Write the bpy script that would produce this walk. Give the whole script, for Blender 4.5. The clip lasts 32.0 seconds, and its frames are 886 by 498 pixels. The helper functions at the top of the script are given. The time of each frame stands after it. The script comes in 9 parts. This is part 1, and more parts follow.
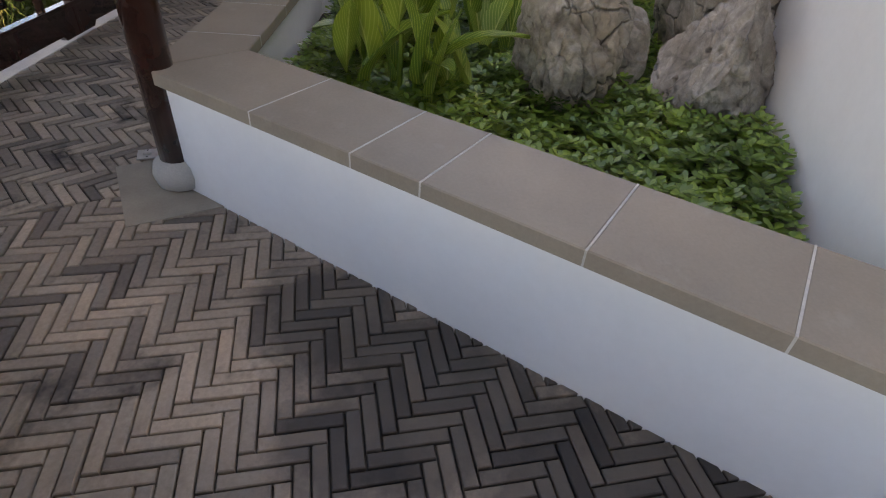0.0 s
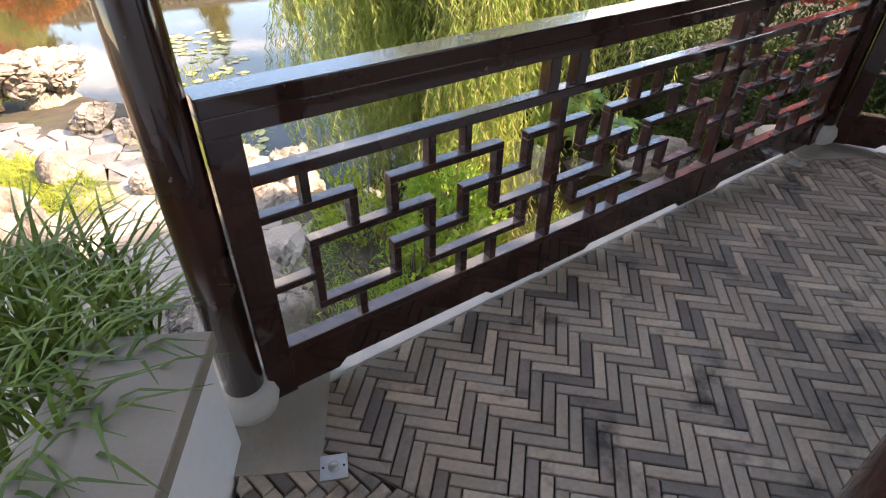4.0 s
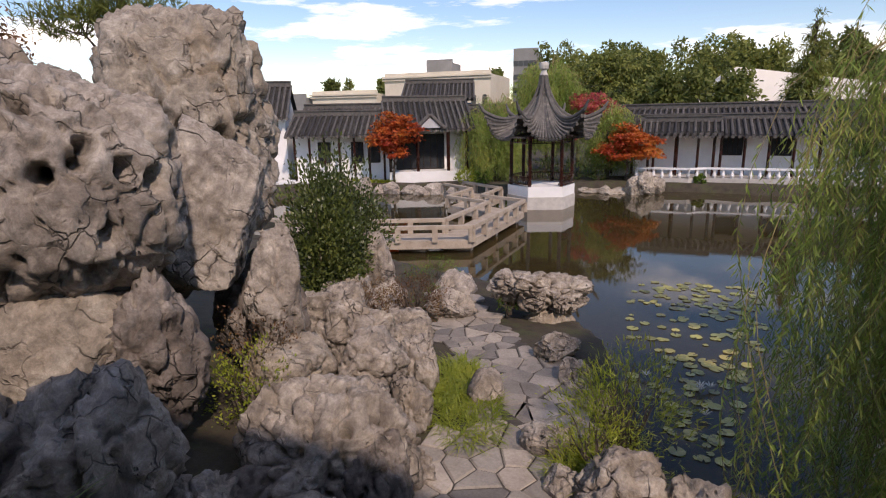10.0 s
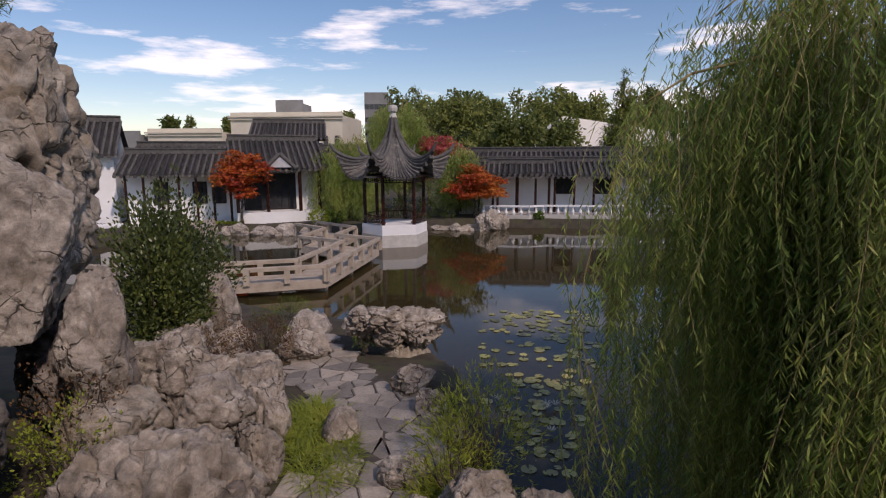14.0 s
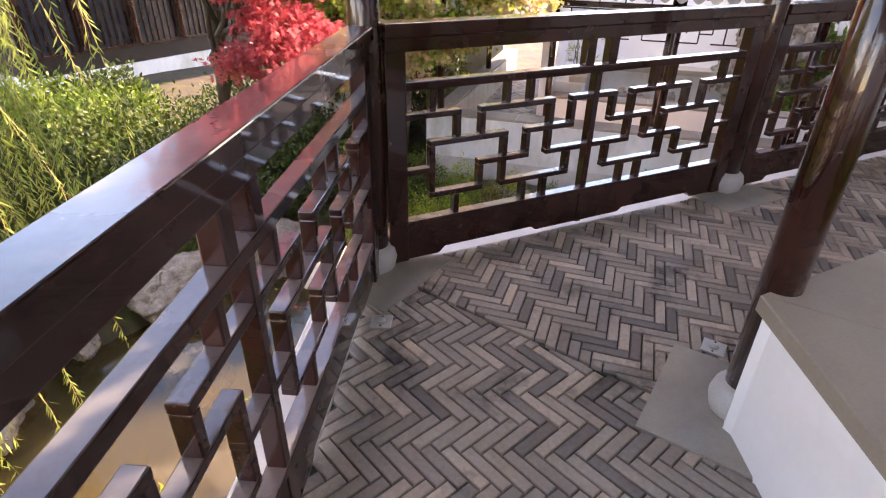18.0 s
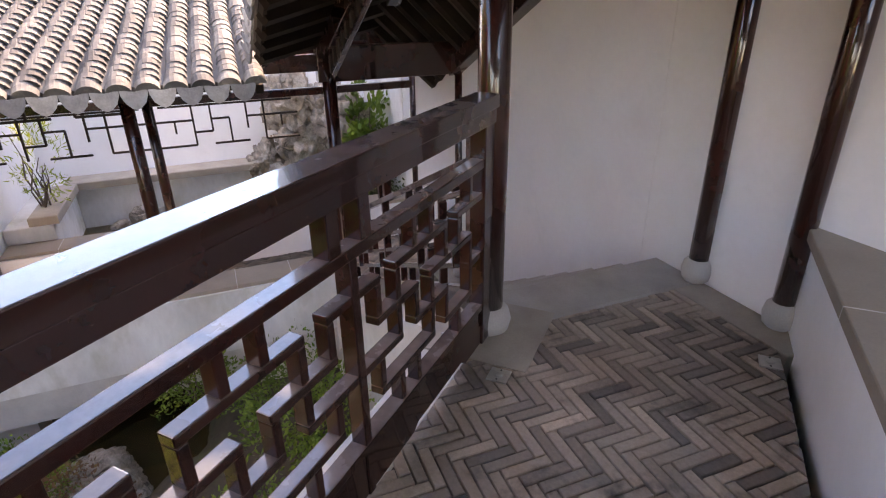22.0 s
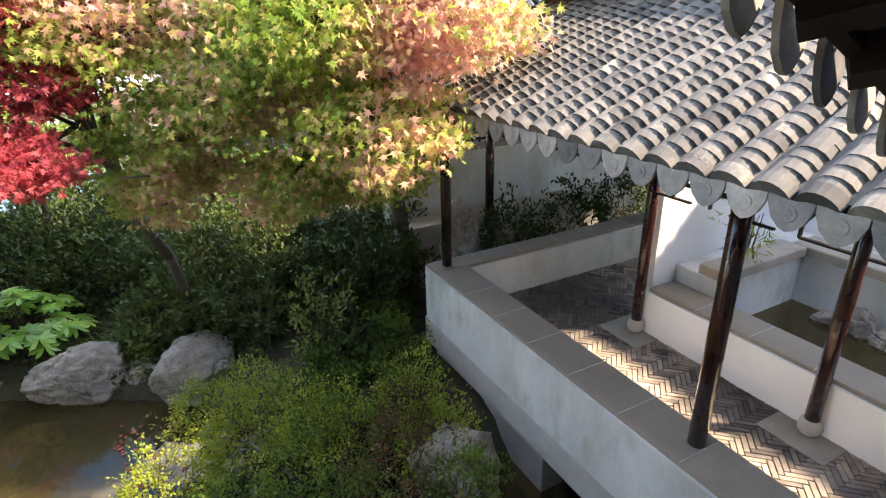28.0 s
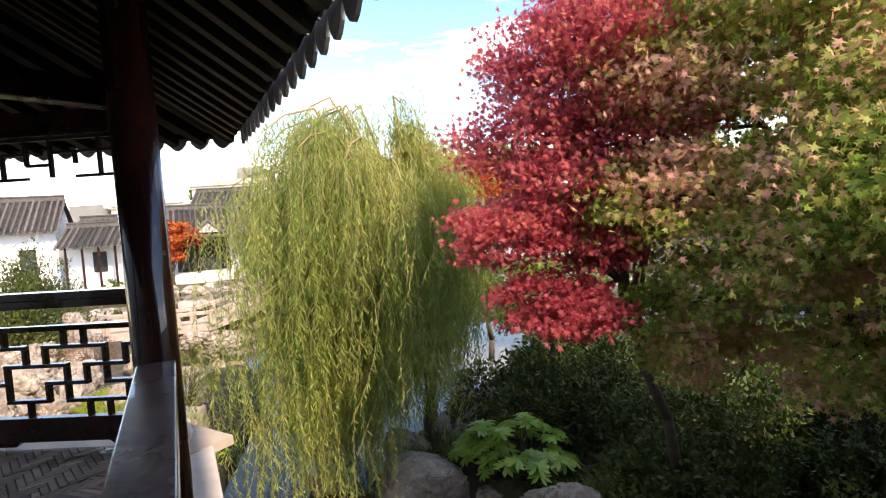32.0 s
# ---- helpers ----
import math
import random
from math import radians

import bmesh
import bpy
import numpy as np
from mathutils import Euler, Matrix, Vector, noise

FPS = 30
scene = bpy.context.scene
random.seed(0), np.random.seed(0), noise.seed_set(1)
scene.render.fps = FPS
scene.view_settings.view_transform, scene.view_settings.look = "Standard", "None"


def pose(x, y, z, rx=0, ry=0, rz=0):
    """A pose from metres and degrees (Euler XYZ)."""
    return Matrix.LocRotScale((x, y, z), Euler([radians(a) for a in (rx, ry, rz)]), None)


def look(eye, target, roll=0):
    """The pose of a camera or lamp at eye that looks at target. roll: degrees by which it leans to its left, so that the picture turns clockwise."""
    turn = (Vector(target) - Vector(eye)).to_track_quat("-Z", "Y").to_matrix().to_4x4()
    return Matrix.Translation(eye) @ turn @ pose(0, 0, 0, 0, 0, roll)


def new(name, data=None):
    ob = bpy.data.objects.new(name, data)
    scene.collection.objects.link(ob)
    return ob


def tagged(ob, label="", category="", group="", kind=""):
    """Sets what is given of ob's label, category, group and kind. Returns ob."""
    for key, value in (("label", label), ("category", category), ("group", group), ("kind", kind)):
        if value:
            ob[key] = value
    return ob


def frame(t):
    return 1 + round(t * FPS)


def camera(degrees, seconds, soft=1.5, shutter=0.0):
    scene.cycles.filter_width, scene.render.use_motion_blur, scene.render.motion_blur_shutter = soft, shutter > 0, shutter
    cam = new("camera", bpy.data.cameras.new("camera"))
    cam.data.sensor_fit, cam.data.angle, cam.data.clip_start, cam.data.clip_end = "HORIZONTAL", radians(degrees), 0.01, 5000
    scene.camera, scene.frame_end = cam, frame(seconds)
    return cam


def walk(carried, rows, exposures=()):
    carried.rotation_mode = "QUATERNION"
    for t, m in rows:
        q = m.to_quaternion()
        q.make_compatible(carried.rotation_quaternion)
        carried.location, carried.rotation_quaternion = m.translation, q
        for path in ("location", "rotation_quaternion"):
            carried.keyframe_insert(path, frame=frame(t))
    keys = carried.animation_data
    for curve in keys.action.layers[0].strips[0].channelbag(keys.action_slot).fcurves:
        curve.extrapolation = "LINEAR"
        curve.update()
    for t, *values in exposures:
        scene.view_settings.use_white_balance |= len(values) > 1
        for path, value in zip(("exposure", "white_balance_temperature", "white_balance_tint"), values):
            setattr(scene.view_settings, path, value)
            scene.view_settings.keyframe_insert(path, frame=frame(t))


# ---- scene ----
cam = camera(77.4, 32.0, soft=1.15)
PATH = [
    (0, (-1.698, -1.731, 1.27), (-0.121, -1.767, 0.04), 4.40),
    (0.5, (-1.382, -1.669, 1.321), (0.209, -1.718, 0.109), 5.80),
    (1, (-1.118, -1.628, 1.41), (0.48, -1.674, 0.209), 7.90),
    (1.5, (-0.956, -1.536, 1.436), (0.712, -1.502, 0.332), 13.00),
    (2, (-0.919, -1.399, 1.506), (0.686, -1.03, 0.372), 13.90),
    (2.5, (-0.891, -1.145, 1.49), (0.556, -0.447, 0.299), 9.80),
    (3, (-0.827, -1.026, 1.529), (0.438, -0.056, 0.322), 5.30),
    (3.5, (-0.76, -0.855, 1.544), (0.313, 0.359, 0.371), 2.70),
    (5.5, (0.108, 0.054, 1.422), (0.9, 1.442, 0.221), -2.60),
    (6, (0.315, 0.239, 1.389), (1.146, 1.677, 0.275), -3.50),
    (6.5, (0.440, 0.395, 1.432), (1.303, 1.914, 0.450), 0.00),
    (7, (0.457, 0.570, 1.458), (1.149, 2.199, 0.526), 2.60),
    (7.5, (0.473, 0.605, 1.485), (0.846, 2.353, 0.587), 3.02),
    (8, (0.516, 0.605, 1.512), (0.523, 2.424, 0.680), 2.42),
    (8.5, (0.545, 0.605, 1.530), (0.243, 2.431, 0.771), 1.08),
    (9, (0.561, 0.605, 1.548), (0.080, 2.427, 0.877), 0.00),
    (9.5, (0.572, 0.605, 1.575), (-0.014, 2.433, 1.014), -0.63),
    (10, (0.575, 0.605, 1.575), (-0.082, 2.437, 1.115), -0.92),
    (10.5, (0.587, 0.605, 1.584), (-0.113, 2.437, 1.192), -1.12),
    (11, (0.582, 0.605, 1.593), (-0.138, 2.443, 1.270), -1.22),
    (11.5, (0.582, 0.605, 1.584), (-0.149, 2.444, 1.295), -1.31),
    (12, (0.590, 0.605, 1.584), (-0.148, 2.443, 1.309), -1.31),
    (12.5, (0.615, 0.605, 1.566), (-0.117, 2.446, 1.291), -1.41),
    (13, (0.643, 0.605, 1.557), (-0.004, 2.477, 1.279), -1.11),
    (13.5, (0.666, 0.605, 1.530), (0.239, 2.538, 1.245), -0.40),
    (15.5, (0.655, 0.403, 1.395), (1.451, 2.134, 0.787), -0.31),
    (16, (0.611, 0.331, 1.346), (1.772, 1.776, 0.594), 0.40),
    (16.5, (0.573, 0.33, 1.358), (2.031, 1.379, 0.478), -0.80),
    (17, (0.589, 0.316, 1.355), (2.21, 1.001, 0.405), -0.80),
    (17.5, (0.737, 0.267, 1.347), (2.435, 0.644, 0.36), 0.20),
    (18, (1.043, 0.204, 1.363), (2.777, 0.303, 0.372), 1.00),
    (18.5, (1.433, 0.203, 1.38), (3.172, 0.132, 0.395), 2.10),
    (19, (1.811, 0.11, 1.391), (3.543, -0.113, 0.417), 1.80),
    (19.5, (2.188, -0.037, 1.392), (3.914, -0.379, 0.441), 0.70),
    (20, (2.542, -0.23, 1.408), (4.22, -0.781, 0.47), -1.10),
    (20.5, (2.9, -0.529, 1.386), (4.476, -1.34, 0.459), -1.40),
    (21, (3.219, -0.833, 1.378), (4.748, -1.762, 0.485), -0.90),
    (21.5, (3.438, -1.294, 1.39), (4.949, -2.287, 0.534), -1.20),
    (22, (3.67, -1.727, 1.394), (5.15, -2.786, 0.564), -0.90),
    (22.5, (3.903, -2.132, 1.407), (5.372, -3.221, 0.596), -0.70),
    (23, (4.092, -2.577, 1.372), (5.585, -3.661, 0.599), -1.20),
    (23.5, (4.385, -2.961, 1.335), (5.885, -4.037, 0.565), -1.10),
    (24, (4.616, -3.337, 1.37), (6.157, -4.34, 0.584), -1.20),
    (24.5, (4.942, -3.543, 1.418), (6.589, -4.338, 0.607), -0.00),
    (25, (5.276, -3.646, 1.44), (6.994, -4.263, 0.624), 0.40),
    (25.5, (5.533, -3.713, 1.433), (7.34, -3.973, 0.617), 0.00),
    (26, (5.603, -3.573, 1.415), (7.397, -3.214, 0.607), -0.30),
    (26.5, (5.682, -3.413, 1.327), (7.333, -2.61, 0.534), -0.50),
    (28.5, (5.811, -3.251, 1.524), (6.896, -1.736, 0.797), -1.90),
    (29, (5.711, -3.172, 1.530), (6.632, -1.518, 0.885), -2.60),
    (29.5, (5.612, -3.105, 1.535), (6.369, -1.331, 1.007), -3.20),
    (30, (5.512, -3.045, 1.530), (6.099, -1.171, 1.152), -3.60),
    (30.5, (5.430, -2.990, 1.510), (5.812, -1.045, 1.245), -3.60),
    (31, (5.350, -2.942, 1.475), (5.472, -0.954, 1.294), -3.40),
    (31.5, (5.295, -2.910, 1.455), (5.281, -0.916, 1.305), -3.50),
    (32, (5.255, -2.890, 1.440), (5.158, -0.897, 1.304), -3.60),
]
walk(cam, [(t, look(eye, target, roll)) for t, eye, target, roll in PATH],
     [(0, 2.15, 10200, 26), (1.0, 2.2, 10000, 26), (2.0, 2.65, 10000, 26), (3.0, 2.9, 9900, 25), (5.5, 2.35, 8500, 21), (7.0, 1.7, 8200, 20), (8.5, 1.1, 8400, 24), (9.2, 0.75, 8300, 25), (10.0, 0.2, 7600, 26), (11.0, -0.15, 7500, 27), (13.5, -0.45, 7300, 28), (15.5, 1.2, 7900, 23), (17.0, 2.75, 9200, 28), (18.0, 3.35, 10000, 35), (19.0, 3.5, 9800, 35), (20.0, 3.35, 10000, 35), (21.0, 3.35, 10000, 35), (23.0, 3.1, 8700, 26), (24.0, 3.1, 8200, 20), (25.0, 3.0, 7700, 17), (26.5, 2.75, 7800, 16), (28.5, 3.0, 8500, 15), (30.0, 2.5, 8300, 16), (31.0, 1.95, 8400, 19), (32.0, 1.72, 8400, 22)])

# ---- light: sky with thin clouds, one sun ----
SUN_AZ, SUN_EL = -48.0, 44.0
world = bpy.data.worlds.new("sky")
scene.world = world
world.use_nodes = True
wn, wl = world.node_tree.nodes, world.node_tree.links
wn.clear()
sky = wn.new("ShaderNodeTexSky")
sky.sky_type = 'NISHITA'
sky.sun_disc = False
sky.sun_elevation, sky.sun_rotation = radians(SUN_EL), radians(90 - SUN_AZ)
sky.air_density, sky.dust_density, sky.ozone_density = 1.0, 0.15, 2.0
tc = wn.new("ShaderNodeTexCoord")
mp = wn.new("ShaderNodeMapping")
mp.inputs["Scale"].default_value = (1.1, 1.1, 6.5)
mp.inputs["Location"].default_value = (0.35, 0.2, 0.1)
cl = wn.new("ShaderNodeTexNoise")
cl.inputs["Scale"].default_value, cl.inputs["Detail"].default_value, cl.inputs["Roughness"].default_value = 2.6, 8, 0.6
cr = wn.new("ShaderNodeValToRGB")
cr.color_ramp.elements[0].position, cr.color_ramp.elements[1].position = 0.53, 0.68
mx = wn.new("ShaderNodeMix")
mx.data_type = 'RGBA'
mx.inputs[7].default_value = (11.5, 11.5, 11.5, 1)
bg = wn.new("ShaderNodeBackground")
bg.inputs["Strength"].default_value = 0.15
wo = wn.new("ShaderNodeOutputWorld")
wl.new(tc.outputs["Generated"], mp.inputs["Vector"])
wl.new(mp.outputs["Vector"], cl.inputs["Vector"])
wl.new(cl.outputs["Fac"], cr.inputs["Fac"])
# clouds lie low over the horizon and thin out overhead
sx = wn.new("ShaderNodeSeparateXYZ")
lo_cloud = wn.new("ShaderNodeValToRGB")
lo_cloud.color_ramp.elements[0].position, lo_cloud.color_ramp.elements[1].position = 0.20, 0.36
for at, grey in ((0.46, 0.25), (0.58, 1.0)):
    e = lo_cloud.color_ramp.elements.new(at)
    e.color = (grey, grey, grey, 1)
lo_cloud.color_ramp.elements[0].color, lo_cloud.color_ramp.elements[1].color = (1, 1, 1, 1), (0.25, 0.25, 0.25, 1)
veil = wn.new("ShaderNodeMath")
veil.operation = 'MULTIPLY'
wl.new(tc.outputs["Generated"], sx.inputs[0])
wl.new(sx.outputs[2], lo_cloud.inputs["Fac"])
wl.new(cr.outputs["Color"], veil.inputs[0])
wl.new(lo_cloud.outputs["Color"], veil.inputs[1])
wl.new(veil.outputs[0], mx.inputs[0])
hs = wn.new("ShaderNodeHueSaturation")
hs.inputs["Saturation"].default_value, hs.inputs["Value"].default_value = 1.22, 0.95
wl.new(sky.outputs["Color"], hs.inputs["Color"])
wl.new(hs.outputs["Color"], mx.inputs[6])
wl.new(mx.outputs[2], bg.inputs["Color"])
wl.new(bg.outputs["Background"], wo.inputs["Surface"])
sun_dir = Vector((math.cos(radians(SUN_AZ)) * math.cos(radians(SUN_EL)), math.sin(radians(SUN_AZ)) * math.cos(radians(SUN_EL)), math.sin(radians(SUN_EL))))
sun = new("sun", bpy.data.lights.new("sun", 'SUN'))
sun.data.energy, sun.data.angle, sun.data.color = 2.6, radians(2.2), (1.0, 0.93, 0.84)
sun.matrix_world = look(sun_dir * 40, (0, 0, 0))


# ---- materials ----
def material(name, build):
    m = bpy.data.materials.new(name)
    m.use_nodes = True
    t = m.node_tree
    t.nodes.clear()
    out = t.nodes.new("ShaderNodeOutputMaterial")
    build(t, out)
    return m


def node(t, kind, **sets):
    n = t.nodes.new("ShaderNode" + kind)
    for k, v in sets.items():
        n.inputs[k.replace("_", " ")].default_value = v
    return n


def ramp(t, fac, stops):
    r = t.nodes.new("ShaderNodeValToRGB")
    while len(r.color_ramp.elements) < len(stops):
        r.color_ramp.elements.new(0.5)
    for e, (p, c) in zip(r.color_ramp.elements, stops):
        e.position, e.color = p, (*c, 1)
    t.links.new(fac, r.inputs["Fac"])
    return r.outputs["Color"]


def place_coord(t, scale=(1, 1, 1)):
    c = t.nodes.new("ShaderNodeTexCoord")
    m = t.nodes.new("ShaderNodeMapping")
    m.inputs["Scale"].default_value = scale
    g = t.nodes.new("ShaderNodeNewGeometry")
    t.links.new(g.outputs["Position"], m.inputs["Vector"])
    return m.outputs["Vector"]


def noise_of(t, vec, scale, detail=6, rough=0.6, dist=0.0):
    n = node(t, "TexNoise", Scale=scale, Detail=detail, Roughness=rough, Distortion=dist)
    t.links.new(vec, n.inputs["Vector"])
    return n.outputs["Fac"]


def mixed(t, fac, a, b, how='MIX'):
    m = t.nodes.new("ShaderNodeMix")
    m.data_type, m.blend_type = 'RGBA', how
    for sock, v in ((0, fac), (6, a), (7, b)):
        if isinstance(v, (int, float)):
            m.inputs[sock].default_value = v
        elif isinstance(v, tuple):
            m.inputs[sock].default_value = (*v, 1)
        else:
            t.links.new(v, m.inputs[sock])
    return m.outputs[2]


def surface(name, stops, scale=4.0, fine=60.0, rough=0.7, bump=0.2, fine_amount=0.35, rand=None, stretch=(1, 1, 1), spec=0.5, coat=0.0,
            patch=None, spots=(), subsurface=0.0, bump_scale=None, big_dist=0.0, rough_var=0.0):
    """Two scales of noise over a colour ramp, with bump; rand: 'object' or 'island' value variation; patch: (colour, lo, hi, scale) stains."""
    def build(t, out):
        p = node(t, "BsdfPrincipled", Roughness=rough)
        p.inputs["Specular IOR Level"].default_value = spec
        p.inputs["Coat Weight"].default_value = coat
        p.inputs["Coat Roughness"].default_value = 0.12
        v = place_coord(t, stretch)
        big = noise_of(t, v, scale, dist=big_dist)
        small = noise_of(t, v, fine, 8, 0.7)
        col = ramp(t, big, stops)
        fr = ramp(t, small, ((0.25, (0.55,) * 3), (0.75, (1.3,) * 3)))
        col = mixed(t, fine_amount, col, fr, 'MULTIPLY')
        if patch:
            pc, lo, hi, ps = patch
            pf = ramp(t, noise_of(t, v, ps, 5, 0.65), ((lo, (0, 0, 0)), (hi, (1, 1, 1))))
            col = mixed(t, pf, col, pc)
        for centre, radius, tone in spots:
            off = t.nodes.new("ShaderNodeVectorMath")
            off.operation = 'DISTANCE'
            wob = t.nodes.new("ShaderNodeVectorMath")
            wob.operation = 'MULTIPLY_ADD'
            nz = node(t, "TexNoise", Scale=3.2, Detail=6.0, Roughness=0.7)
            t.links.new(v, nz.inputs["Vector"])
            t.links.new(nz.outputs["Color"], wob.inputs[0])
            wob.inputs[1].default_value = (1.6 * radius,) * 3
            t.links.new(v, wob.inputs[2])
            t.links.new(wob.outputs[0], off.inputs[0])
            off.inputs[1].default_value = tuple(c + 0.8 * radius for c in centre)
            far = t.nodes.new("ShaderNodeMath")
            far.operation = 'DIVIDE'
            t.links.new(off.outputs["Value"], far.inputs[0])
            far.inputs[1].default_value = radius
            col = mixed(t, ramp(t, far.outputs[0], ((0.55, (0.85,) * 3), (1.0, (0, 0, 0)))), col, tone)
        if rand:
            if rand == 'object':
                o = t.nodes.new("ShaderNodeObjectInfo").outputs["Random"]
            else:
                o = t.nodes.new("ShaderNodeNewGeometry").outputs["Random Per Island"]
            rr = ramp(t, o, ((0.0, (0.42, 0.42, 0.44)), (0.15, (0.72, 0.71, 0.71)), (0.5, (1.0, 0.98, 0.95)), (0.85, (1.22, 1.17, 1.1)), (1.0, (1.5, 1.42, 1.32))))
            col = mixed(t, 1.0, col, rr, 'MULTIPLY')
        t.links.new(col, p.inputs["Base Color"])
        if rough_var:
            rv = ramp(t, big, ((0.3, (max(rough - rough_var, 0.03),) * 3), (0.7, (min(rough + rough_var, 1),) * 3)))
            t.links.new(rv, p.inputs["Roughness"])
        if bump:
            b = node(t, "Bump", Strength=bump, Distance=0.01)
            h = mixed(t, 0.6, noise_of(t, v, bump_scale or fine * 0.6, 8, 0.7), big)
            t.links.new(h, b.inputs["Height"])
            t.links.new(b.outputs["Normal"], p.inputs["Normal"])
        if subsurface:
            tr = node(t, "BsdfTranslucent")
            t.links.new(col, tr.inputs["Color"])
            ms = node(t, "MixShader", Fac=subsurface)
            t.links.new(p.outputs[0], ms.inputs[1])
            t.links.new(tr.outputs[0], ms.inputs[2])
            t.links.new(ms.outputs[0], out.inputs["Surface"])
        else:
            t.links.new(p.outputs[0], out.inputs["Surface"])
    return material(name, build)




def lacquer_build(t, out):
    """Dark red-brown lacquer, glossy, with brush streaks, chips, and dust plus painted sky sheen on what faces up."""
    p = node(t, "BsdfPrincipled", Roughness=0.24)
    p.inputs["Specular IOR Level"].default_value = 0.2
    p.inputs["Coat Weight"].default_value, p.inputs["Coat Roughness"].default_value = 0.8, 0.05
    v = place_coord(t)
    big = noise_of(t, v, 3.0)
    fine = noise_of(t, place_coord(t, (1, 1, 0.15)), 45.0, 8, 0.7)
    col = ramp(t, big, ((0.3, (0.018, 0.0050, 0.0034)), (0.7, (0.044, 0.0115, 0.0075))))
    col = mixed(t, 0.4, col, ramp(t, fine, ((0.25, (0.55,) * 3), (0.75, (1.4,) * 3))), 'MULTIPLY')
    chips = ramp(t, noise_of(t, v, 26.0, 4, 0.6), ((0.70, (0, 0, 0)), (0.73, (1, 1, 1))))
    col = mixed(t, chips, col, (0.13, 0.08, 0.06))
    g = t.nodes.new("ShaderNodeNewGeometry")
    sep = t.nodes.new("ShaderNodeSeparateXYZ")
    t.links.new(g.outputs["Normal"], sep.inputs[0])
    # upward faces are coloured paler: dust, and the sky's reflection painted in
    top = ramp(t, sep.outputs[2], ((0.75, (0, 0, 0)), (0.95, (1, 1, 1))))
    dust_and_sheen = mixed(t, 1.0, top, ramp(t, noise_of(t, v, 6.0, 6, 0.65), ((0.3, (0.18,) * 3), (0.7, (0.46,) * 3))), 'MULTIPLY')
    col = mixed(t, dust_and_sheen, col, (0.33, 0.265, 0.235))
    t.links.new(col, p.inputs["Base Color"])
    t.links.new(ramp(t, big, ((0.3, (0.20,) * 3), (0.7, (0.33,) * 3))), p.inputs["Roughness"])
    b = node(t, "Bump", Strength=0.06, Distance=0.01)
    t.links.new(fine, b.inputs["Height"])
    t.links.new(b.outputs["Normal"], p.inputs["Normal"])
    t.links.new(p.outputs[0], out.inputs["Surface"])


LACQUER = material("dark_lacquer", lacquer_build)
WOOD_OLD = surface("weathered_dark_wood", ((0.3, (0.013, 0.009, 0.007)), (0.7, (0.032, 0.021, 0.016))), 3, 40, 0.6, 0.2, 0.4, spec=0.25)
PLASTER = surface("white_plaster", ((0.3, (0.74, 0.74, 0.73)), (0.7, (0.85, 0.85, 0.84))), 0.8, 25, 0.85, 0.08, 0.06, patch=((0.70, 0.70, 0.67), 0.58, 0.85, 1.3))
PLASTER_DULL = surface("stained_dull_plaster", ((0.3, (0.52, 0.52, 0.49)), (0.7, (0.76, 0.76, 0.74))), 1.6, 20, 0.85, 0.1, 0.2, patch=((0.42, 0.41, 0.33), 0.52, 0.72, 1.8), stretch=(1, 1, 0.5))
COPING = surface("grey_coping_stone", ((0.3, (0.24, 0.198, 0.158)), (0.7, (0.32, 0.265, 0.208))), 2.2, 90, 0.6, 0.12, 0.24, patch=((0.34, 0.30, 0.245), 0.60, 0.8, 6))
MORTAR = surface("pale_mortar", ((0.3, (0.46, 0.435, 0.40)), (0.7, (0.62, 0.59, 0.55))), 8, 80, 0.9, 0.2)
DIRT_JOINT = surface("dark_joint_sand", ((0.3, (0.045, 0.039, 0.033)), (0.7, (0.10, 0.088, 0.075))), 8, 120, 0.95, 0.4)
# damp dark floor stains along planter and lower landing; last four also paint shade
DAMP_AND_SHADE = (((-0.44, -1.42, 0.0), 0.32, (0.075, 0.066, 0.06)), ((-0.70, -1.78, 0.0), 0.42, (0.06, 0.054, 0.05)), ((-1.0, -2.25, 0.0), 0.5, (0.055, 0.05, 0.047)), ((-0.9, -1.5, 0.0), 0.2, (0.08, 0.07, 0.065)), ((8.25, -4.55, -1.44), 0.75, (0.12, 0.105, 0.09)), ((9.55, -3.6, -1.44), 0.7, (0.10, 0.09, 0.08)), ((9.95, -2.2, -1.44), 0.7, (0.09, 0.08, 0.07)), ((10.3, -0.4, -1.44), 0.9, (0.085, 0.075, 0.068)), ((10.8, 0.6, -1.44), 1.2, (0.08, 0.07, 0.065)))
BRICK = surface("grey_paving_brick", ((0.3, (0.26, 0.208, 0.172)), (0.7, (0.44, 0.365, 0.305))), 1.6, 60, 0.72, 0.45, 0.55, rand="object", patch=((0.07, 0.06, 0.055), 0.55, 0.70, 3.4), spots=DAMP_AND_SHADE, rough_var=0.12)
BRICK_ISL = surface("grey_paving_brick_joined", ((0.3, (0.26, 0.208, 0.172)), (0.7, (0.44, 0.365, 0.305))), 1.6, 60, 0.72, 0.45, 0.55, rand="island", patch=((0.07, 0.06, 0.055), 0.55, 0.70, 3.4), spots=DAMP_AND_SHADE, rough_var=0.12)
SLAB = surface("tan_stone_slab", ((0.3, (0.30, 0.262, 0.215)), (0.7, (0.42, 0.37, 0.305))), 4, 150, 0.75, 0.15, 0.3)
STEP = surface("grey_granite_step", ((0.3, (0.33, 0.305, 0.272)), (0.7, (0.46, 0.43, 0.385))), 3, 180, 0.75, 0.15, 0.35)
GRANITE = surface("pale_granite", ((0.3, (0.42, 0.40, 0.37)), (0.7, (0.56, 0.535, 0.49))), 4, 160, 0.8, 0.2, 0.35)
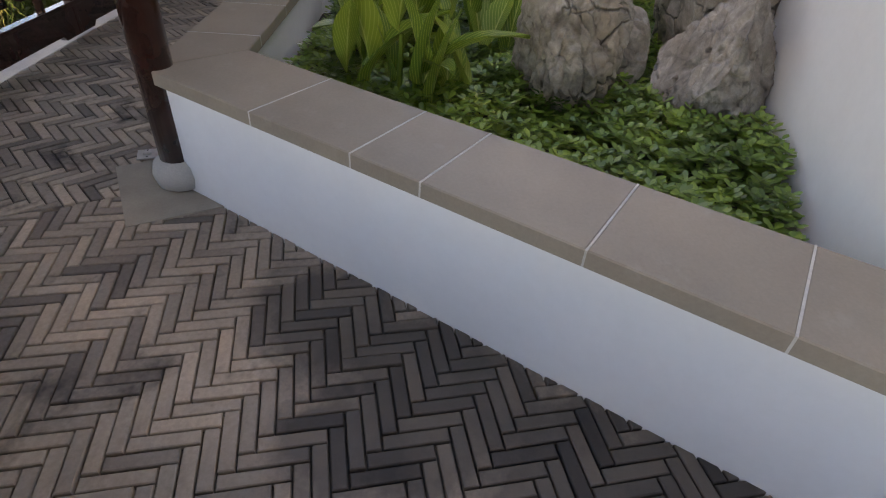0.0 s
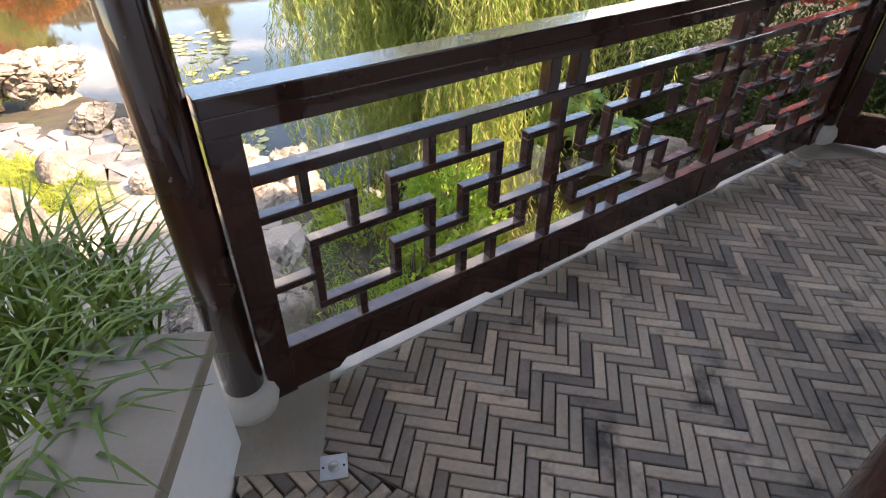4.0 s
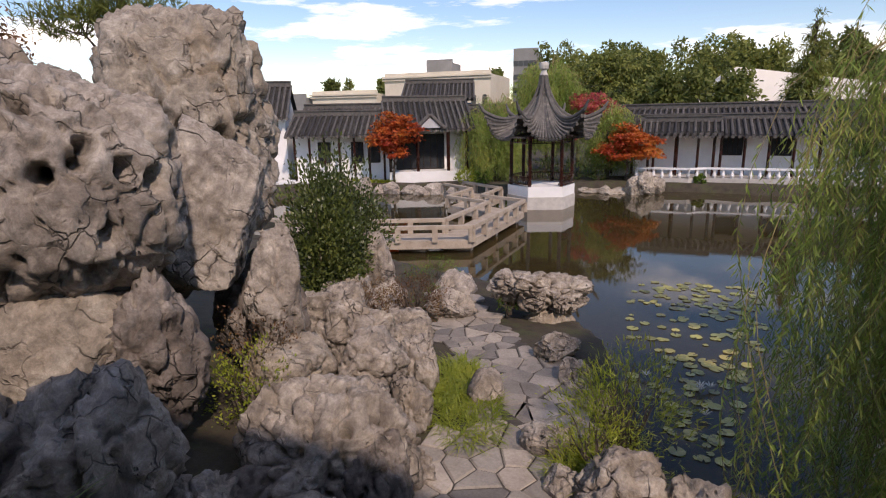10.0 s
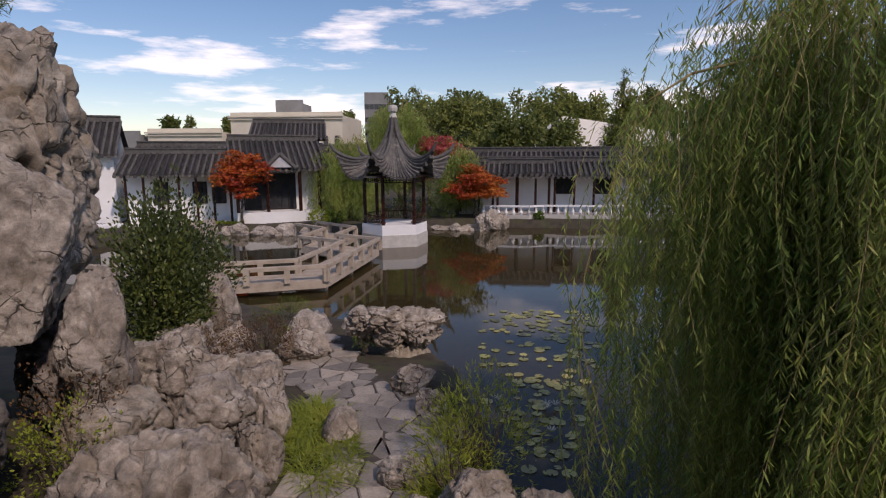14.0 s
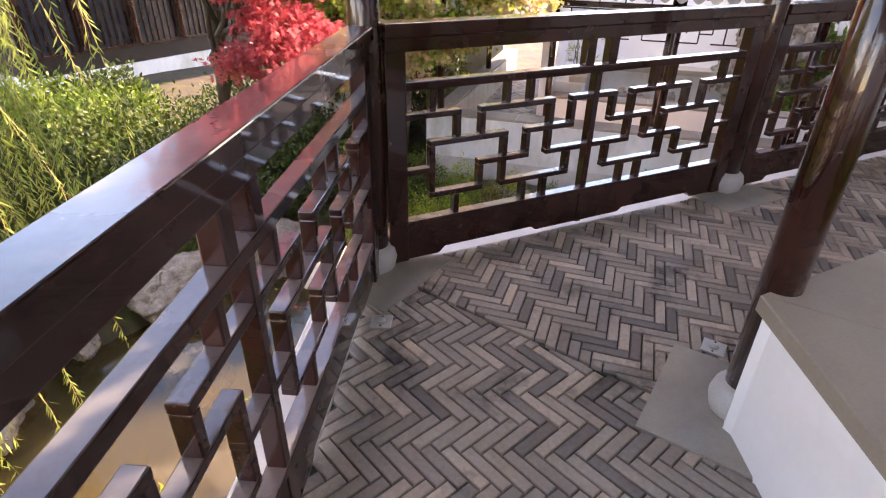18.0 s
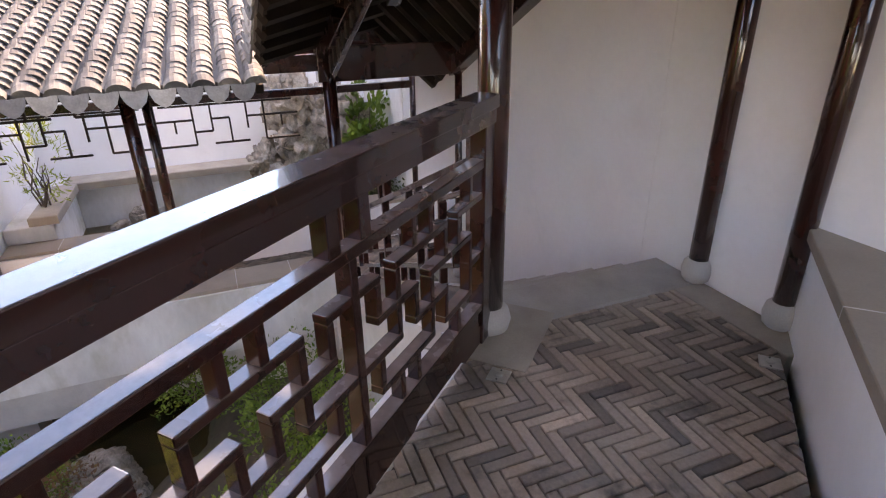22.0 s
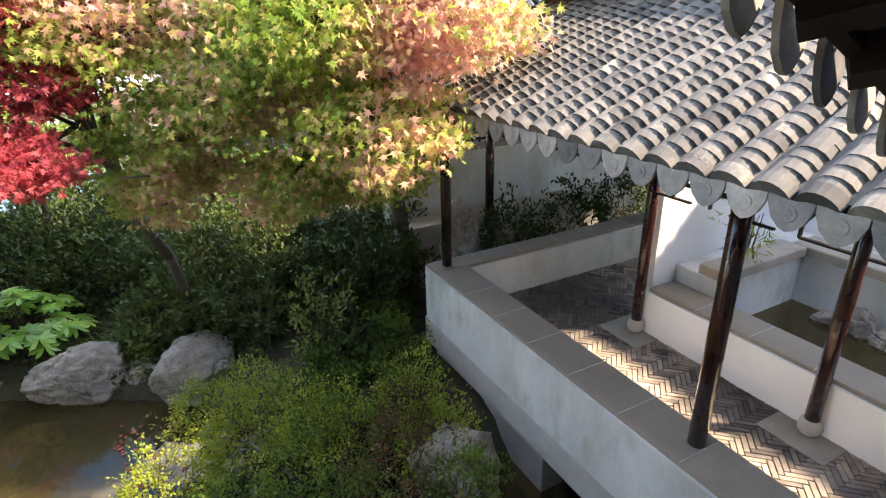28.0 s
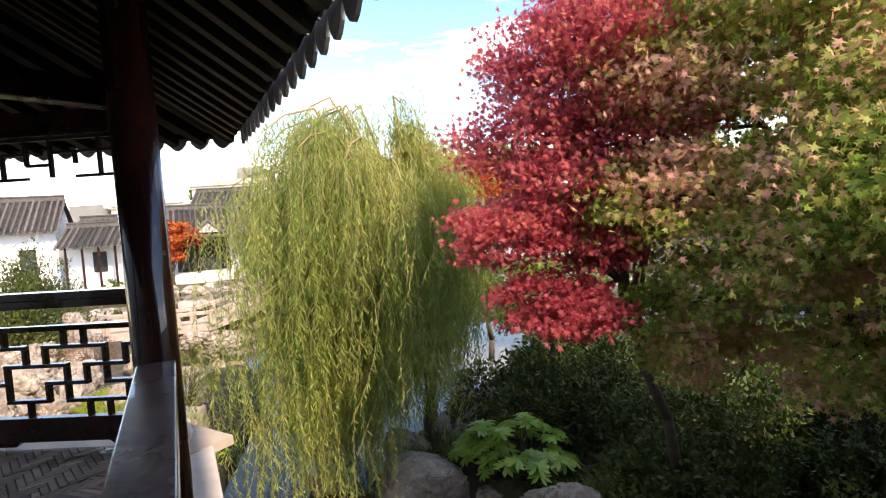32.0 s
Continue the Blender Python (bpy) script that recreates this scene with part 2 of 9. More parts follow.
TILE = surface("grey_roof_tile", ((0.3, (0.075, 0.073, 0.070)), (0.7, (0.16, 0.154, 0.146))), 5, 60, 0.8, 0.35, 0.4, rand="object", patch=((0.27, 0.255, 0.22), 0.58, 0.75, 5))
FAR_TILE = surface("dark_far_tile", ((0.3, (0.055, 0.053, 0.053)), (0.7, (0.11, 0.107, 0.104))), 3, 30, 0.8, 0.3, 0.4, rand="island")
TILE_ISL = surface("grey_roof_tile_joined", ((0.3, (0.075, 0.073, 0.070)), (0.7, (0.16, 0.154, 0.146))), 5, 60, 0.8, 0.35, 0.4, rand="island", patch=((0.27, 0.255, 0.22), 0.58, 0.75, 5))
TILE_UNDER = surface("grey_ceiling_brick", ((0.3, (0.07, 0.065, 0.06)), (0.7, (0.13, 0.122, 0.114))), 5, 60, 0.85, 0.2, 0.3)


def rock_surface(name, stops, pit=(0.055, 0.05, 0.045), stain=(0.33, 0.27, 0.19), lichen=None):
    """Limestone: broad tones, dark cracks and pits, rusty stains, sharp relief at three scales."""
    def build(t, out):
        p = node(t, "BsdfPrincipled", Roughness=0.88)
        p.inputs["Specular IOR Level"].default_value = 0.3
        v = place_coord(t)
        big = noise_of(t, v, 1.9, 8, 0.68, 0.9)
        mid = noise_of(t, v, 7.0, 10, 0.72, 0.5)
        fine = noise_of(t, v, 42.0, 8, 0.75)
        col = ramp(t, big, stops)
        col = mixed(t, 0.75, col, ramp(t, mid, ((0.30, (0.26,) * 3), (0.5, (0.90,) * 3), (0.68, (1.5,) * 3))), 'MULTIPLY')
        col = mixed(t, 0.55, col, ramp(t, fine, ((0.28, (0.5,) * 3), (0.72, (1.4,) * 3))), 'MULTIPLY')
        st = ramp(t, noise_of(t, v, 1.1, 5, 0.6, 0.6), ((0.56, (0, 0, 0)), (0.72, (0.55,) * 3)))
        col = mixed(t, st, col, stain)
        warp = t.nodes.new("ShaderNodeVectorMath")
        warp.operation = 'MULTIPLY_ADD'
        nz = node(t, "TexNoise", Scale=3.0, Detail=4.0)
        t.links.new(v, nz.inputs["Vector"])
        t.links.new(nz.outputs["Color"], warp.inputs[0])
        warp.inputs[1].default_value = (0.35, 0.35, 0.35)
        t.links.new(v, warp.inputs[2])
        vo = node(t, "TexVoronoi", Scale=3.4)
        vo.feature = 'DISTANCE_TO_EDGE'
        t.links.new(warp.outputs[0], vo.inputs["Vector"])
        crack = ramp(t, vo.outputs["Distance"], ((0.0, (1, 1, 1)), (0.035, (0, 0, 0))))
        gate = ramp(t, noise_of(t, v, 2.3, 3, 0.5), ((0.46, (0, 0, 0)), (0.6, (0.85,) * 3)))
        crack = mixed(t, 1.0, crack, gate, 'MULTIPLY')
        col = mixed(t, crack, col, pit)
        vp = node(t, "TexVoronoi", Scale=11.0)
        t.links.new(warp.outputs[0], vp.inputs["Vector"])
        pits = ramp(t, vp.outputs["Distance"], ((0.10, (1, 1, 1)), (0.24, (0, 0, 0))))
        pits = mixed(t, 1.0, pits, ramp(t, noise_of(t, v, 3.1, 3, 0.5), ((0.52, (0, 0, 0)), (0.66, (0.9,) * 3))), 'MULTIPLY')
        col = mixed(t, pits, col, pit)
        if lichen:
            lf = ramp(t, noise_of(t, v, 8.0, 4, 0.6), ((0.66, (0, 0, 0)), (0.72, (0.8,) * 3)))
            col = mixed(t, lf, col, lichen)
        t.links.new(col, p.inputs["Base Color"])
        h = mixed(t, 0.35, mid, fine)
        h = mixed(t, 0.3, h, big)
        h = mixed(t, crack, h, (0.1, 0.1, 0.1))
        h = mixed(t, pits, h, (0.0, 0.0, 0.0))
        b = node(t, "Bump", Strength=1.0, Distance=0.055)
        t.links.new(h, b.inputs["Height"])
        t.links.new(b.outputs["Normal"], p.inputs["Normal"])
        t.links.new(p.outputs[0], out.inputs["Surface"])
    return material(name, build)


ROCK = rock_surface("grey_limestone", ((0.28, (0.18, 0.152, 0.126)), (0.5, (0.37, 0.325, 0.278)), (0.72, (0.56, 0.51, 0.445))))
ROCK_WARM = rock_surface("tan_limestone", ((0.28, (0.22, 0.182, 0.142)), (0.5, (0.38, 0.33, 0.268)), (0.72, (0.52, 0.475, 0.41))), (0.09, 0.075, 0.058), (0.36, 0.27, 0.17))
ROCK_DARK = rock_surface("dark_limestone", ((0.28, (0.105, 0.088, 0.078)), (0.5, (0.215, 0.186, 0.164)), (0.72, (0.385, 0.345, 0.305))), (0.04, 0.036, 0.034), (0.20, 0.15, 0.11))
ROCK_POND = rock_surface("lichened_pond_rock", ((0.28, (0.20, 0.175, 0.148)), (0.5, (0.34, 0.305, 0.262)), (0.72, (0.46, 0.425, 0.37))), (0.10, 0.085, 0.068), (0.30, 0.25, 0.17), (0.40, 0.34, 0.12))
FLAG = surface("grey_flagstone", ((0.3, (0.20, 0.18, 0.16)), (0.7, (0.36, 0.335, 0.305))), 2.5, 40, 0.8, 0.6, 0.55, rand="object", bump_scale=24, patch=((0.11, 0.10, 0.09), 0.58, 0.72, 5))
SOIL = surface("dark_garden_soil", ((0.3, (0.030, 0.024, 0.017)), (0.7, (0.075, 0.060, 0.040))), 3, 40, 0.95, 0.8, 0.6, patch=((0.06, 0.07, 0.025), 0.5, 0.7, 2.2))
BRIDGE = surface("tan_bridge_stone", ((0.3, (0.32, 0.26, 0.20)), (0.7, (0.47, 0.40, 0.32))), 2.5, 40, 0.85, 0.3, 0.35, patch=((0.18, 0.14, 0.10), 0.6, 0.8, 3))
METAL = surface("brushed_steel", ((0.3, (0.5, 0.48, 0.44)), (0.7, (0.62, 0.6, 0.55))), 20, 200, 0.35, 0.05, 0.2)
METAL.node_tree.nodes["Principled BSDF"].inputs["Metallic"].default_value = 0.85
CREAM = surface("cream_painted_render", ((0.3, (0.62, 0.56, 0.44)), (0.7, (0.72, 0.66, 0.54))), 0.4, 6, 0.85, 0.05, 0.12)
DARKGLASS = surface("dark_window_glass", ((0.3, (0.02, 0.024, 0.03)), (0.7, (0.05, 0.055, 0.06))), 2, 10, 0.08, 0, 0.1)
BLUEPAINT = surface("blue_painted_wood", ((0.3, (0.02, 0.07, 0.17)), (0.7, (0.06, 0.17, 0.30))), 3, 20, 0.6, 0.1)
WHITECANVAS = surface("white_shell_roof", ((0.3, (0.66, 0.63, 0.56)), (0.7, (0.76, 0.73, 0.66))), 0.3, 6, 0.8, 0.03, 0.08)
BARK = surface("grey_brown_bark", ((0.3, (0.055, 0.042, 0.032)), (0.7, (0.13, 0.105, 0.082))), 6, 50, 0.9, 0.8, 0.5)
BARK_PALE = surface("pale_yellow_twig", ((0.3, (0.22, 0.17, 0.07)), (0.7, (0.34, 0.28, 0.12))), 6, 50, 0.8, 0.4, 0.4)


def leaf_material(name, stops, rough=0.55, through_light=0.35, spec=0.35, clump=None, vein=False):
    """Leaves: the colour of each leaf by its island, drifting over the crown by a broad noise."""
    def build(t, out):
        p = node(t, "BsdfPrincipled", Roughness=rough)
        p.inputs["Specular IOR Level"].default_value = spec
        g = t.nodes.new("ShaderNodeNewGeometry")
        v = place_coord(t)
        n = noise_of(t, v, clump or 0.9, 3, 0.5)
        add = t.nodes.new("ShaderNodeMath")
        add.operation = 'MULTIPLY_ADD'
        add.inputs[1].default_value = 0.42
        t.links.new(g.outputs["Random Per Island"], add.inputs[0])
        sub = t.nodes.new("ShaderNodeMath")
        sub.operation = 'MULTIPLY_ADD'
        sub.inputs[1].default_value, sub.inputs[2].default_value = 1.9, -0.66
        t.links.new(n, sub.inputs[0])
        t.links.new(sub.outputs[0], add.inputs[2])
        col = ramp(t, add.outputs[0], stops)
        t.links.new(col, p.inputs["Base Color"])
        tr = node(t, "BsdfTranslucent")
        t.links.new(col, tr.inputs["Color"])
        ms = node(t, "MixShader", Fac=through_light)
        t.links.new(p.outputs[0], ms.inputs[1])
        t.links.new(tr.outputs[0], ms.inputs[2])
        t.links.new(ms.outputs[0], out.inputs["Surface"])
    return material(name, build)


WILLOW = leaf_material("willow_leaf", ((0.0, (0.14, 0.23, 0.05)), (0.45, (0.25, 0.35, 0.075)), (0.8, (0.39, 0.46, 0.115)), (1.0, (0.53, 0.49, 0.15))), through_light=0.5, clump=0.8)
MAPLE_MIX = leaf_material("turning_maple_leaf", ((0.0, (0.12, 0.23, 0.035)), (0.27, (0.26, 0.37, 0.06)), (0.42, (0.46, 0.46, 0.13)), (0.52, (0.63, 0.46, 0.22)), (0.64, (0.71, 0.42, 0.29)), (0.92, (0.69, 0.33, 0.31))), through_light=0.6, clump=0.75)
MAPLE_RED = leaf_material("red_maple_leaf", ((0.0, (0.34, 0.05, 0.068)), (0.5, (0.56, 0.11, 0.13)), (0.75, (0.63, 0.20, 0.14)), (1.0, (0.62, 0.36, 0.11))), through_light=0.6, clump=0.7)
MAPLE_ORANGE = leaf_material("orange_maple_leaf", ((0.0, (0.36, 0.04, 0.02)), (0.5, (0.50, 0.11, 0.025)), (1.0, (0.55, 0.24, 0.04))), clump=0.6)
LEAF_DARK = leaf_material("dark_shrub_leaf", ((0.0, (0.022, 0.038, 0.010)), (0.6, (0.055, 0.085, 0.020)), (1.0, (0.11, 0.15, 0.035))), 0.5, 0.2, 0.22)
LEAF_MID = leaf_material("green_shrub_leaf", ((0.0, (0.045, 0.085, 0.015)), (0.5, (0.10, 0.17, 0.025)), (1.0, (0.20, 0.28, 0.04))), 0.5, 0.3, 0.25, clump=1.6)
LEAF_CAMELLIA = leaf_material("camellia_leaf", ((0.0, (0.030, 0.050, 0.014)), (0.6, (0.085, 0.115, 0.028)), (1.0, (0.17, 0.20, 0.05))), 0.4, 0.25, 0.5, clump=1.2)
LEAF_FRESH = leaf_material("fresh_weed_leaf", ((0.0, (0.12, 0.24, 0.03)), (0.5, (0.23, 0.38, 0.045)), (1.0, (0.40, 0.50, 0.08))), 0.5, 0.4, 0.4, clump=2.2)
LEAF_LIME = leaf_material("lime_shrub_leaf", ((0.0, (0.14, 0.20, 0.022)), (0.6, (0.30, 0.36, 0.045)), (1.0, (0.44, 0.43, 0.07))), 0.5, 0.4, 0.4, clump=1.6)
LEAF_GROUND = leaf_material("pachysandra_leaf", ((0.0, (0.045, 0.095, 0.016)), (0.5, (0.12, 0.215, 0.030)), (0.85, (0.23, 0.34, 0.05)), (1.0, (0.38, 0.44, 0.09))), 0.35, 0.25, 0.5, clump=3)
LEAF_RUST = leaf_material("rusty_shrub_leaf", ((0.0, (0.07, 0.04, 0.02)), (0.5, (0.16, 0.085, 0.045)), (1.0, (0.23, 0.16, 0.05))), 0.6, 0.2, 0.3, clump=2)
LEAF_OLIVE = leaf_material("olive_tree_leaf", ((0.0, (0.065, 0.09, 0.022)), (0.6, (0.17, 0.20, 0.05)), (1.0, (0.30, 0.31, 0.08))), 0.55, 0.35, 0.3, clump=0.15)
LILY = leaf_material("lily_pad", ((0.0, (0.10, 0.14, 0.03)), (0.5, (0.24, 0.27, 0.08)), (0.85, (0.42, 0.36, 0.10)), (1.0, (0.38, 0.18, 0.06))), 0.3, 0.1, 0.5, clump=0.6)
LITTER = leaf_material("fallen_red_leaf", ((0.0, (0.16, 0.02, 0.02)), (0.6, (0.30, 0.05, 0.04)), (1.0, (0.30, 0.14, 0.05))), 0.6, 0.1, 0.3)
FATSIA = leaf_material("fatsia_leaf", ((0.0, (0.10, 0.23, 0.03)), (0.5, (0.21, 0.40, 0.05)), (1.0, (0.34, 0.52, 0.085))), 0.35, 0.3, 0.5, clump=2)
WHITEFLOWER = leaf_material("white_petal", ((0.0, (0.6, 0.58, 0.5)), (1.0, (0.8, 0.78, 0.72))), 0.6, 0.3, 0.3)


def canna_build(t, out):
    p = node(t, "BsdfPrincipled", Roughness=0.4)
    uv = t.nodes.new("ShaderNodeUVMap")
    sep = t.nodes.new("ShaderNodeSeparateXYZ")
    t.links.new(uv.outputs["UV"], sep.inputs[0])
    w = node(t, "TexWave", Scale=1.0, Distortion=0.4)
    w.bands_direction = 'X'
    m = t.nodes.new("ShaderNodeMapping")
    comb = t.nodes.new("ShaderNodeCombineXYZ")
    ab = t.nodes.new("ShaderNodeMath")
    ab.operation = 'ABSOLUTE'
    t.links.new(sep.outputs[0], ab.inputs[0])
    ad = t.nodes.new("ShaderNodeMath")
    ad.operation = 'MULTIPLY_ADD'
    ad.inputs[1].default_value = -0.55
    t.links.new(ab.outputs[0], ad.inputs[0])
    t.links.new(sep.outputs[1], ad.inputs[2])
    m7 = t.nodes.new("ShaderNodeMath")
    m7.operation = 'MULTIPLY'
    m7.inputs[1].default_value = 2.6
    t.links.new(ad.outputs[0], m7.inputs[0])
    t.links.new(m7.outputs[0], comb.inputs[0])
    t.links.new(comb.outputs[0], w.inputs["Vector"])
    stripe = ramp(t, w.outputs["Fac"], ((0.80, (0, 0, 0)), (0.97, (1, 1, 1))))
    rib = ramp(t, ab.outputs[0], ((0.03, (1, 1, 1)), (0.07, (0, 0, 0))))
    g = t.nodes.new("ShaderNodeNewGeometry")
    base = ramp(t, g.outputs["Random Per Island"], ((0.0, (0.10, 0.19, 0.025)), (0.7, (0.18, 0.28, 0.035)), (1.0, (0.32, 0.37, 0.05))))
    c = mixed(t, stripe, base, (0.36, 0.42, 0.09))
    c = mixed(t, rib, c, (0.45, 0.50, 0.14))
    t.links.new(c, p.inputs["Base Color"])
    tr = node(t, "BsdfTranslucent")
    t.links.new(c, tr.inputs["Color"])
    ms = node(t, "MixShader", Fac=0.3)
    t.links.new(p.outputs[0], ms.inputs[1])
    t.links.new(tr.outputs[0], ms.inputs[2])
    t.links.new(ms.outputs[0], out.inputs["Surface"])


CANNA = material("striped_canna_leaf", canna_build)


def water_build(t, out):
    v = place_coord(t)
    b = node(t, "Bump", Strength=0.05, Distance=0.02)
    h = mixed(t, 0.5, noise_of(t, v, 1.6, 3, 0.5), noise_of(t, v, 9.0, 3, 0.5))
    t.links.new(h, b.inputs["Height"])
    tr = node(t, "BsdfTransparent", Color=(0.55, 0.42, 0.20, 1))
    df = node(t, "BsdfDiffuse", Color=(0.085, 0.068, 0.030, 1))
    body = node(t, "MixShader", Fac=0.45)
    t.links.new(tr.outputs[0], body.inputs[1])
    t.links.new(df.outputs[0], body.inputs[2])
    gl = node(t, "BsdfGlossy", Roughness=0.015, Color=(1, 1, 1, 1))
    fr = node(t, "Fresnel", IOR=1.34)
    for n in (gl, fr):
        t.links.new(b.outputs["Normal"], n.inputs["Normal"])
    ms = t.nodes.new("ShaderNodeMixShader")
    t.links.new(fr.outputs[0], ms.inputs[0])
    t.links.new(body.outputs[0], ms.inputs[1])
    t.links.new(gl.outputs[0], ms.inputs[2])
    t.links.new(ms.outputs[0], out.inputs["Surface"])


WATER = material("pond_water", water_build)


# ---- mesh helpers ----
def mesh_ob(name, bm, mat, parent=None, smooth=False):
    me = bpy.data.meshes.new(name)
    bm.normal_update()
    bm.to_mesh(me)
    bm.free()
    if smooth:
        me.polygons.foreach_set("use_smooth", [True] * len(me.polygons))
    me.materials.append(mat)
    ob = new(name, me)
    if parent:
        ob.parent = parent
    return ob


def part(name, bm, mat, parent, label="", smooth=False):
    ob = mesh_ob(name, bm, mat, parent, smooth)
    if label:
        ob["label"] = label
    return ob


def raw(name, verts, faces, mat, parent=None, smooth=False):
    me = bpy.data.meshes.new(name)
    me.from_pydata([tuple(v) for v in verts], [], [tuple(f) for f in faces])
    me.update()
    if smooth:
        me.polygons.foreach_set("use_smooth", [True] * len(me.polygons))
    me.materials.append(mat)
    ob = new(name, me)
    if parent:
        ob.parent = parent
    return ob


def quads(name, verts, mat, parent=None, per=4):
    """A mesh out of an array of shape (n, per, 3): n loose polygons."""
    n = len(verts)
    me = bpy.data.meshes.new(name)
    me.vertices.add(n * per)
    me.vertices.foreach_set("co", np.asarray(verts, np.float32).ravel())
    me.loops.add(n * per)
    me.loops.foreach_set("vertex_index", np.arange(n * per, dtype=np.int32))
    me.polygons.add(n)
    me.polygons.foreach_set("loop_start", np.arange(0, n * per, per, dtype=np.int32))
    me.update(calc_edges=True)
    me.materials.append(mat)
    ob = new(name, me)
    if parent:
        ob.parent = parent
    return ob


def thing(name, label, category, at=(0, 0, 0), group="", kind="", rz=0.0):
    ob = new(name)
    ob.empty_display_size = 0.1
    ob.matrix_world = pose(*at, 0, 0, rz)
    return tagged(ob, label, category, group, kind)


def box(bm, lo, hi, m=None, bevel=0.0):
    lo, hi = Vector(lo), Vector(hi)
    r = bmesh.ops.create_cube(bm, size=1.0, matrix=Matrix.LocRotScale((lo + hi) / 2, None, hi - lo))
    vs = r["verts"]
    if bevel:
        es = list({e for v in vs for e in v.link_edges})
        o = bmesh.ops.bevel(bm, geom=es, offset=bevel, segments=2, profile=0.5, affect='EDGES')
        vs = list({v for f in o["faces"] for v in f.verts} | {v for v in vs if v.is_valid})
    if m is not None:
        bmesh.ops.transform(bm, matrix=m, verts=vs)
    return vs


def beam(bm, a, b, w, h, up=(0, 0, 1), bevel=0.0):
    """A bar of width w and height h from a to b."""
    a, b = Vector(a), Vector(b)
    d = b - a
    x = d.normalized()
    z = Vector(up)
    y = z.cross(x).normalized()
    z = x.cross(y)
    m = Matrix((x, y, z)).transposed().to_4x4()
    m.translation = (a + b) / 2
    return box(bm, (-d.length / 2, -w / 2, -h / 2), (d.length / 2, w / 2, h / 2), m, bevel)


def rod(bm, a, b, r1, r2=None, seg=12):
    a, b = Vector(a), Vector(b)
    d = b - a
    q = d.to_track_quat('Z', 'Y').to_matrix().to_4x4()
    q.translation = (a + b) / 2
    return bmesh.ops.create_cone(bm, cap_ends=True, segments=seg, radius1=r1, radius2=r1 if r2 is None else r2, depth=d.length, matrix=q)["verts"]


def lathe(bm, profile, seg=20, m=None):
    rings = []
    for r, z in profile:
        rings.append([bm.verts.new((r * math.cos(2 * math.pi * k / seg), r * math.sin(2 * math.pi * k / seg), z)) for k in range(seg)])
    for a, b in zip(rings, rings[1:]):
        for k in range(seg):
            bm.faces.new((a[k], a[(k + 1) % seg], b[(k + 1) % seg], b[k]))
    bm.faces.new(list(reversed(rings[0])))
    bm.faces.new(rings[-1])
    if m is not None:
        bmesh.ops.transform(bm, matrix=m, verts=[v for r in rings for v in r])


def prism(bm, poly, z0, z1, bevel=0.0):
    """An upright prism over a counter-clockwise polygon; the top edge may be bevelled."""
    n = len(poly)
    lo = [bm.verts.new((x, y, z0)) for x, y in poly]
    hi = [bm.verts.new((x, y, z1 - bevel)) for x, y in poly]
    for k in range(n):
        bm.faces.new((lo[k], lo[(k + 1) % n], hi[(k + 1) % n], hi[k]))
    top = hi
    if bevel:
        ins = inset_poly(poly, bevel)
        top = [bm.verts.new((x, y, z1)) for x, y in ins]
        for k in range(n):
            bm.faces.new((hi[k], hi[(k + 1) % n], top[(k + 1) % n], top[k]))
    bm.faces.new(top)
    bm.faces.new(list(reversed(lo)))


def inset_poly(poly, d):
    n, out = len(poly), []
    for k in range(n):
        p0, p1, p2 = (Vector(poly[(k + j) % n]) for j in (-1, 0, 1))
        e1, e2 = (p1 - p0).normalized(), (p2 - p1).normalized()
        n1, n2 = Vector((-e1.y, e1.x)), Vector((-e2.y, e2.x))
        b = n1 + n2
        s = d / max(b.dot(n1), 0.35) if b.length > 1e-6 else 0
        out.append(tuple(p1 + b * s))
    return out


def clip_poly(poly, convex):
    """poly clipped to a counter-clockwise convex polygon."""
    out = list(poly)
    n = len(convex)
    for k in range(n):
        (ax, ay), (bx, by) = convex[k], convex[(k + 1) % n]
        side = [(bx - ax) * (y - ay) - (by - ay) * (x - ax) for x, y in out]
        nxt = []
        for i in range(len(out)):
            j = (i + 1) % len(out)
            if side[i] >= 0:
                nxt.append(out[i])
            if (side[i] >= 0) != (side[j] >= 0):
                f = side[i] / (side[i] - side[j])
                nxt.append((out[i][0] + f * (out[j][0] - out[i][0]), out[i][1] + f * (out[j][1] - out[i][1])))
        out = nxt
        if len(out) < 3:
            return []
    return out


def area(poly):
    return 0.5 * sum(poly[k][0] * poly[(k + 1) % len(poly)][1] - poly[(k + 1) % len(poly)][0] * poly[k][1] for k in range(len(poly)))


def setting(ob, label="", category=""):
    return tagged(ob, label, category, "", "structure")


def wall_prism(name, a, b, thick, z0, z1, mat, label, category="wall", side=1):
    """A wall whose face runs from a to b; its thickness lies to the left (side=1) or right."""
    a, b = Vector(a), Vector(b)
    d = (b - a).normalized()
    n = Vector((-d.y, d.x)) * thick * side
    bm = bmesh.new()
    q = [a, b, b + n, a + n]
    q = [tuple(v) for v in q]
    if area(q) < 0:
        q.reverse()
    prism(bm, q, z0, z1)
    return setting(mesh_ob(name, bm, mat), label, category)


# the frame of the stairs and the lower gallery: a runs down the stairs, b to the left of it
TH2 = radians(-13.5)
S0 = Vector((5.38, -3.15))
U2, V2 = Vector((math.cos(TH2), math.sin(TH2))), Vector((-math.sin(TH2), math.cos(TH2)))


def low(a, b, z=None):
    p = S0 + U2 * a + V2 * b
    return (p.x, p.y) if z is None else (p.x, p.y, z)


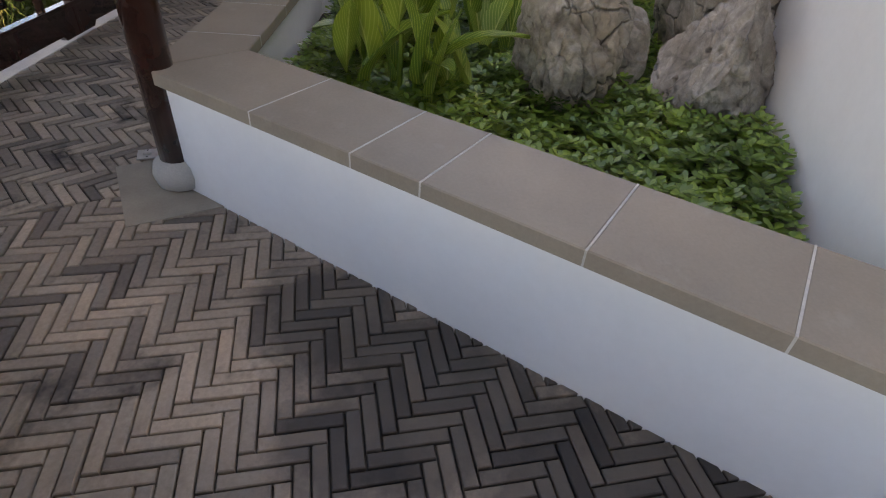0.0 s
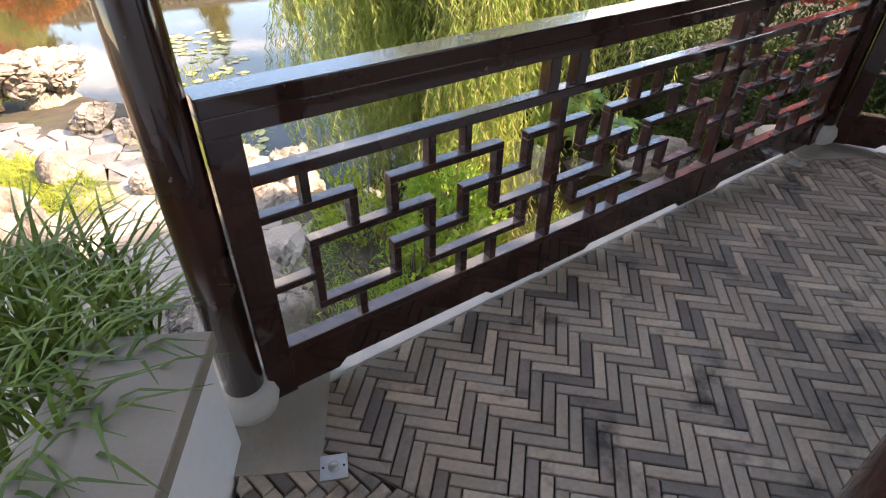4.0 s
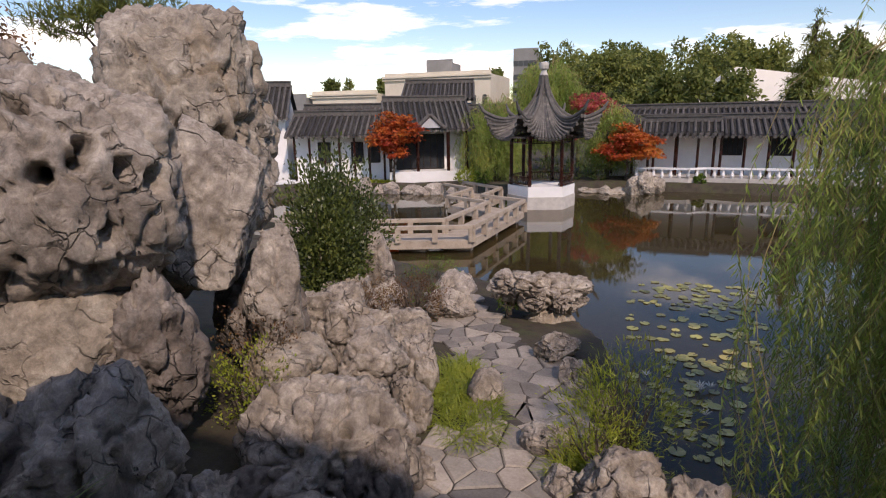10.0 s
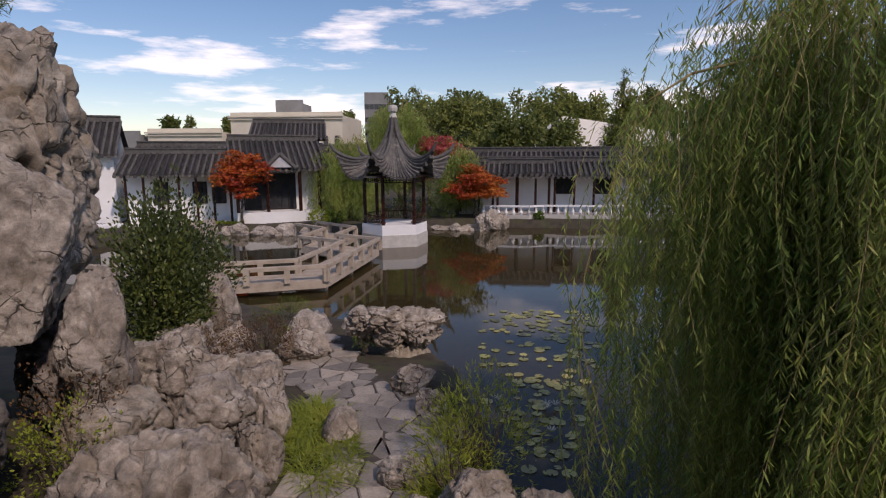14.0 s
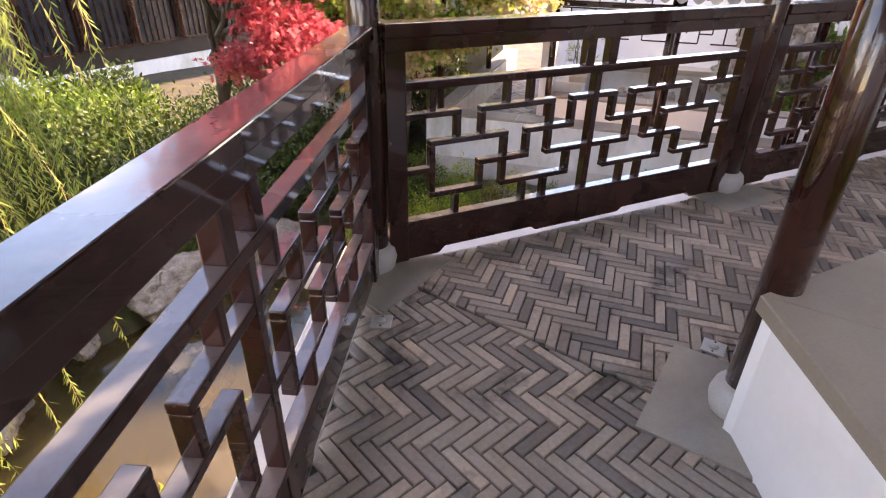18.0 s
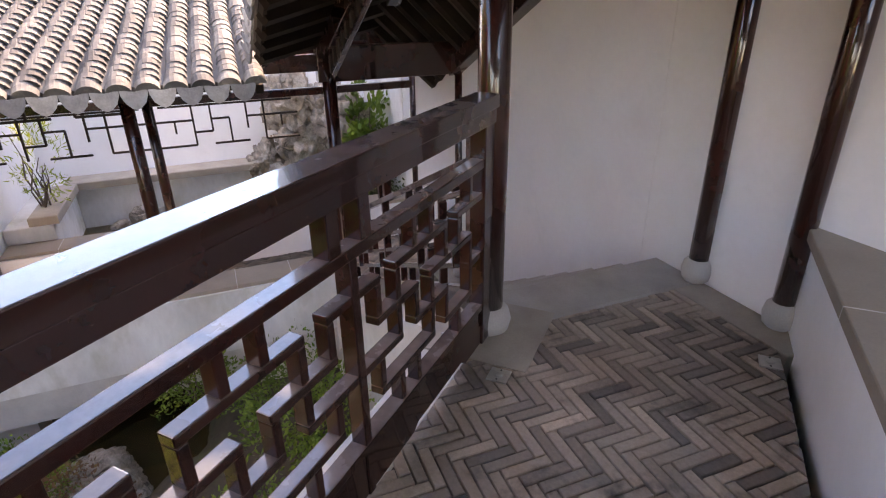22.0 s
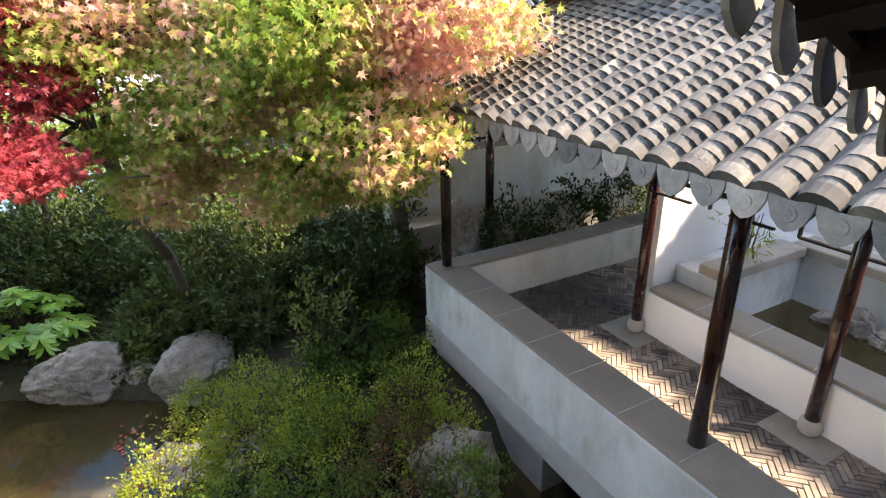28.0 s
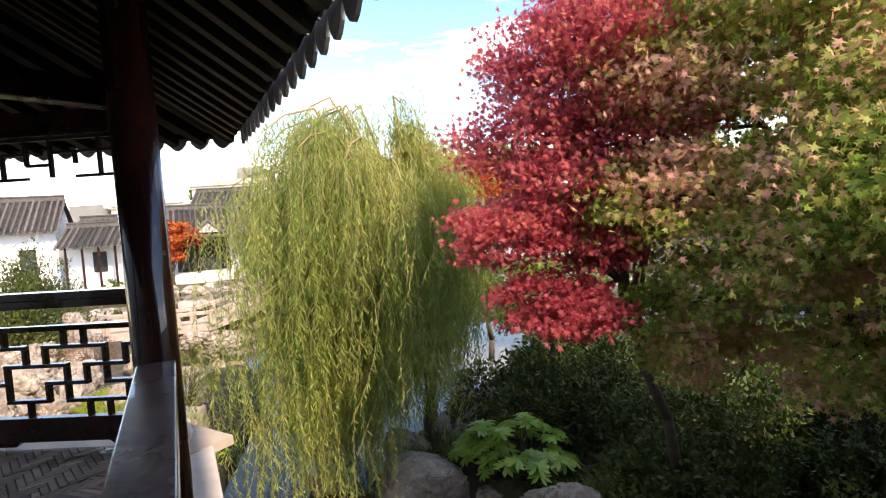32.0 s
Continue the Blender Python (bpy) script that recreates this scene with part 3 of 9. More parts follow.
# ---- plan ----
C, P2, S, L = Vector((3.22, 0.64)), Vector((4.33, -1.35)), Vector((5.31, -3.15)), Vector((-0.45, 0.68))
K1, K2 = Vector((0.226, -0.66)), Vector((2.378, -0.61))
D1 = Vector((-0.537, -0.844)).normalized()
D3 = Vector((2.16, -3.64)).normalized()
WALL_B = -1.255
DROP = -1.44
WATER_Z = -2.5
COP_Z = 0.5
LOW_COP = DROP + 0.47
BEAM_Z = 2.22


def lin(p, d, s):
    q = Vector(p) + Vector(d) * s
    return (q.x, q.y)


# ---- ground: one sheet, with the pond sunk into it ----
def inside(px, py, poly):
    r = np.zeros(px.shape, bool)
    n = len(poly)
    for k in range(n):
        (x1, y1), (x2, y2) = poly[k], poly[(k + 1) % n]
        cond = ((y1 > py) != (y2 > py))
        xi = (x2 - x1) * (py - y1) / ((y2 - y1) if y2 != y1 else 1e-9) + x1
        r ^= cond & (px < xi)
    return r


def edge_distance(px, py, poly):
    best = np.full(px.shape, 1e9)
    n = len(poly)
    for k in range(n):
        (x1, y1), (x2, y2) = poly[k], poly[(k + 1) % n]
        dx, dy = x2 - x1, y2 - y1
        f = np.clip(((px - x1) * dx + (py - y1) * dy) / (dx * dx + dy * dy + 1e-9), 0, 1)
        best = np.minimum(best, np.hypot(px - x1 - f * dx, py - y1 - f * dy))
    return best


POND = [(1.5, 2.0), (2.6, 1.35), (5.5, 1.2), (7.2, -0.2), (8.2, -2.2), (9.5, -2.6), (9.0, -0.4), (7.6, 1.3), (6.9, 2.6), (5.9, 3.6), (4.6, 4.7), (3.7, 5.9), (4.9, 8.4), (6.6, 11.5), (12, 15),
        (15, 31.5), (6.2, 32.4), (2.5, 33.0), (0.5, 33.0), (-3.0, 31.5), (-8.0, 29.6), (-13.5, 28.8), (-17, 26), (-17, 17.5), (-9.5, 14.6), (-6.5, 13.6), (-3.6, 12.6),
        (-1.0, 11.6), (0.3, 9.4), (0.7, 7.2), (1.0, 5.6), (1.5, 4.2)]


def land(px, py):
    z = -1.3 - 0.085 * np.clip(py - 2.5, 0, 7)
    left = np.clip((-1.6 - px) / 2.5, 0, 1) * np.clip((9 - py) / 3.0, 0, 1)
    z = z + 0.45 * left
    z = np.where(px > 1.6, -2.28 + 0.05 * np.clip(px - 6, 0, 6), z)
    far = np.clip((py - 22) / 6, 0, 1)
    z = z * (1 - far) + (-2.05) * far
    return z + 0.06 * np.sin(px * 1.7 + 0.6 * py) * np.sin(py * 1.3)


def ground_height(px, py):
    px, py = np.asarray(px, float), np.asarray(py, float)
    d = edge_distance(px, py, POND) * np.where(inside(px, py, POND), -1, 1)
    f = np.clip((d + 0.45) / 0.7, 0, 1)
    f = f * f * (3 - 2 * f)
    return (WATER_Z - 0.75) * (1 - f) + land(px, py) * f


def make_ground():
    xs = np.concatenate([[-900, -300, -120, -60, -40], np.arange(-30, -6, 1.5), np.arange(-6, 13, 0.22), np.arange(13, 40, 2.0), [60, 120, 300, 900]])
    ys = np.concatenate([[-900, -300, -100, -40, -20, -10], np.arange(-6, 14, 0.22), np.arange(14, 40, 0.8), [45, 60, 120, 300, 900, 1500]])
    gx, gy = np.meshgrid(xs, ys)
    gz = ground_height(gx, gy)
    # below the raised buildings the sheet stays well under the floors
    verts = np.stack([gx.ravel(), gy.ravel(), gz.ravel()], 1)
    nx, ny = len(xs), len(ys)
    i = np.arange(nx * ny).reshape(ny, nx)
    faces = np.stack([i[:-1, :-1].ravel(), i[:-1, 1:].ravel(), i[1:, 1:].ravel(), i[1:, :-1].ravel()], 1)
    return setting(raw("ground", verts, faces.tolist(), SOIL, None, True), "dark garden soil with moss patches round the pond", "ground")


make_ground()
bm = bmesh.new()
bm.faces.new([bm.verts.new((x, y, WATER_Z)) for x, y in ((-26, 0.6), (26, -4), (26, 40), (-26, 40))])
setting(mesh_ob("water", bm, WATER), "still dark pond water mirroring the sky", "water")


# ---- upper gallery: floor, sills, foundations ----
POLY_A = [(0.262, -0.69), (2.36, -0.65), (3.21, 0.645), (-0.46, 0.645)]
POLY_1 = [(-0.46, 0.645), (-2.55, -2.80), (-1.65, -4.416), (0.262, -0.69)]
POLY_B = [(2.385, -0.63), (4.425, -4.03), low(-0.115, -1.06), (5.285, -3.09), (3.215, 0.645)]
bm = bmesh.new()
for q in (POLY_A, POLY_1, POLY_B):
    prism(bm, q, -0.30, -0.022)
floor_upper = setting(mesh_ob("floor_upper", bm, DIRT_JOINT), "herringbone floor of grey bricks on edge in an upper gallery", "floor")


def strip(name, a, b, out, z0, z1, mat, label, category, inner=0.0):
    a, b = Vector(a), Vector(b)
    d = (b - a).normalized()
    n = Vector((d.y, -d.x))
    bm = bmesh.new()
    q = [tuple(a + n * inner), tuple(b + n * inner), tuple(b + n * out), tuple(a + n * out)]
    if area(q) < 0:
        q.reverse()
    prism(bm, q, z0, z1, 0.008)
    return setting(mesh_ob(name, bm, mat), label, category)


# outer stone sills under the railings (n points outward for C->L and S->C order)
strip("sill_pond", (3.33, 0.85), (-0.55, 0.85), 0.0, -0.35, -0.004, GRANITE, "pale granite sill along the gallery edge", "sill", -0.204)
strip("sill_garden", S, (3.16, 0.749), 0.21, -0.35, -0.006, GRANITE, "pale granite sill along the gallery edge", "sill", 0.0)
wall_prism("wall_foundation_pond", (3.33, 0.82), (-0.7, 0.82), 0.15, -2.9, -0.36, GRANITE, "granite foundation under the gallery", "wall", 1)
wall_prism("wall_foundation_garden", (5.468, -3.063), (3.33, 0.815), 0.15, -2.9, -0.36, GRANITE, "granite foundation under the gallery", "wall", 1)


def low_wall(name, a, b, thick, z0, ztop, joints, label, end_in=0.0, start_in=0.0, mat=None):
    """A plastered low wall from a to b (its passage face), with coping stones as pieces; the thickness lies to the right of a->b."""
    a, b = Vector(a), Vector(b)
    d = (b - a).normalized()
    n = Vector((d.y, -d.x))
    ln = (b - a).length
    bm = bmesh.new()
    q = [tuple(a + n * 0.03), tuple(b + n * 0.03), tuple(b + n * (thick - 0.03)), tuple(a + n * (thick - 0.03))]
    if area(q) < 0:
        q.reverse()
    prism(bm, q, z0, ztop - 0.035)
    w = setting(mesh_ob(name, bm, mat or PLASTER), label, "wall")
    cuts = [0.0, *joints, ln]
    for s0, s1 in zip(cuts, cuts[1:]):
        bm = bmesh.new()
        e0 = start_in if s0 == 0 else 0
        e1 = end_in if s1 == ln else 0
        g = 0.0015
        q = [tuple(a + d * (s0 + g)), tuple(a + d * (s1 - g)), tuple(a + d * (s1 - g + e1) + n * thick), tuple(a + d * (s0 + g - e0) + n * thick)]
        if area(q) < 0:
            q.reverse()
        prism(bm, q, ztop - 0.05, ztop, 0.004)
        part("coping_stone", bm, COPING, w)
        if s1 < ln:
            bm = bmesh.new()
            q = [tuple(a + d * (s1 - 0.003) - n * 0.0008), tuple(a + d * (s1 + 0.003) - n * 0.0008), tuple(a + d * (s1 + 0.003) + n * (thick + 0.0008)), tuple(a + d * (s1 - 0.003) + n * (thick + 0.0008))]
            if area(q) < 0:
                q.reverse()
            prism(bm, q, ztop - 0.049, ztop - 0.0006)
            part("mortar_joint", bm, MORTAR, w)
    return w


def even(ln, step, start=0.0):
    out, s = [], start + step
    while s < ln - 0.25:
        out.append(s)
        s += step
    return out


# planter walls: the thickness lies inside the planter
low_wall("wall_planter_1", lin(K1, D1, 3.75), K1, 0.38, -0.2, COP_Z, [0.55, 1.10, 1.612, 2.06, 2.535, 2.783, 3.204], "low white plaster planter wall with grey stone coping", end_in=-0.106)
low_wall("wall_planter_2", K1, K2, 0.30, -0.2, COP_Z, [0.434, 0.905, 1.393], "low white plaster planter wall with grey stone coping", start_in=-0.257, end_in=-0.17)
low_wall("wall_planter_3", K2, lin(K2, D3, 4.22), 0.30, -0.2, COP_Z, even(4.2, 0.58), "low white plaster planter wall with grey stone coping", start_in=-0.17)
DL = Vector((-0.5, -0.866))
low_wall("wall_planter_left", lin((-0.50, 0.55), DL, 0), lin((-0.50, 0.55), DL, 3.6), 0.33, -0.6, COP_Z, even(3.6, 0.58), "low white plaster wall with grey stone coping beside the grass bed")
# the long white wall behind the planter and down the stairs
wall_prism("wall_long", low(0.352, WALL_B), low(4.80, WALL_B), 0.28, -2.8, 3.4, PLASTER, "tall white plastered garden wall", "wall", -1)
# both high walls: unseen upper height added to keep sun off the gallery floor
wall_prism("wall_long_high", low(-2.5, WALL_B), low(0.35, WALL_B), 0.30, -2.8, 6.45, PLASTER, "white plastered wall at the head of the stairs, raised unseen to block the sun", "wall", -1)
wall_prism("wall_planter_high", low(-9.0, -1.16), low(-2.502, -1.16), 0.45, -2.8, 6.45, PLASTER, "white plastered wall behind the planter, raised unseen to block the sun", "wall", -1)
wall_prism("wall_back", (-2.60, -2.80), (-2.6, -6.0), 0.25, -1.0, 3.2, PLASTER, "white plastered wall closing the gallery", "wall", -1)
wall_prism("wall_left_close", (-2.62, -2.80), (-9.0, -1.0), 0.25, -1.8, 2.6, PLASTER, "white plastered garden wall", "wall", -1)
# soil in the planter
bm = bmesh.new()
prism(bm, [(-1.28, -3.38), low(-1.0, WALL_B), (4.36, -4.20), (2.36, -0.85), (0.36, -0.80)], -0.2, 0.17)
setting(mesh_ob("planter_soil", bm, SOIL), "dark soil in the raised planter", "soil")

# ---- stairs and lower gallery ----
stairs = setting(new("staircase"), "straight flight of grey granite steps along a white wall", "stairs")
NSTEP, RUN, FIRST = 9, 0.282, 0.206
bm = bmesh.new()
prism(bm, [low(-0.113, WALL_B), low(FIRST + 0.02, WALL_B), low(FIRST + 0.02, -0.004), low(-0.113, -0.004)], -0.5, 0.003, 0.012)
part("landing_stone", bm, STEP, stairs)
for k in range(NSTEP):
    a0 = FIRST + RUN * k
    bm = bmesh.new()
    prism(bm, [low(a0, WALL_B), low(a0 + RUN + (0.02 if k < NSTEP - 1 else 0.012), WALL_B), low(a0 + RUN + (0.02 if k < NSTEP - 1 else 0.012), -0.004), low(a0, -0.004)], -0.16 * (k + 1) - (0.6 if k < NSTEP - 1 else 0.3), -0.16 * (k + 1), 0.012)
    part("step", bm, STEP, stairs)
# stringer wall on the open side
bm = bmesh.new()
vs = [low(-0.05, 0.0), low(3.05, 0.0), low(3.05, 0.20), low(-0.05, 0.20)]
lo_ = [bm.verts.new((*p, -2.9)) for p in vs]
hi_ = [bm.verts.new((*p, z)) for p, z in zip(vs, (0.02, DROP + 0.05, DROP + 0.05, 0.02))]
for k in range(4):
    bm.faces.new((lo_[k], lo_[(k + 1) % 4], hi_[(k + 1) % 4], hi_[k]))
bm.faces.new(hi_)
setting(mesh_ob("wall_stringer", bm, GRANITE), "granite stringer beside the steps", "wall")

bm = bmesh.new()
prism(bm, [low(2.76, WALL_B), low(4.50, WALL_B), low(4.50, 4.70), low(2.95, 4.70), low(2.95, 0.1), low(2.76, 0.0)], DROP - 0.30, DROP - 0.022)
prism(bm, [low(4.505, 3.28), low(8.6, 3.28), low(8.6, 4.70), low(4.505, 4.70)], DROP - 0.30, DROP - 0.022)
floor_lower = setting(mesh_ob("floor_lower", bm, DIRT_JOINT), "herringbone brick floor of the lower gallery", "floor")
low_wall("wall_gallery_outer", low(3.20, 0.05), low(3.20, 4.62), -0.36, -1.62, LOW_COP, even(4.5, 0.50), "low white gallery wall, stained, with grey stone coping", mat=PLASTER_DULL)
low_wall("wall_gallery_turn", low(2.84, 4.62), low(8.6, 4.62), -0.26, -1.62, LOW_COP, even(5.7, 0.55), "low white gallery wall with grey stone coping", mat=PLASTER_DULL)
low_wall("wall_gallery_court", low(4.45, 3.26), low(4.45, -1.34), -0.34, -1.9, LOW_COP, even(4.5, 0.52), "low white wall with stone coping beside the pool court")
bm = bmesh.new()
prism(bm, [low(2.82, 0.0), low(3.24, 0.0), low(3.24, 4.91), low(2.82, 4.91)], -1.92, -1.622)
prism(bm, [low(3.245, 4.60), low(8.6, 4.60), low(8.6, 4.91), low(3.245, 4.91)], -1.92, -1.622)
for b0, b1 in ((0.0, 1.0), (2.9, 4.9)):
    prism(bm, [low(2.95, b0), low(3.24, b0), low(3.24, b1), low(2.95, b1)], -3.2, -1.925)
setting(mesh_ob("wall_gallery_plinth", bm, GRANITE), "granite plinth beam below the lower gallery", "wall")
# shaded court beyond the turn of the lower gallery: a white wall with a picket fence on it
# the duller plaster colour here paints the court's shade into the wall
wall_prism("wall_shade_court", low(3.2, 6.75), low(9.5, 6.75), 0.22, -2.8, -0.28, PLASTER_DULL, "white plastered wall of the shaded back court", "wall", 1)
# end wall added only to cut light reaching the back court
wall_prism("wall_shade_end", low(8.9, 4.95), low(8.9, 7.6), 0.2, -2.8, 1.2, PLASTER_DULL, "added plastered wall that keeps light out of the back court", "wall", 1)
wall_prism("shade_court_coping", low(3.15, 6.71), low(9.5, 6.71), 0.30, -0.28, -0.21, COPING, "grey stone coping of the back court wall", "trim", 1)
wall_prism("wall_shade_ledge", low(3.3, 6.35), low(9.5, 6.35), 0.39, -2.8, -1.15, GRANITE, "grey stone ledge in the shaded back court", "wall", 1)
# court
wall_prism("wall_court_cross", low(4.50, 3.28), low(9.0, 3.28), 0.2, -2.6, 1.3, PLASTER, "white court wall lit by the sun", "wall", 1)
wall_prism("wall_court_back", low(6.75, -1.6), low(6.75, 3.28), 0.25, -2.6, 1.9, PLASTER, "white court wall above the pool", "wall", -1)
wall_prism("wall_court_right", low(4.82, WALL_B), low(7.0, WALL_B), 0.28, -2.6, 1.9, PLASTER_DULL, "white plastered court wall", "wall", -1)
bm = bmesh.new()
prism(bm, [low(6.10, 0.2), low(6.74, 0.2), low(6.74, 3.27), low(6.10, 3.27)], -2.2, -0.80, 0.01)
prism(bm, [low(4.80, 2.80), low(6.09, 2.80), low(6.09, 3.27), low(4.80, 3.27)], -2.2, -0.80, 0.01)
setting(mesh_ob("pool_kerb", bm, PLASTER_DULL), "stained pale stone pool surround", "kerb")
bm = bmesh.new()
prism(bm, [low(6.04, 0.2), low(6.42, 0.2), low(6.42, 2.9), low(6.04, 2.9)], -0.798, -0.70, 0.01)
prism(bm, [low(4.80, 2.74), low(6.03, 2.74), low(6.03, 3.02), low(4.80, 3.02)], -0.798, -0.70, 0.01)
setting(mesh_ob("pool_coping", bm, SLAB), "stone coping of the pool", "kerb")
bm = bmesh.new()
bm.faces.new([bm.verts.new(low(a, b, -1.33)) for a, b in ((4.79, -1.3), (6.6, -1.3), (6.6, 2.85), (4.79, 2.85))])
setting(mesh_ob("pool_water", bm, WATER), "still dark water in the small court pool", "water")
bm = bmesh.new()
prism(bm, [low(4.79, -1.35), low(6.74, -1.35), low(6.74, 0.35), low(4.79, 0.35)], -2.3, -1.25, 0.0)
setting(mesh_ob("court_soil", bm, SOIL), "planted soil in the court corner", "soil")


# ---- columns ----
def column(name, at, z0, z1, r=0.062, ball=True, slab=None, label="dark lacquered round timber column on a stone drum", slab_half=0.25):
    """A round column; ball: its stone base; slab: angle of its floor slab, or None."""
    th = thing(name, label, "column", (at[0], at[1], z0))
    h = z1 - z0
    bm = bmesh.new()
    lathe(bm, [(r * 1.0, 0.10 if ball else 0.0), (r * 1.01, h * 0.4), (r * 0.97, h)], 22)
    part("shaft", bm, LACQUER, th, smooth=True)
    if ball:
        bm = bmesh.new()
        lathe(bm, [(r * 1.02, 0.0), (r * 1.45, 0.02), (r * 1.62, 0.065), (r * 1.45, 0.11), (r * 1.1, 0.13)], 22)
        part("stone_base", bm, GRANITE, th, "pale round granite drum", smooth=True)
    if slab is not None:
        bm = bmesh.new()
        box(bm, (-slab_half, -slab_half, -0.06), (slab_half, slab_half, 0.004), Matrix.Rotation(radians(slab), 4, 'Z'))
        part("base_slab", bm, SLAB, th, "square tan stone slab")
    return th


column("column", C, 0, BEAM_Z, slab=-30)
column("column", P2, 0, BEAM_Z, slab=-60)
column("column", S, 0, BEAM_Z, slab=-60)
column("column", L, 0, BEAM_Z, slab=-30)
column("column", (0.266, -0.678), 0, BEAM_Z, r=0.066, slab=30, slab_half=0.24)
column("column", (2.43, -0.69), 0, BEAM_Z, r=0.057, slab=-30)
column("column", lin(K2, D3, 2.05 - 0.02), 0, BEAM_Z, slab=-60, r=0.057)
column("column", low(-0.58, WALL_B + 0.02), 0, 2.5, r=0.048, label="slim dark column half set in the white wall")
column("column", low(-0.085, WALL_B + 0.02), 0, 2.5, r=0.049, label="slim dark column half set in the white wall")
column("column", low(3.02, 0.0), DROP, 0.98, slab=-13.5)
column("column", low(3.02, WALL_B + 0.01), DROP, 0.98, r=0.045, slab=-13.5, label="slim dark column half set in the white wall")
column("column", low(4.36, WALL_B + 0.01), DROP, 0.98, r=0.045, slab=-13.5, label="slim dark column half set in the white wall")
column("column", low(4.37, 1.59), DROP, 0.98, r=0.052, slab=-13.5)
column("column", low(4.37, 3.30), DROP, 0.98, r=0.052, slab=-13.5)
column("column", low(3.06, 1.61), LOW_COP, 0.98, r=0.054, ball=False, label="dark lacquered column standing on the stone coping")
column("column", low(3.02, 4.74), LOW_COP, 0.98, r=0.054, ball=False, label="dark lacquered column standing on the stone coping")
column("column", low(4.5, 6.2), DROP, 0.98, r=0.06, label="dark lacquered column in the shaded back court")
column("column", low(6.2, 4.74), LOW_COP, 0.98, r=0.054, ball=False, label="dark lacquered column standing on the stone coping")


# ---- railings ----
MIR = [(('v', 1, 5, 4)), ('h', 4, 0, 2), ('v', 2, 4, 3), ('h', 3, 1, 4), ('v', 3, 4, 3), ('h', 4, 3, 6), ('v', 4, 5, 4), ('v', 5, 5, 4), ('v', 6, 4, 3), ('h', 3, 5, 7),
       ('v', 5, 3, 2), ('v', 7, 4, 3), ('h', 4, 7, 8), ('v', 1, 3, 1), ('h', 2, 0, 1), ('h', 1, 1, 3), ('v', 3, 2, 1), ('h', 2, 3, 5), ('v', 4, 3, 1), ('h', 1, 4, 7),
       ('v', 6, 3, 2), ('h', 2, 6, 8), ('v', 5, 1, 0), ('v', 6, 1, 0), ('v', 2, 1, 0), ('v', 7, 2, 1)]
LEVEL = [0.205, 0.330, 0.452, 0.572, 0.698, 0.825]


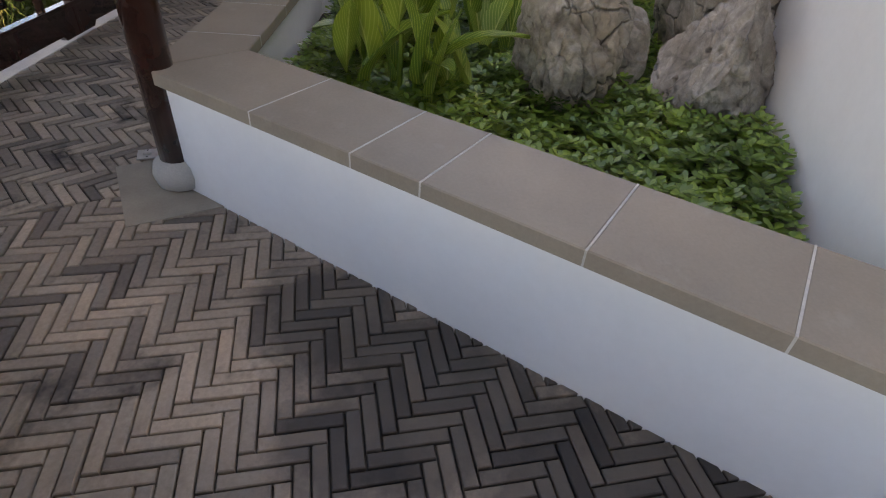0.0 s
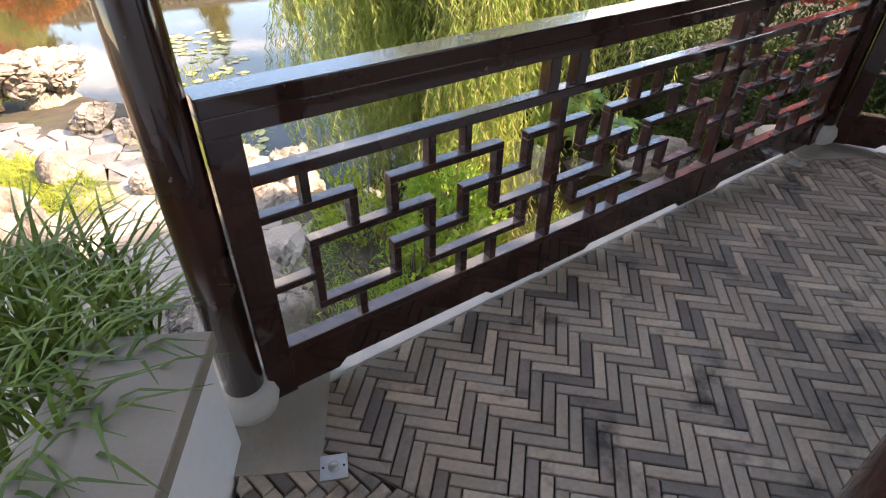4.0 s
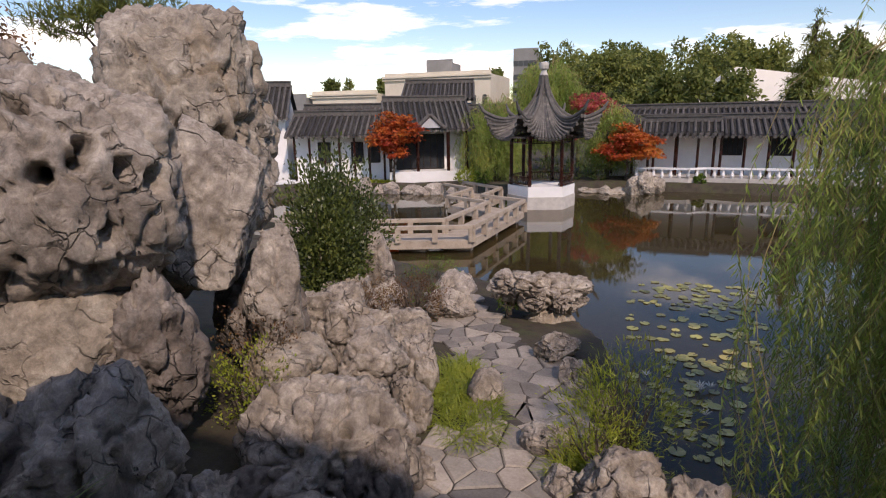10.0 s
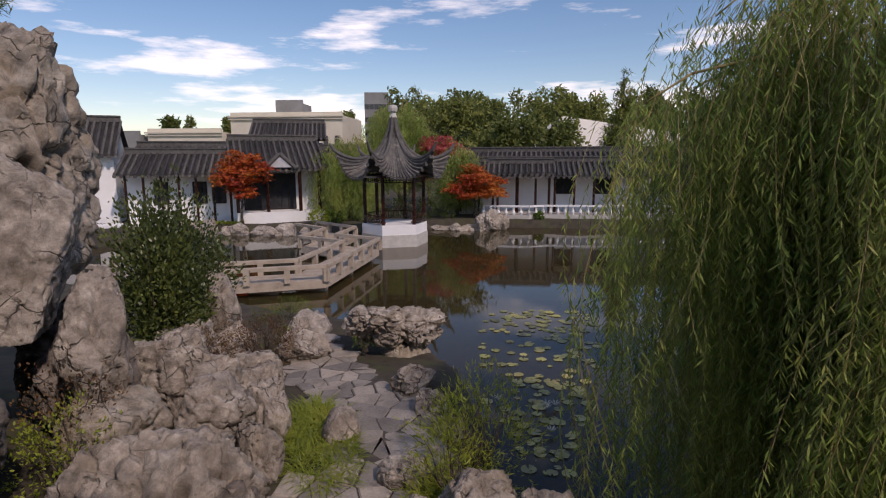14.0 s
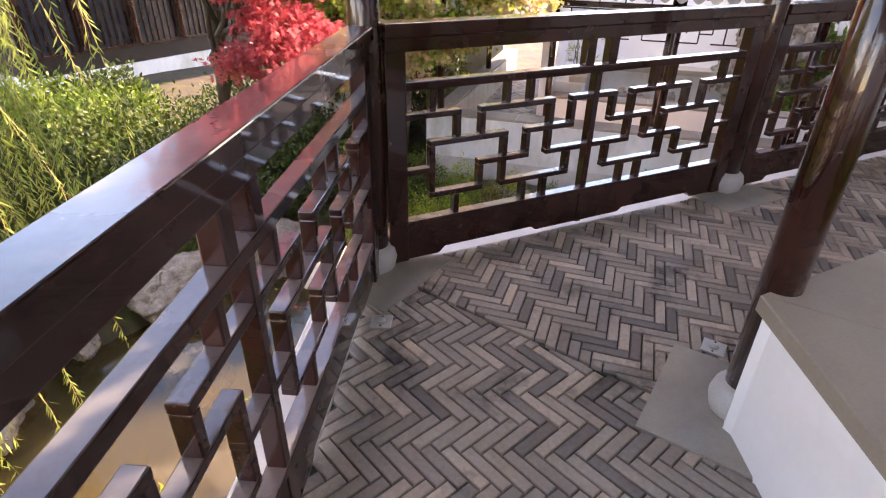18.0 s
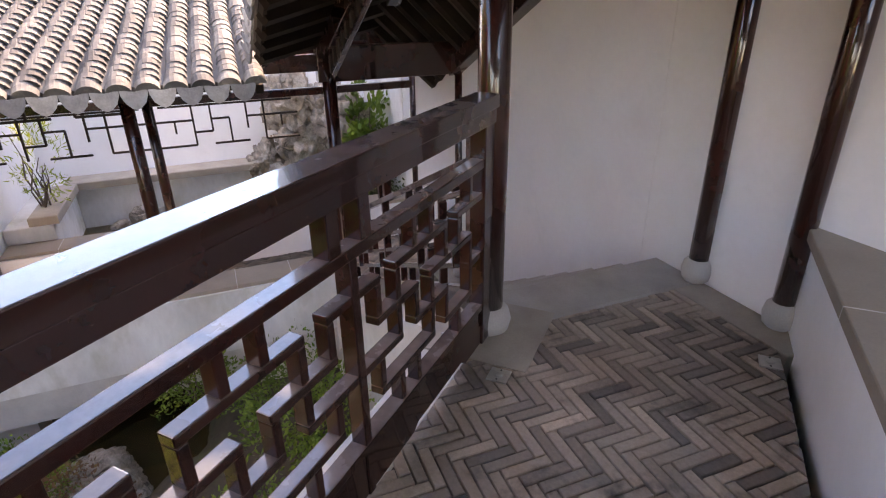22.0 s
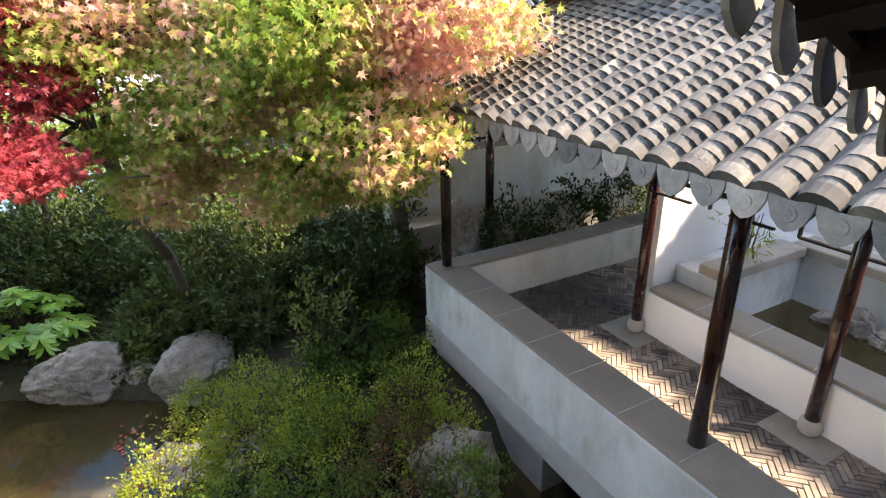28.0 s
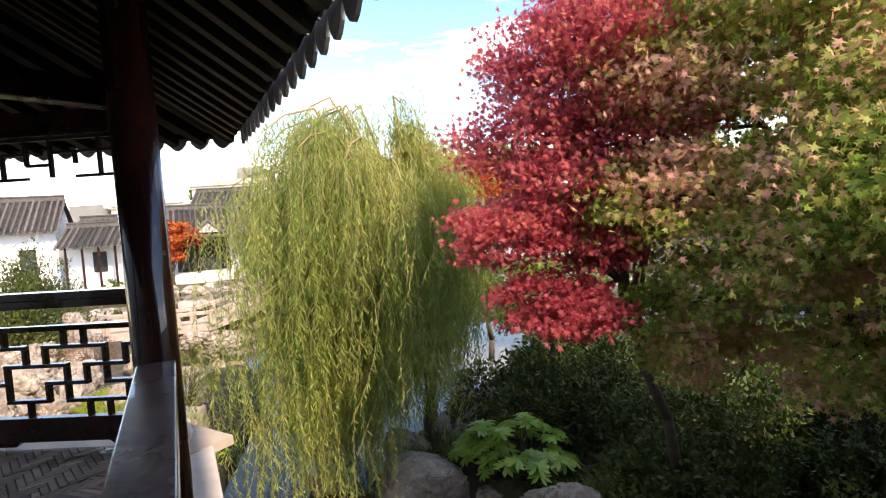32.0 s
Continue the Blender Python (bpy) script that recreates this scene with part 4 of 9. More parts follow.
def railing(a, b, halves, margin=0.066, dz=0.0, label="dark lacquered fretwork railing between gallery columns"):
    """A fretwork railing from column a to column b; halves: panels of eight cells each, every second one mirrored. dz: its drop to the far end."""
    a, b = Vector(a), Vector(b)
    d = b - a
    ln = d.length
    th = thing("railing", label, "railing", (a.x, a.y, 0), "gallery railings", rz=math.degrees(math.atan2(d.y, d.x)))

    def z_at(s):
        return dz * (s - 0.0) / ln

    def bar(nm, s0, z0, s1, z1, w, h, lab=""):
        bm = bmesh.new()
        beam(bm, (s0, 0, z0 + z_at(s0)), (s1, 0, z1 + z_at(s1)), w, h, (0, 0, 1) if abs(s1 - s0) > 0.01 else (1, 0, 0), 0.004)
        return part(nm, bm, LACQUER, th, lab)

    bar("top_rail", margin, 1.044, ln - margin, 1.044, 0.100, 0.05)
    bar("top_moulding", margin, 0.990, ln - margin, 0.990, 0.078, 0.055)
    s0, s1 = margin + 0.09, ln - margin - 0.09
    bar("mid_rail", s0 - 0.02, 0.825, s1 + 0.02, 0.825, 0.052, 0.036)
    bar("bottom_rail", s0 - 0.02, 0.205, s1 + 0.02, 0.205, 0.056, 0.03)
    for x in (margin + 0.045, ln - margin - 0.045):
        bm = bmesh.new()
        z = z_at(x)
        box(bm, (x - 0.045, -0.032, 0.02 + z), (x + 0.045, 0.032, 0.965 + z), None, 0.005)
        part("side_board", bm, LACQUER, th)
    # apron with a stepped lower edge
    bm = bmesh.new()
    prof = []
    cell = (s1 - s0) / halves
    for k in range(halves):
        c0 = s0 + cell * k
        prof += [(c0, 0.022), (c0 + 0.16, 0.022), (c0 + 0.19, 0.052), (c0 + cell - 0.30, 0.052), (c0 + cell - 0.27, 0.03), (c0 + cell, 0.03)] if k % 2 == 0 else \
                [(c0, 0.03), (c0 + 0.27, 0.03), (c0 + 0.30, 0.052), (c0 + cell - 0.19, 0.052), (c0 + cell - 0.16, 0.022), (c0 + cell, 0.022)]
    vs = []
    for y in (-0.02, 0.02):
        vs.append(([bm.verts.new((x, y, z + z_at(x))) for x, z in prof], [bm.verts.new((x, y, 0.192 + z_at(x))) for x, z in prof]))
    for i in range(len(prof) - 1):
        for lo, hi in vs:
            bm.faces.new((lo[i], lo[i + 1], hi[i + 1], hi[i]))
        bm.faces.new((vs[0][0][i], vs[0][0][i + 1], vs[1][0][i + 1], vs[1][0][i]))
        bm.faces.new((vs[0][1][i], vs[0][1][i + 1], vs[1][1][i + 1], vs[1][1][i]))
    bmesh.ops.recalc_face_normals(bm, faces=bm.faces)
    part("apron", bm, LACQUER, th)
    u = cell / 8
    for k in range(halves):
        flip = k % 2 == 1
        for kind, p, q, r in MIR:
            def pos(c):
                return s0 + cell * k + u * ((8 - c) if flip else c)
            if kind == 'h':
                xa, xb = sorted((pos(q), pos(r)))
                bar("fret_bar", xa - 0.014, LEVEL[p], xb + 0.014, LEVEL[p], 0.044, 0.026)
            else:
                bar("fret_post", pos(p), LEVEL[q] - 0.013, pos(p), LEVEL[r] + 0.013, 0.043, 0.027)
        if k:
            xc = s0 + cell * k
            bar("centre_post", xc, 0.825, xc, 0.025, 0.05, 0.034)
            for o in (-0.066, 0.066):
                bar("short_post", xc + o, 0.965, xc + o, 0.842, 0.05, 0.05)
    return th


railing(L, C, 3)
railing(C, P2, 2)
railing(P2, S, 2)
railing(low(-0.07, 0.0), low(3.02, 0.0), 2, dz=DROP + 0.06, label="dark lacquered fretwork stair railing following the steps")


def picket_fence(p, q, z, h=0.42, step=0.11):
    p, q = Vector(p), Vector(q)
    d = q - p
    ln = d.length
    th = thing("picket_fence", "low dark timber picket fence on the back court wall", "fence", (p.x, p.y, z), rz=math.degrees(math.atan2(d.y, d.x)))
    for zz in (0.05, h):
        bm = bmesh.new()
        beam(bm, (0, 0, zz), (ln, 0, zz), 0.05, 0.045, (0, 0, 1), 0.004)
        part("rail", bm, WOOD_OLD, th)
    for k in range(int(ln / step) + 1):
        bm = bmesh.new()
        beam(bm, (k * step, 0, 0.0), (k * step, 0, h), 0.022, 0.03, (1, 0, 0))
        part("picket", bm, WOOD_OLD, th)
    return th


picket_fence(low(3.2, 6.86), low(8.2, 6.86), -0.21)


# ---- roofs ----
def arc_tile(r0=0.078, r1=0.066, ln=0.12, thick=0.016, seg=6, name="cover_tile"):
    """A half-round cover tile, its axis along x (downhill at x=0)."""
    verts, faces = [], []
    for x, r in ((0, r0), (ln, r1)):
        for rr in (r, r - thick):
            for k in range(seg + 1):
                an = math.pi * (0.08 + 0.84 * k / seg)
                verts.append((x, rr * math.cos(an), rr * math.sin(an) - 0.02))
    n = seg + 1
    for k in range(seg):
        faces.append((k, k + 1, 2 * n + k + 1, 2 * n + k))
        faces.append((k, n + k, n + k + 1, k + 1))
    me = bpy.data.meshes.new(name)
    me.from_pydata(verts, [], faces)
    me.update()
    return me, np.array(verts), faces


TILE_ME, TILE_V, TILE_F = arc_tile()
TILE_ME.materials.append(TILE)


SHIELD = surface("pale_drip_tile", ((0.3, (0.22, 0.215, 0.205)), (0.7, (0.36, 0.35, 0.33))), 14, 70, 0.8, 0.5, 0.5, rand="object", bump_scale=60)


def shield_tile():
    """A drip tile: a shield-shaped plate that hangs from the eave, with a raised roundel."""
    bm = bmesh.new()
    pts = [(-0.092, 0.045), (-0.088, -0.01), (-0.066, -0.065), (-0.03, -0.10), (0.0, -0.112), (0.03, -0.10), (0.066, -0.065), (0.088, -0.01), (0.092, 0.045), (0.05, 0.022), (0.0, 0.012), (-0.05, 0.022)]
    f = [bm.verts.new((0.0, y, z)) for y, z in pts]
    b = [bm.verts.new((0.016, y, z)) for y, z in pts]
    n = len(pts)
    bm.faces.new(f)
    bm.faces.new(list(reversed(b)))
    for k in range(n):
        bm.faces.new((f[k], b[k], b[(k + 1) % n], f[(k + 1) % n]))
    rod(bm, (0.002, 0, -0.035), (-0.005, 0, -0.035), 0.034, seg=12)
    rod(bm, (-0.004, 0, -0.035), (-0.008, 0, -0.035), 0.016, seg=8)
    bmesh.ops.recalc_face_normals(bm, faces=bm.faces)
    me = bpy.data.meshes.new("drip_tile")
    bm.to_mesh(me)
    bm.free()
    me.materials.append(SHIELD)
    return me


DRIP_ME = shield_tile()


def round_end():
    """The round end cap of a cover row."""
    bm = bmesh.new()
    seg = 8
    pts = [(0.085 * math.cos(math.pi * (0.06 + 0.88 * k / seg)), 0.085 * math.sin(math.pi * (0.06 + 0.88 * k / seg)) - 0.02) for k in range(seg + 1)]
    f = [bm.verts.new((-0.012, y, z)) for y, z in pts]
    b = [bm.verts.new((0.05, y, z)) for y, z in pts]
    bm.faces.new(f)
    for k in range(seg):
        bm.faces.new((f[k], b[k], b[k + 1], f[k + 1]))
    bmesh.ops.recalc_face_normals(bm, faces=bm.faces)
    me = bpy.data.meshes.new("end_tile")
    bm.to_mesh(me)
    bm.free()
    me.materials.append(TILE)
    return me


END_ME = round_end()


def roof_plane(parent, e0, e1, r0, r1, rafters=0.22, tiles='none', course=0.062, row=0.185, near=None, drips=True):
    """One slope of a roof from the eave e0-e1 up to the ridge r0-r1. tiles: 'pieces' (single tiles), 'joined' or 'none'."""
    e0, e1, r0, r1 = map(Vector, (e0, e1, r0, r1))
    along = (e1 - e0).normalized()
    up = ((r0 + r1) / 2 - (e0 + e1) / 2)
    up = (up - along * up.dot(along)).normalized()
    nrm = along.cross(up)
    if nrm.z < 0:
        nrm = -nrm
    # deck
    bm = bmesh.new()
    lo = [bm.verts.new(p) for p in (e0, e1, r1, r0)]
    hi = [bm.verts.new(p + nrm * 0.05) for p in (e0, e1, r1, r0)]
    for k in range(4):
        bm.faces.new((lo[k], lo[(k + 1) % 4], hi[(k + 1) % 4], hi[k]))
    bm.faces.new(hi)
    bm.faces.new(list(reversed(lo)))
    bmesh.ops.recalc_face_normals(bm, faces=bm.faces)
    part("roof_deck", bm, TILE_UNDER, parent, "grey brick deck between dark rafters")
    ln = (e1 - e0).length
    if rafters:
        n = max(2, int(ln / rafters))
        for k in range(n + 1):
            f = k / n
            p, q = e0.lerp(e1, f), r0.lerp(r1, f)
            bm = bmesh.new()
            beam(bm, p + (p - q).normalized() * 0.0 - nrm * 0.045, q - nrm * 0.045, 0.065, 0.085, nrm)
            part("rafter", bm, WOOD_OLD, parent)
    bm = bmesh.new()
    beam(bm, e0 - nrm * 0.01 + up * 0.02, e1 - nrm * 0.01 + up * 0.02, 0.03, 0.07, nrm)
    part("eave_board", bm, WOOD_OLD, parent)
    rows = int(ln / row)
    basis = Matrix((up, nrm.cross(up), nrm)).transposed().to_4x4()
    sl = ((r0 + r1) / 2 - (e0 + e1) / 2).length
    many_v, many_f = [], []
    rng = random.Random(int(abs(e0.x * 100) + abs(e0.y * 37)))
    bnp = np.array(basis.to_3x3())
    for k in range(rows + 1):
        s = (ln - rows * row) / 2 + row * k
        f = s / ln
        p, q = e0.lerp(e1, f), r0.lerp(r1, f)
        upk = (q - p)
        cnt = int(upk.length / course)
        upk.normalize()
        if drips:
            m = basis.copy()
            m.translation = p + nrm * 0.05 - up * 0.03
            o = new("end_tile", END_ME)
            o.parent = parent
            o.matrix_local = m
            if k < rows:
                m2 = Matrix.LocRotScale(e0.lerp(e1, min(1, (s + row / 2) / ln)) + nrm * 0.035 - up * 0.055, None, None) @ Matrix((Vector((up.x, up.y, 0)).normalized(), Vector((0, 0, 1)).cross(Vector((up.x, up.y, 0)).normalized()), Vector((0, 0, 1)))).transposed().to_4x4()
                o = new("drip_tile", DRIP_ME)
                o.parent = parent
                o.matrix_local = m2
        if tiles == 'none':
            continue
        for c in range(cnt):
            pt = p + upk * (course * c) + nrm * (0.055 + rng.uniform(-0.003, 0.003)) + along * rng.uniform(-0.004, 0.004)
            if tiles == 'pieces' and near and near(pt) and near.left > 0:
                near.left -= 1
                m = basis.copy()
                m.translation = pt
                o = new("cover_tile", TILE_ME)
                o.parent = parent
                o.matrix_local = m @ Matrix.Rotation(radians(rng.uniform(-4, -1)), 4, 'Y')
            else:
                b0 = len(many_v)
                tv = TILE_V @ bnp.T + np.array(pt)
                many_v.extend(tv.tolist())
                many_f.extend([tuple(i + b0 for i in ff) for ff in TILE_F])
            # pan tile between rows
            if k < rows:
                b0 = len(many_v)
                w = row / 2
                ctr = pt + along * w
                for dx, dzz in ((0.0, 0.012), (course * 1.15, 0.0)):
                    for j in (-1, -0.5, 0, 0.5, 1):
                        many_v.append(tuple(ctr + upk * dx + along * (w * 0.75 * j) + nrm * (0.02 * j * j - 0.02 + dzz)))
                for j in range(4):
                    many_f.append((b0 + j, b0 + j + 1, b0 + 5 + j + 1, b0 + 5 + j))
    if many_v:
        o = raw("roof_tiles", many_v, many_f, TILE_ISL, parent)
        o["kind"] = "stuff"
    return along, up, nrm


def ridge(parent, a, b, h=0.16):
    a, b = Vector(a), Vector(b)
    bm = bmesh.new()
    beam(bm, a + Vector((0, 0, h / 2)), b + Vector((0, 0, h / 2)), 0.09, h)
    beam(bm, a + Vector((0, 0, h + 0.02)), b + Vector((0, 0, h + 0.02)), 0.15, 0.04)
    part("ridge", bm, TILE_UNDER, parent, "plain grey tile ridge")


class Near:
    def __init__(self, test, left=300):
        self.test, self.left = test, left

    def __call__(self, p):
        return self.test(p)


def xyz(p, z):
    return (p[0], p[1], z)


# upper gallery roof: eaves outside the railings and over the planter, ridge over the passage
EZ, RZ = 2.15, 2.80
roof_up = tagged(new("roof_upper"), "dark timber gallery roof with grey tiles", "roof", "", "structure")
E_L, E_C, E_S = (-1.2, 1.42), (3.45, 1.42), (5.88, -2.94)
M_L, M_C, M_S = (-1.2, 0.02), (2.80, 0.02), (4.92, -3.75)
I_L, I_C, I_S = (-0.80, -1.14), (2.11, -1.14), (3.72, -4.0)
roof_plane(roof_up, xyz(E_L, EZ), xyz(E_C, EZ), xyz(M_L, RZ), xyz(M_C, RZ))
roof_plane(roof_up, xyz(E_C, EZ), xyz(E_S, EZ), xyz(M_C, RZ), xyz(M_S, RZ))
roof_plane(roof_up, xyz(I_L, EZ), xyz(I_C, EZ), xyz(M_L, RZ), xyz(M_C, RZ), drips=False)
roof_plane(roof_up, xyz(I_C, EZ), xyz(I_S, EZ), xyz(M_C, RZ), xyz(M_S, RZ), drips=False)
ridge(roof_up, xyz(M_L, RZ), xyz(M_C, RZ))
ridge(roof_up, xyz(M_C, RZ), xyz(M_S, RZ))
I_1 = lin(I_L, D1, 3.2)
M_1, E_1 = lin(M_L, D1, 3.4), lin(E_L, D1, 3.4)
roof_plane(roof_up, xyz(E_1, EZ), xyz(E_L, EZ), xyz(M_1, RZ), xyz(M_L, RZ), drips=False)
roof_plane(roof_up, xyz(I_1, EZ), xyz(I_L, EZ), xyz(M_1, RZ), xyz(M_L, RZ), drips=False)

# stair roof, falling with the steps
roof_st = tagged(new("roof_stairs"), "dark timber roof falling with the stairs", "roof", "", "structure")
SL = -1.42 / 3.05


def stair_z(a):
    return SL * a


roof_plane(roof_st, low(-0.15, 0.62, 2.22 + stair_z(-0.15)), low(2.55, 0.62, 2.22 + stair_z(2.55)), low(-0.15, -0.62, 2.92 + stair_z(-0.15)), low(3.70, -0.62, 2.92 + stair_z(3.70)))
roof_plane(roof_st, low(-0.45, WALL_B, 2.26 + stair_z(-0.45)), low(3.6, WALL_B, 2.26 + stair_z(3.6)), low(-0.45, -0.62, 2.92 + stair_z(-0.45)), low(3.7, -0.62, 2.92 + stair_z(3.7)), drips=False)


def timber(name, a, b, w, h, parent, mat=None, label=""):
    bm = bmesh.new()
    beam(bm, a, b, w, h, (0, 0, 1), 0.008)
    return part(name, bm, mat or LACQUER, parent, label)


timber("purlin", low(-0.4, 0.0, 2.36), low(3.0, 0.0, 2.36 + stair_z(3.0)), 0.13, 0.16, roof_st)
timber("purlin", low(-0.4, WALL_B + 0.06, 2.20 + stair_z(-0.4)), low(3.05, WALL_B + 0.06, 2.20 + stair_z(3.05)), 0.12, 0.15, roof_st)
timber("ridge_purlin", low(-0.4, -0.62, 2.80 + stair_z(-0.4)), low(3.05, -0.62, 2.80 + stair_z(3.05)), 0.12, 0.12, roof_st)
for k in range(16):
    # hanging bracket blocks under the stair purlin
    a = 0.3 + k * 0.165
    bm = bmesh.new()
    box(bm, (-0.035, -0.03, -0.16), (0.035, 0.03, 0.0), pose(*low(a, 0.0, 2.28 + stair_z(a)), 0, 0, -13.5), 0.006)
    part("bracket_block", bm, WOOD_OLD, roof_st)
timber("fret_string", low(0.1, 0.0, 2.12 + stair_z(0.1)), low(3.0, 0.0, 2.12 + stair_z(3.0)), 0.04, 0.035, roof_st)

# lower gallery roof
roof_lo = tagged(new("roof_lower"), "grey tiled gallery roof with round cover tiles and drip shields", "roof", "", "structure")
LEZ, LRZ = 0.80, 1.50
near_eave = Near(lambda p: True, 300)
roof_plane(roof_lo, low(2.62, 0.62, LEZ), low(2.62, 5.3, LEZ), low(3.72, 0.62, LRZ), low(3.72, 4.1, LRZ), rafters=0.24, tiles='pieces', near=near_eave)
roof_plane(roof_lo, low(4.95, -1.3, LEZ + 0.05), low(4.95, 3.0, LEZ + 0.05), low(3.72, -1.3, LRZ), low(3.72, 4.1, LRZ), rafters=0.24, drips=True)
roof_plane(roof_lo, low(2.62, 5.3, LEZ), low(8.6, 5.3, LEZ), low(3.72, 4.1, LRZ), low(8.6, 4.1, LRZ), rafters=0.3, tiles='joined', drips=False)
roof_plane(roof_lo, low(4.95, 2.95, LEZ), low(8.6, 2.95, LEZ), low(3.72, 4.1, LRZ), low(8.6, 4.1, LRZ), rafters=0.3, tiles='none', drips=False)
# slope added over the back court to keep the sun off its white wall
roof_plane(roof_lo, low(3.75, 7.6, 0.72), low(8.6, 7.6, 0.72), low(3.95, 4.9, 1.12), low(8.6, 4.9, 1.12), rafters=0.3, tiles='none', drips=False)
ridge(roof_lo, low(3.72, -1.3, LRZ), low(3.72, 4.1, LRZ), 0.14)
ridge(roof_lo, low(3.72, 4.1, LRZ), low(8.6, 4.1, LRZ), 0.14)
timber("beam", low(3.02, WALL_B, 0.88), low(3.02, 0.1, 0.88), 0.13, 0.29, roof_lo)
timber("beam", low(3.02, 0.0, 0.90), low(3.04, 4.8, 0.90), 0.11, 0.14, roof_lo)
timber("beam", low(4.37, -1.3, 0.90), low(4.37, 3.4, 0.90), 0.11, 0.14, roof_lo)
timber("beam", low(3.0, 4.74, 0.90), low(8.4, 4.74, 0.90), 0.11, 0.14, roof_lo)
timber("cross_beam", low(3.02, 1.6, 0.94), low(4.37, 1.6, 0.94), 0.10, 0.14, roof_lo)
timber("cross_beam", low(3.02, 3.3, 0.94), low(4.37, 3.3, 0.94), 0.10, 0.14, roof_lo)
timber("king_post", low(3.72, -0.62, 0.95), low(3.72, -0.61, 1.45), 0.11, 0.11, roof_lo)
# beams on the upper columns
for p, q in ((L, C), (C, P2), (P2, S), ((0.30, -0.71), (2.44, -0.68)), ((2.44, -0.68), lin(K2, D3, 2.03)), (lin(K2, D3, 2.03), lin(K2, D3, 4.2))):
    timber("beam", xyz(p, BEAM_Z - 0.06), xyz(q, BEAM_Z - 0.06), 0.12, 0.16, roof_up)
for p, q in ((C, (2.44, -0.68)), (L, (0.30, -0.71)), (P2, lin(K2, D3, 2.03))):
    timber("cross_beam", xyz(p, BEAM_Z + 0.05), xyz(q, BEAM_Z + 0.05), 0.12, 0.16, roof_up)


def hanging_fret(p, q, z, drop=0.24, cell=0.16):
    """An openwork frieze that hangs under a beam between two columns."""
    p, q = Vector(p), Vector(q)
    d = q - p
    ln = d.length
    th = thing("hanging_frieze", "thin dark openwork frieze hanging under the beam", "frieze", (p.x, p.y, z), "hanging friezes", rz=math.degrees(math.atan2(d.y, d.x)))
    n = max(4, int(ln / cell))
    u = ln / n

    def bar(x0, z0, x1, z1):
        bm = bmesh.new()
        beam(bm, (x0, 0, z0), (x1, 0, z1), 0.03, 0.018, (0, 0, 1) if abs(x1 - x0) > 0.01 else (1, 0, 0))
        part("fret_bar", bm, WOOD_OLD, th)
    bar(0.05, -0.01, ln - 0.05, -0.01)
    for k in range(n):
        x = u * k
        lvl = (-0.38 * drop, -0.68 * drop, -drop)
        bar(x, lvl[k % 3 - 1] if k % 2 else lvl[0], x + u, lvl[k % 3 - 1] if k % 2 else lvl[0])
        bar(x + u, -0.01 if k % 3 else -0.38 * drop, x + u, -drop if k % 2 else -0.68 * drop)
        if k % 4 in (0, 3) or min(k, n - 1 - k) < 2:
            bar(x, -drop, x + u, -drop)
    return th


timber("beam", low(4.37, -1.3, 0.47), low(4.37, 3.4, 0.47), 0.08, 0.08, roof_lo)
hanging_fret(low(4.37, 0.12), low(4.37, 1.55), 0.42, 0.42, 0.17)
hanging_fret(low(4.37, 1.62), low(4.37, 3.26), 0.42, 0.42, 0.17)
hanging_fret(L, C, BEAM_Z - 0.14, 0.26)
hanging_fret(low(3.06, 1.65), low(3.04, 4.7), 0.83)


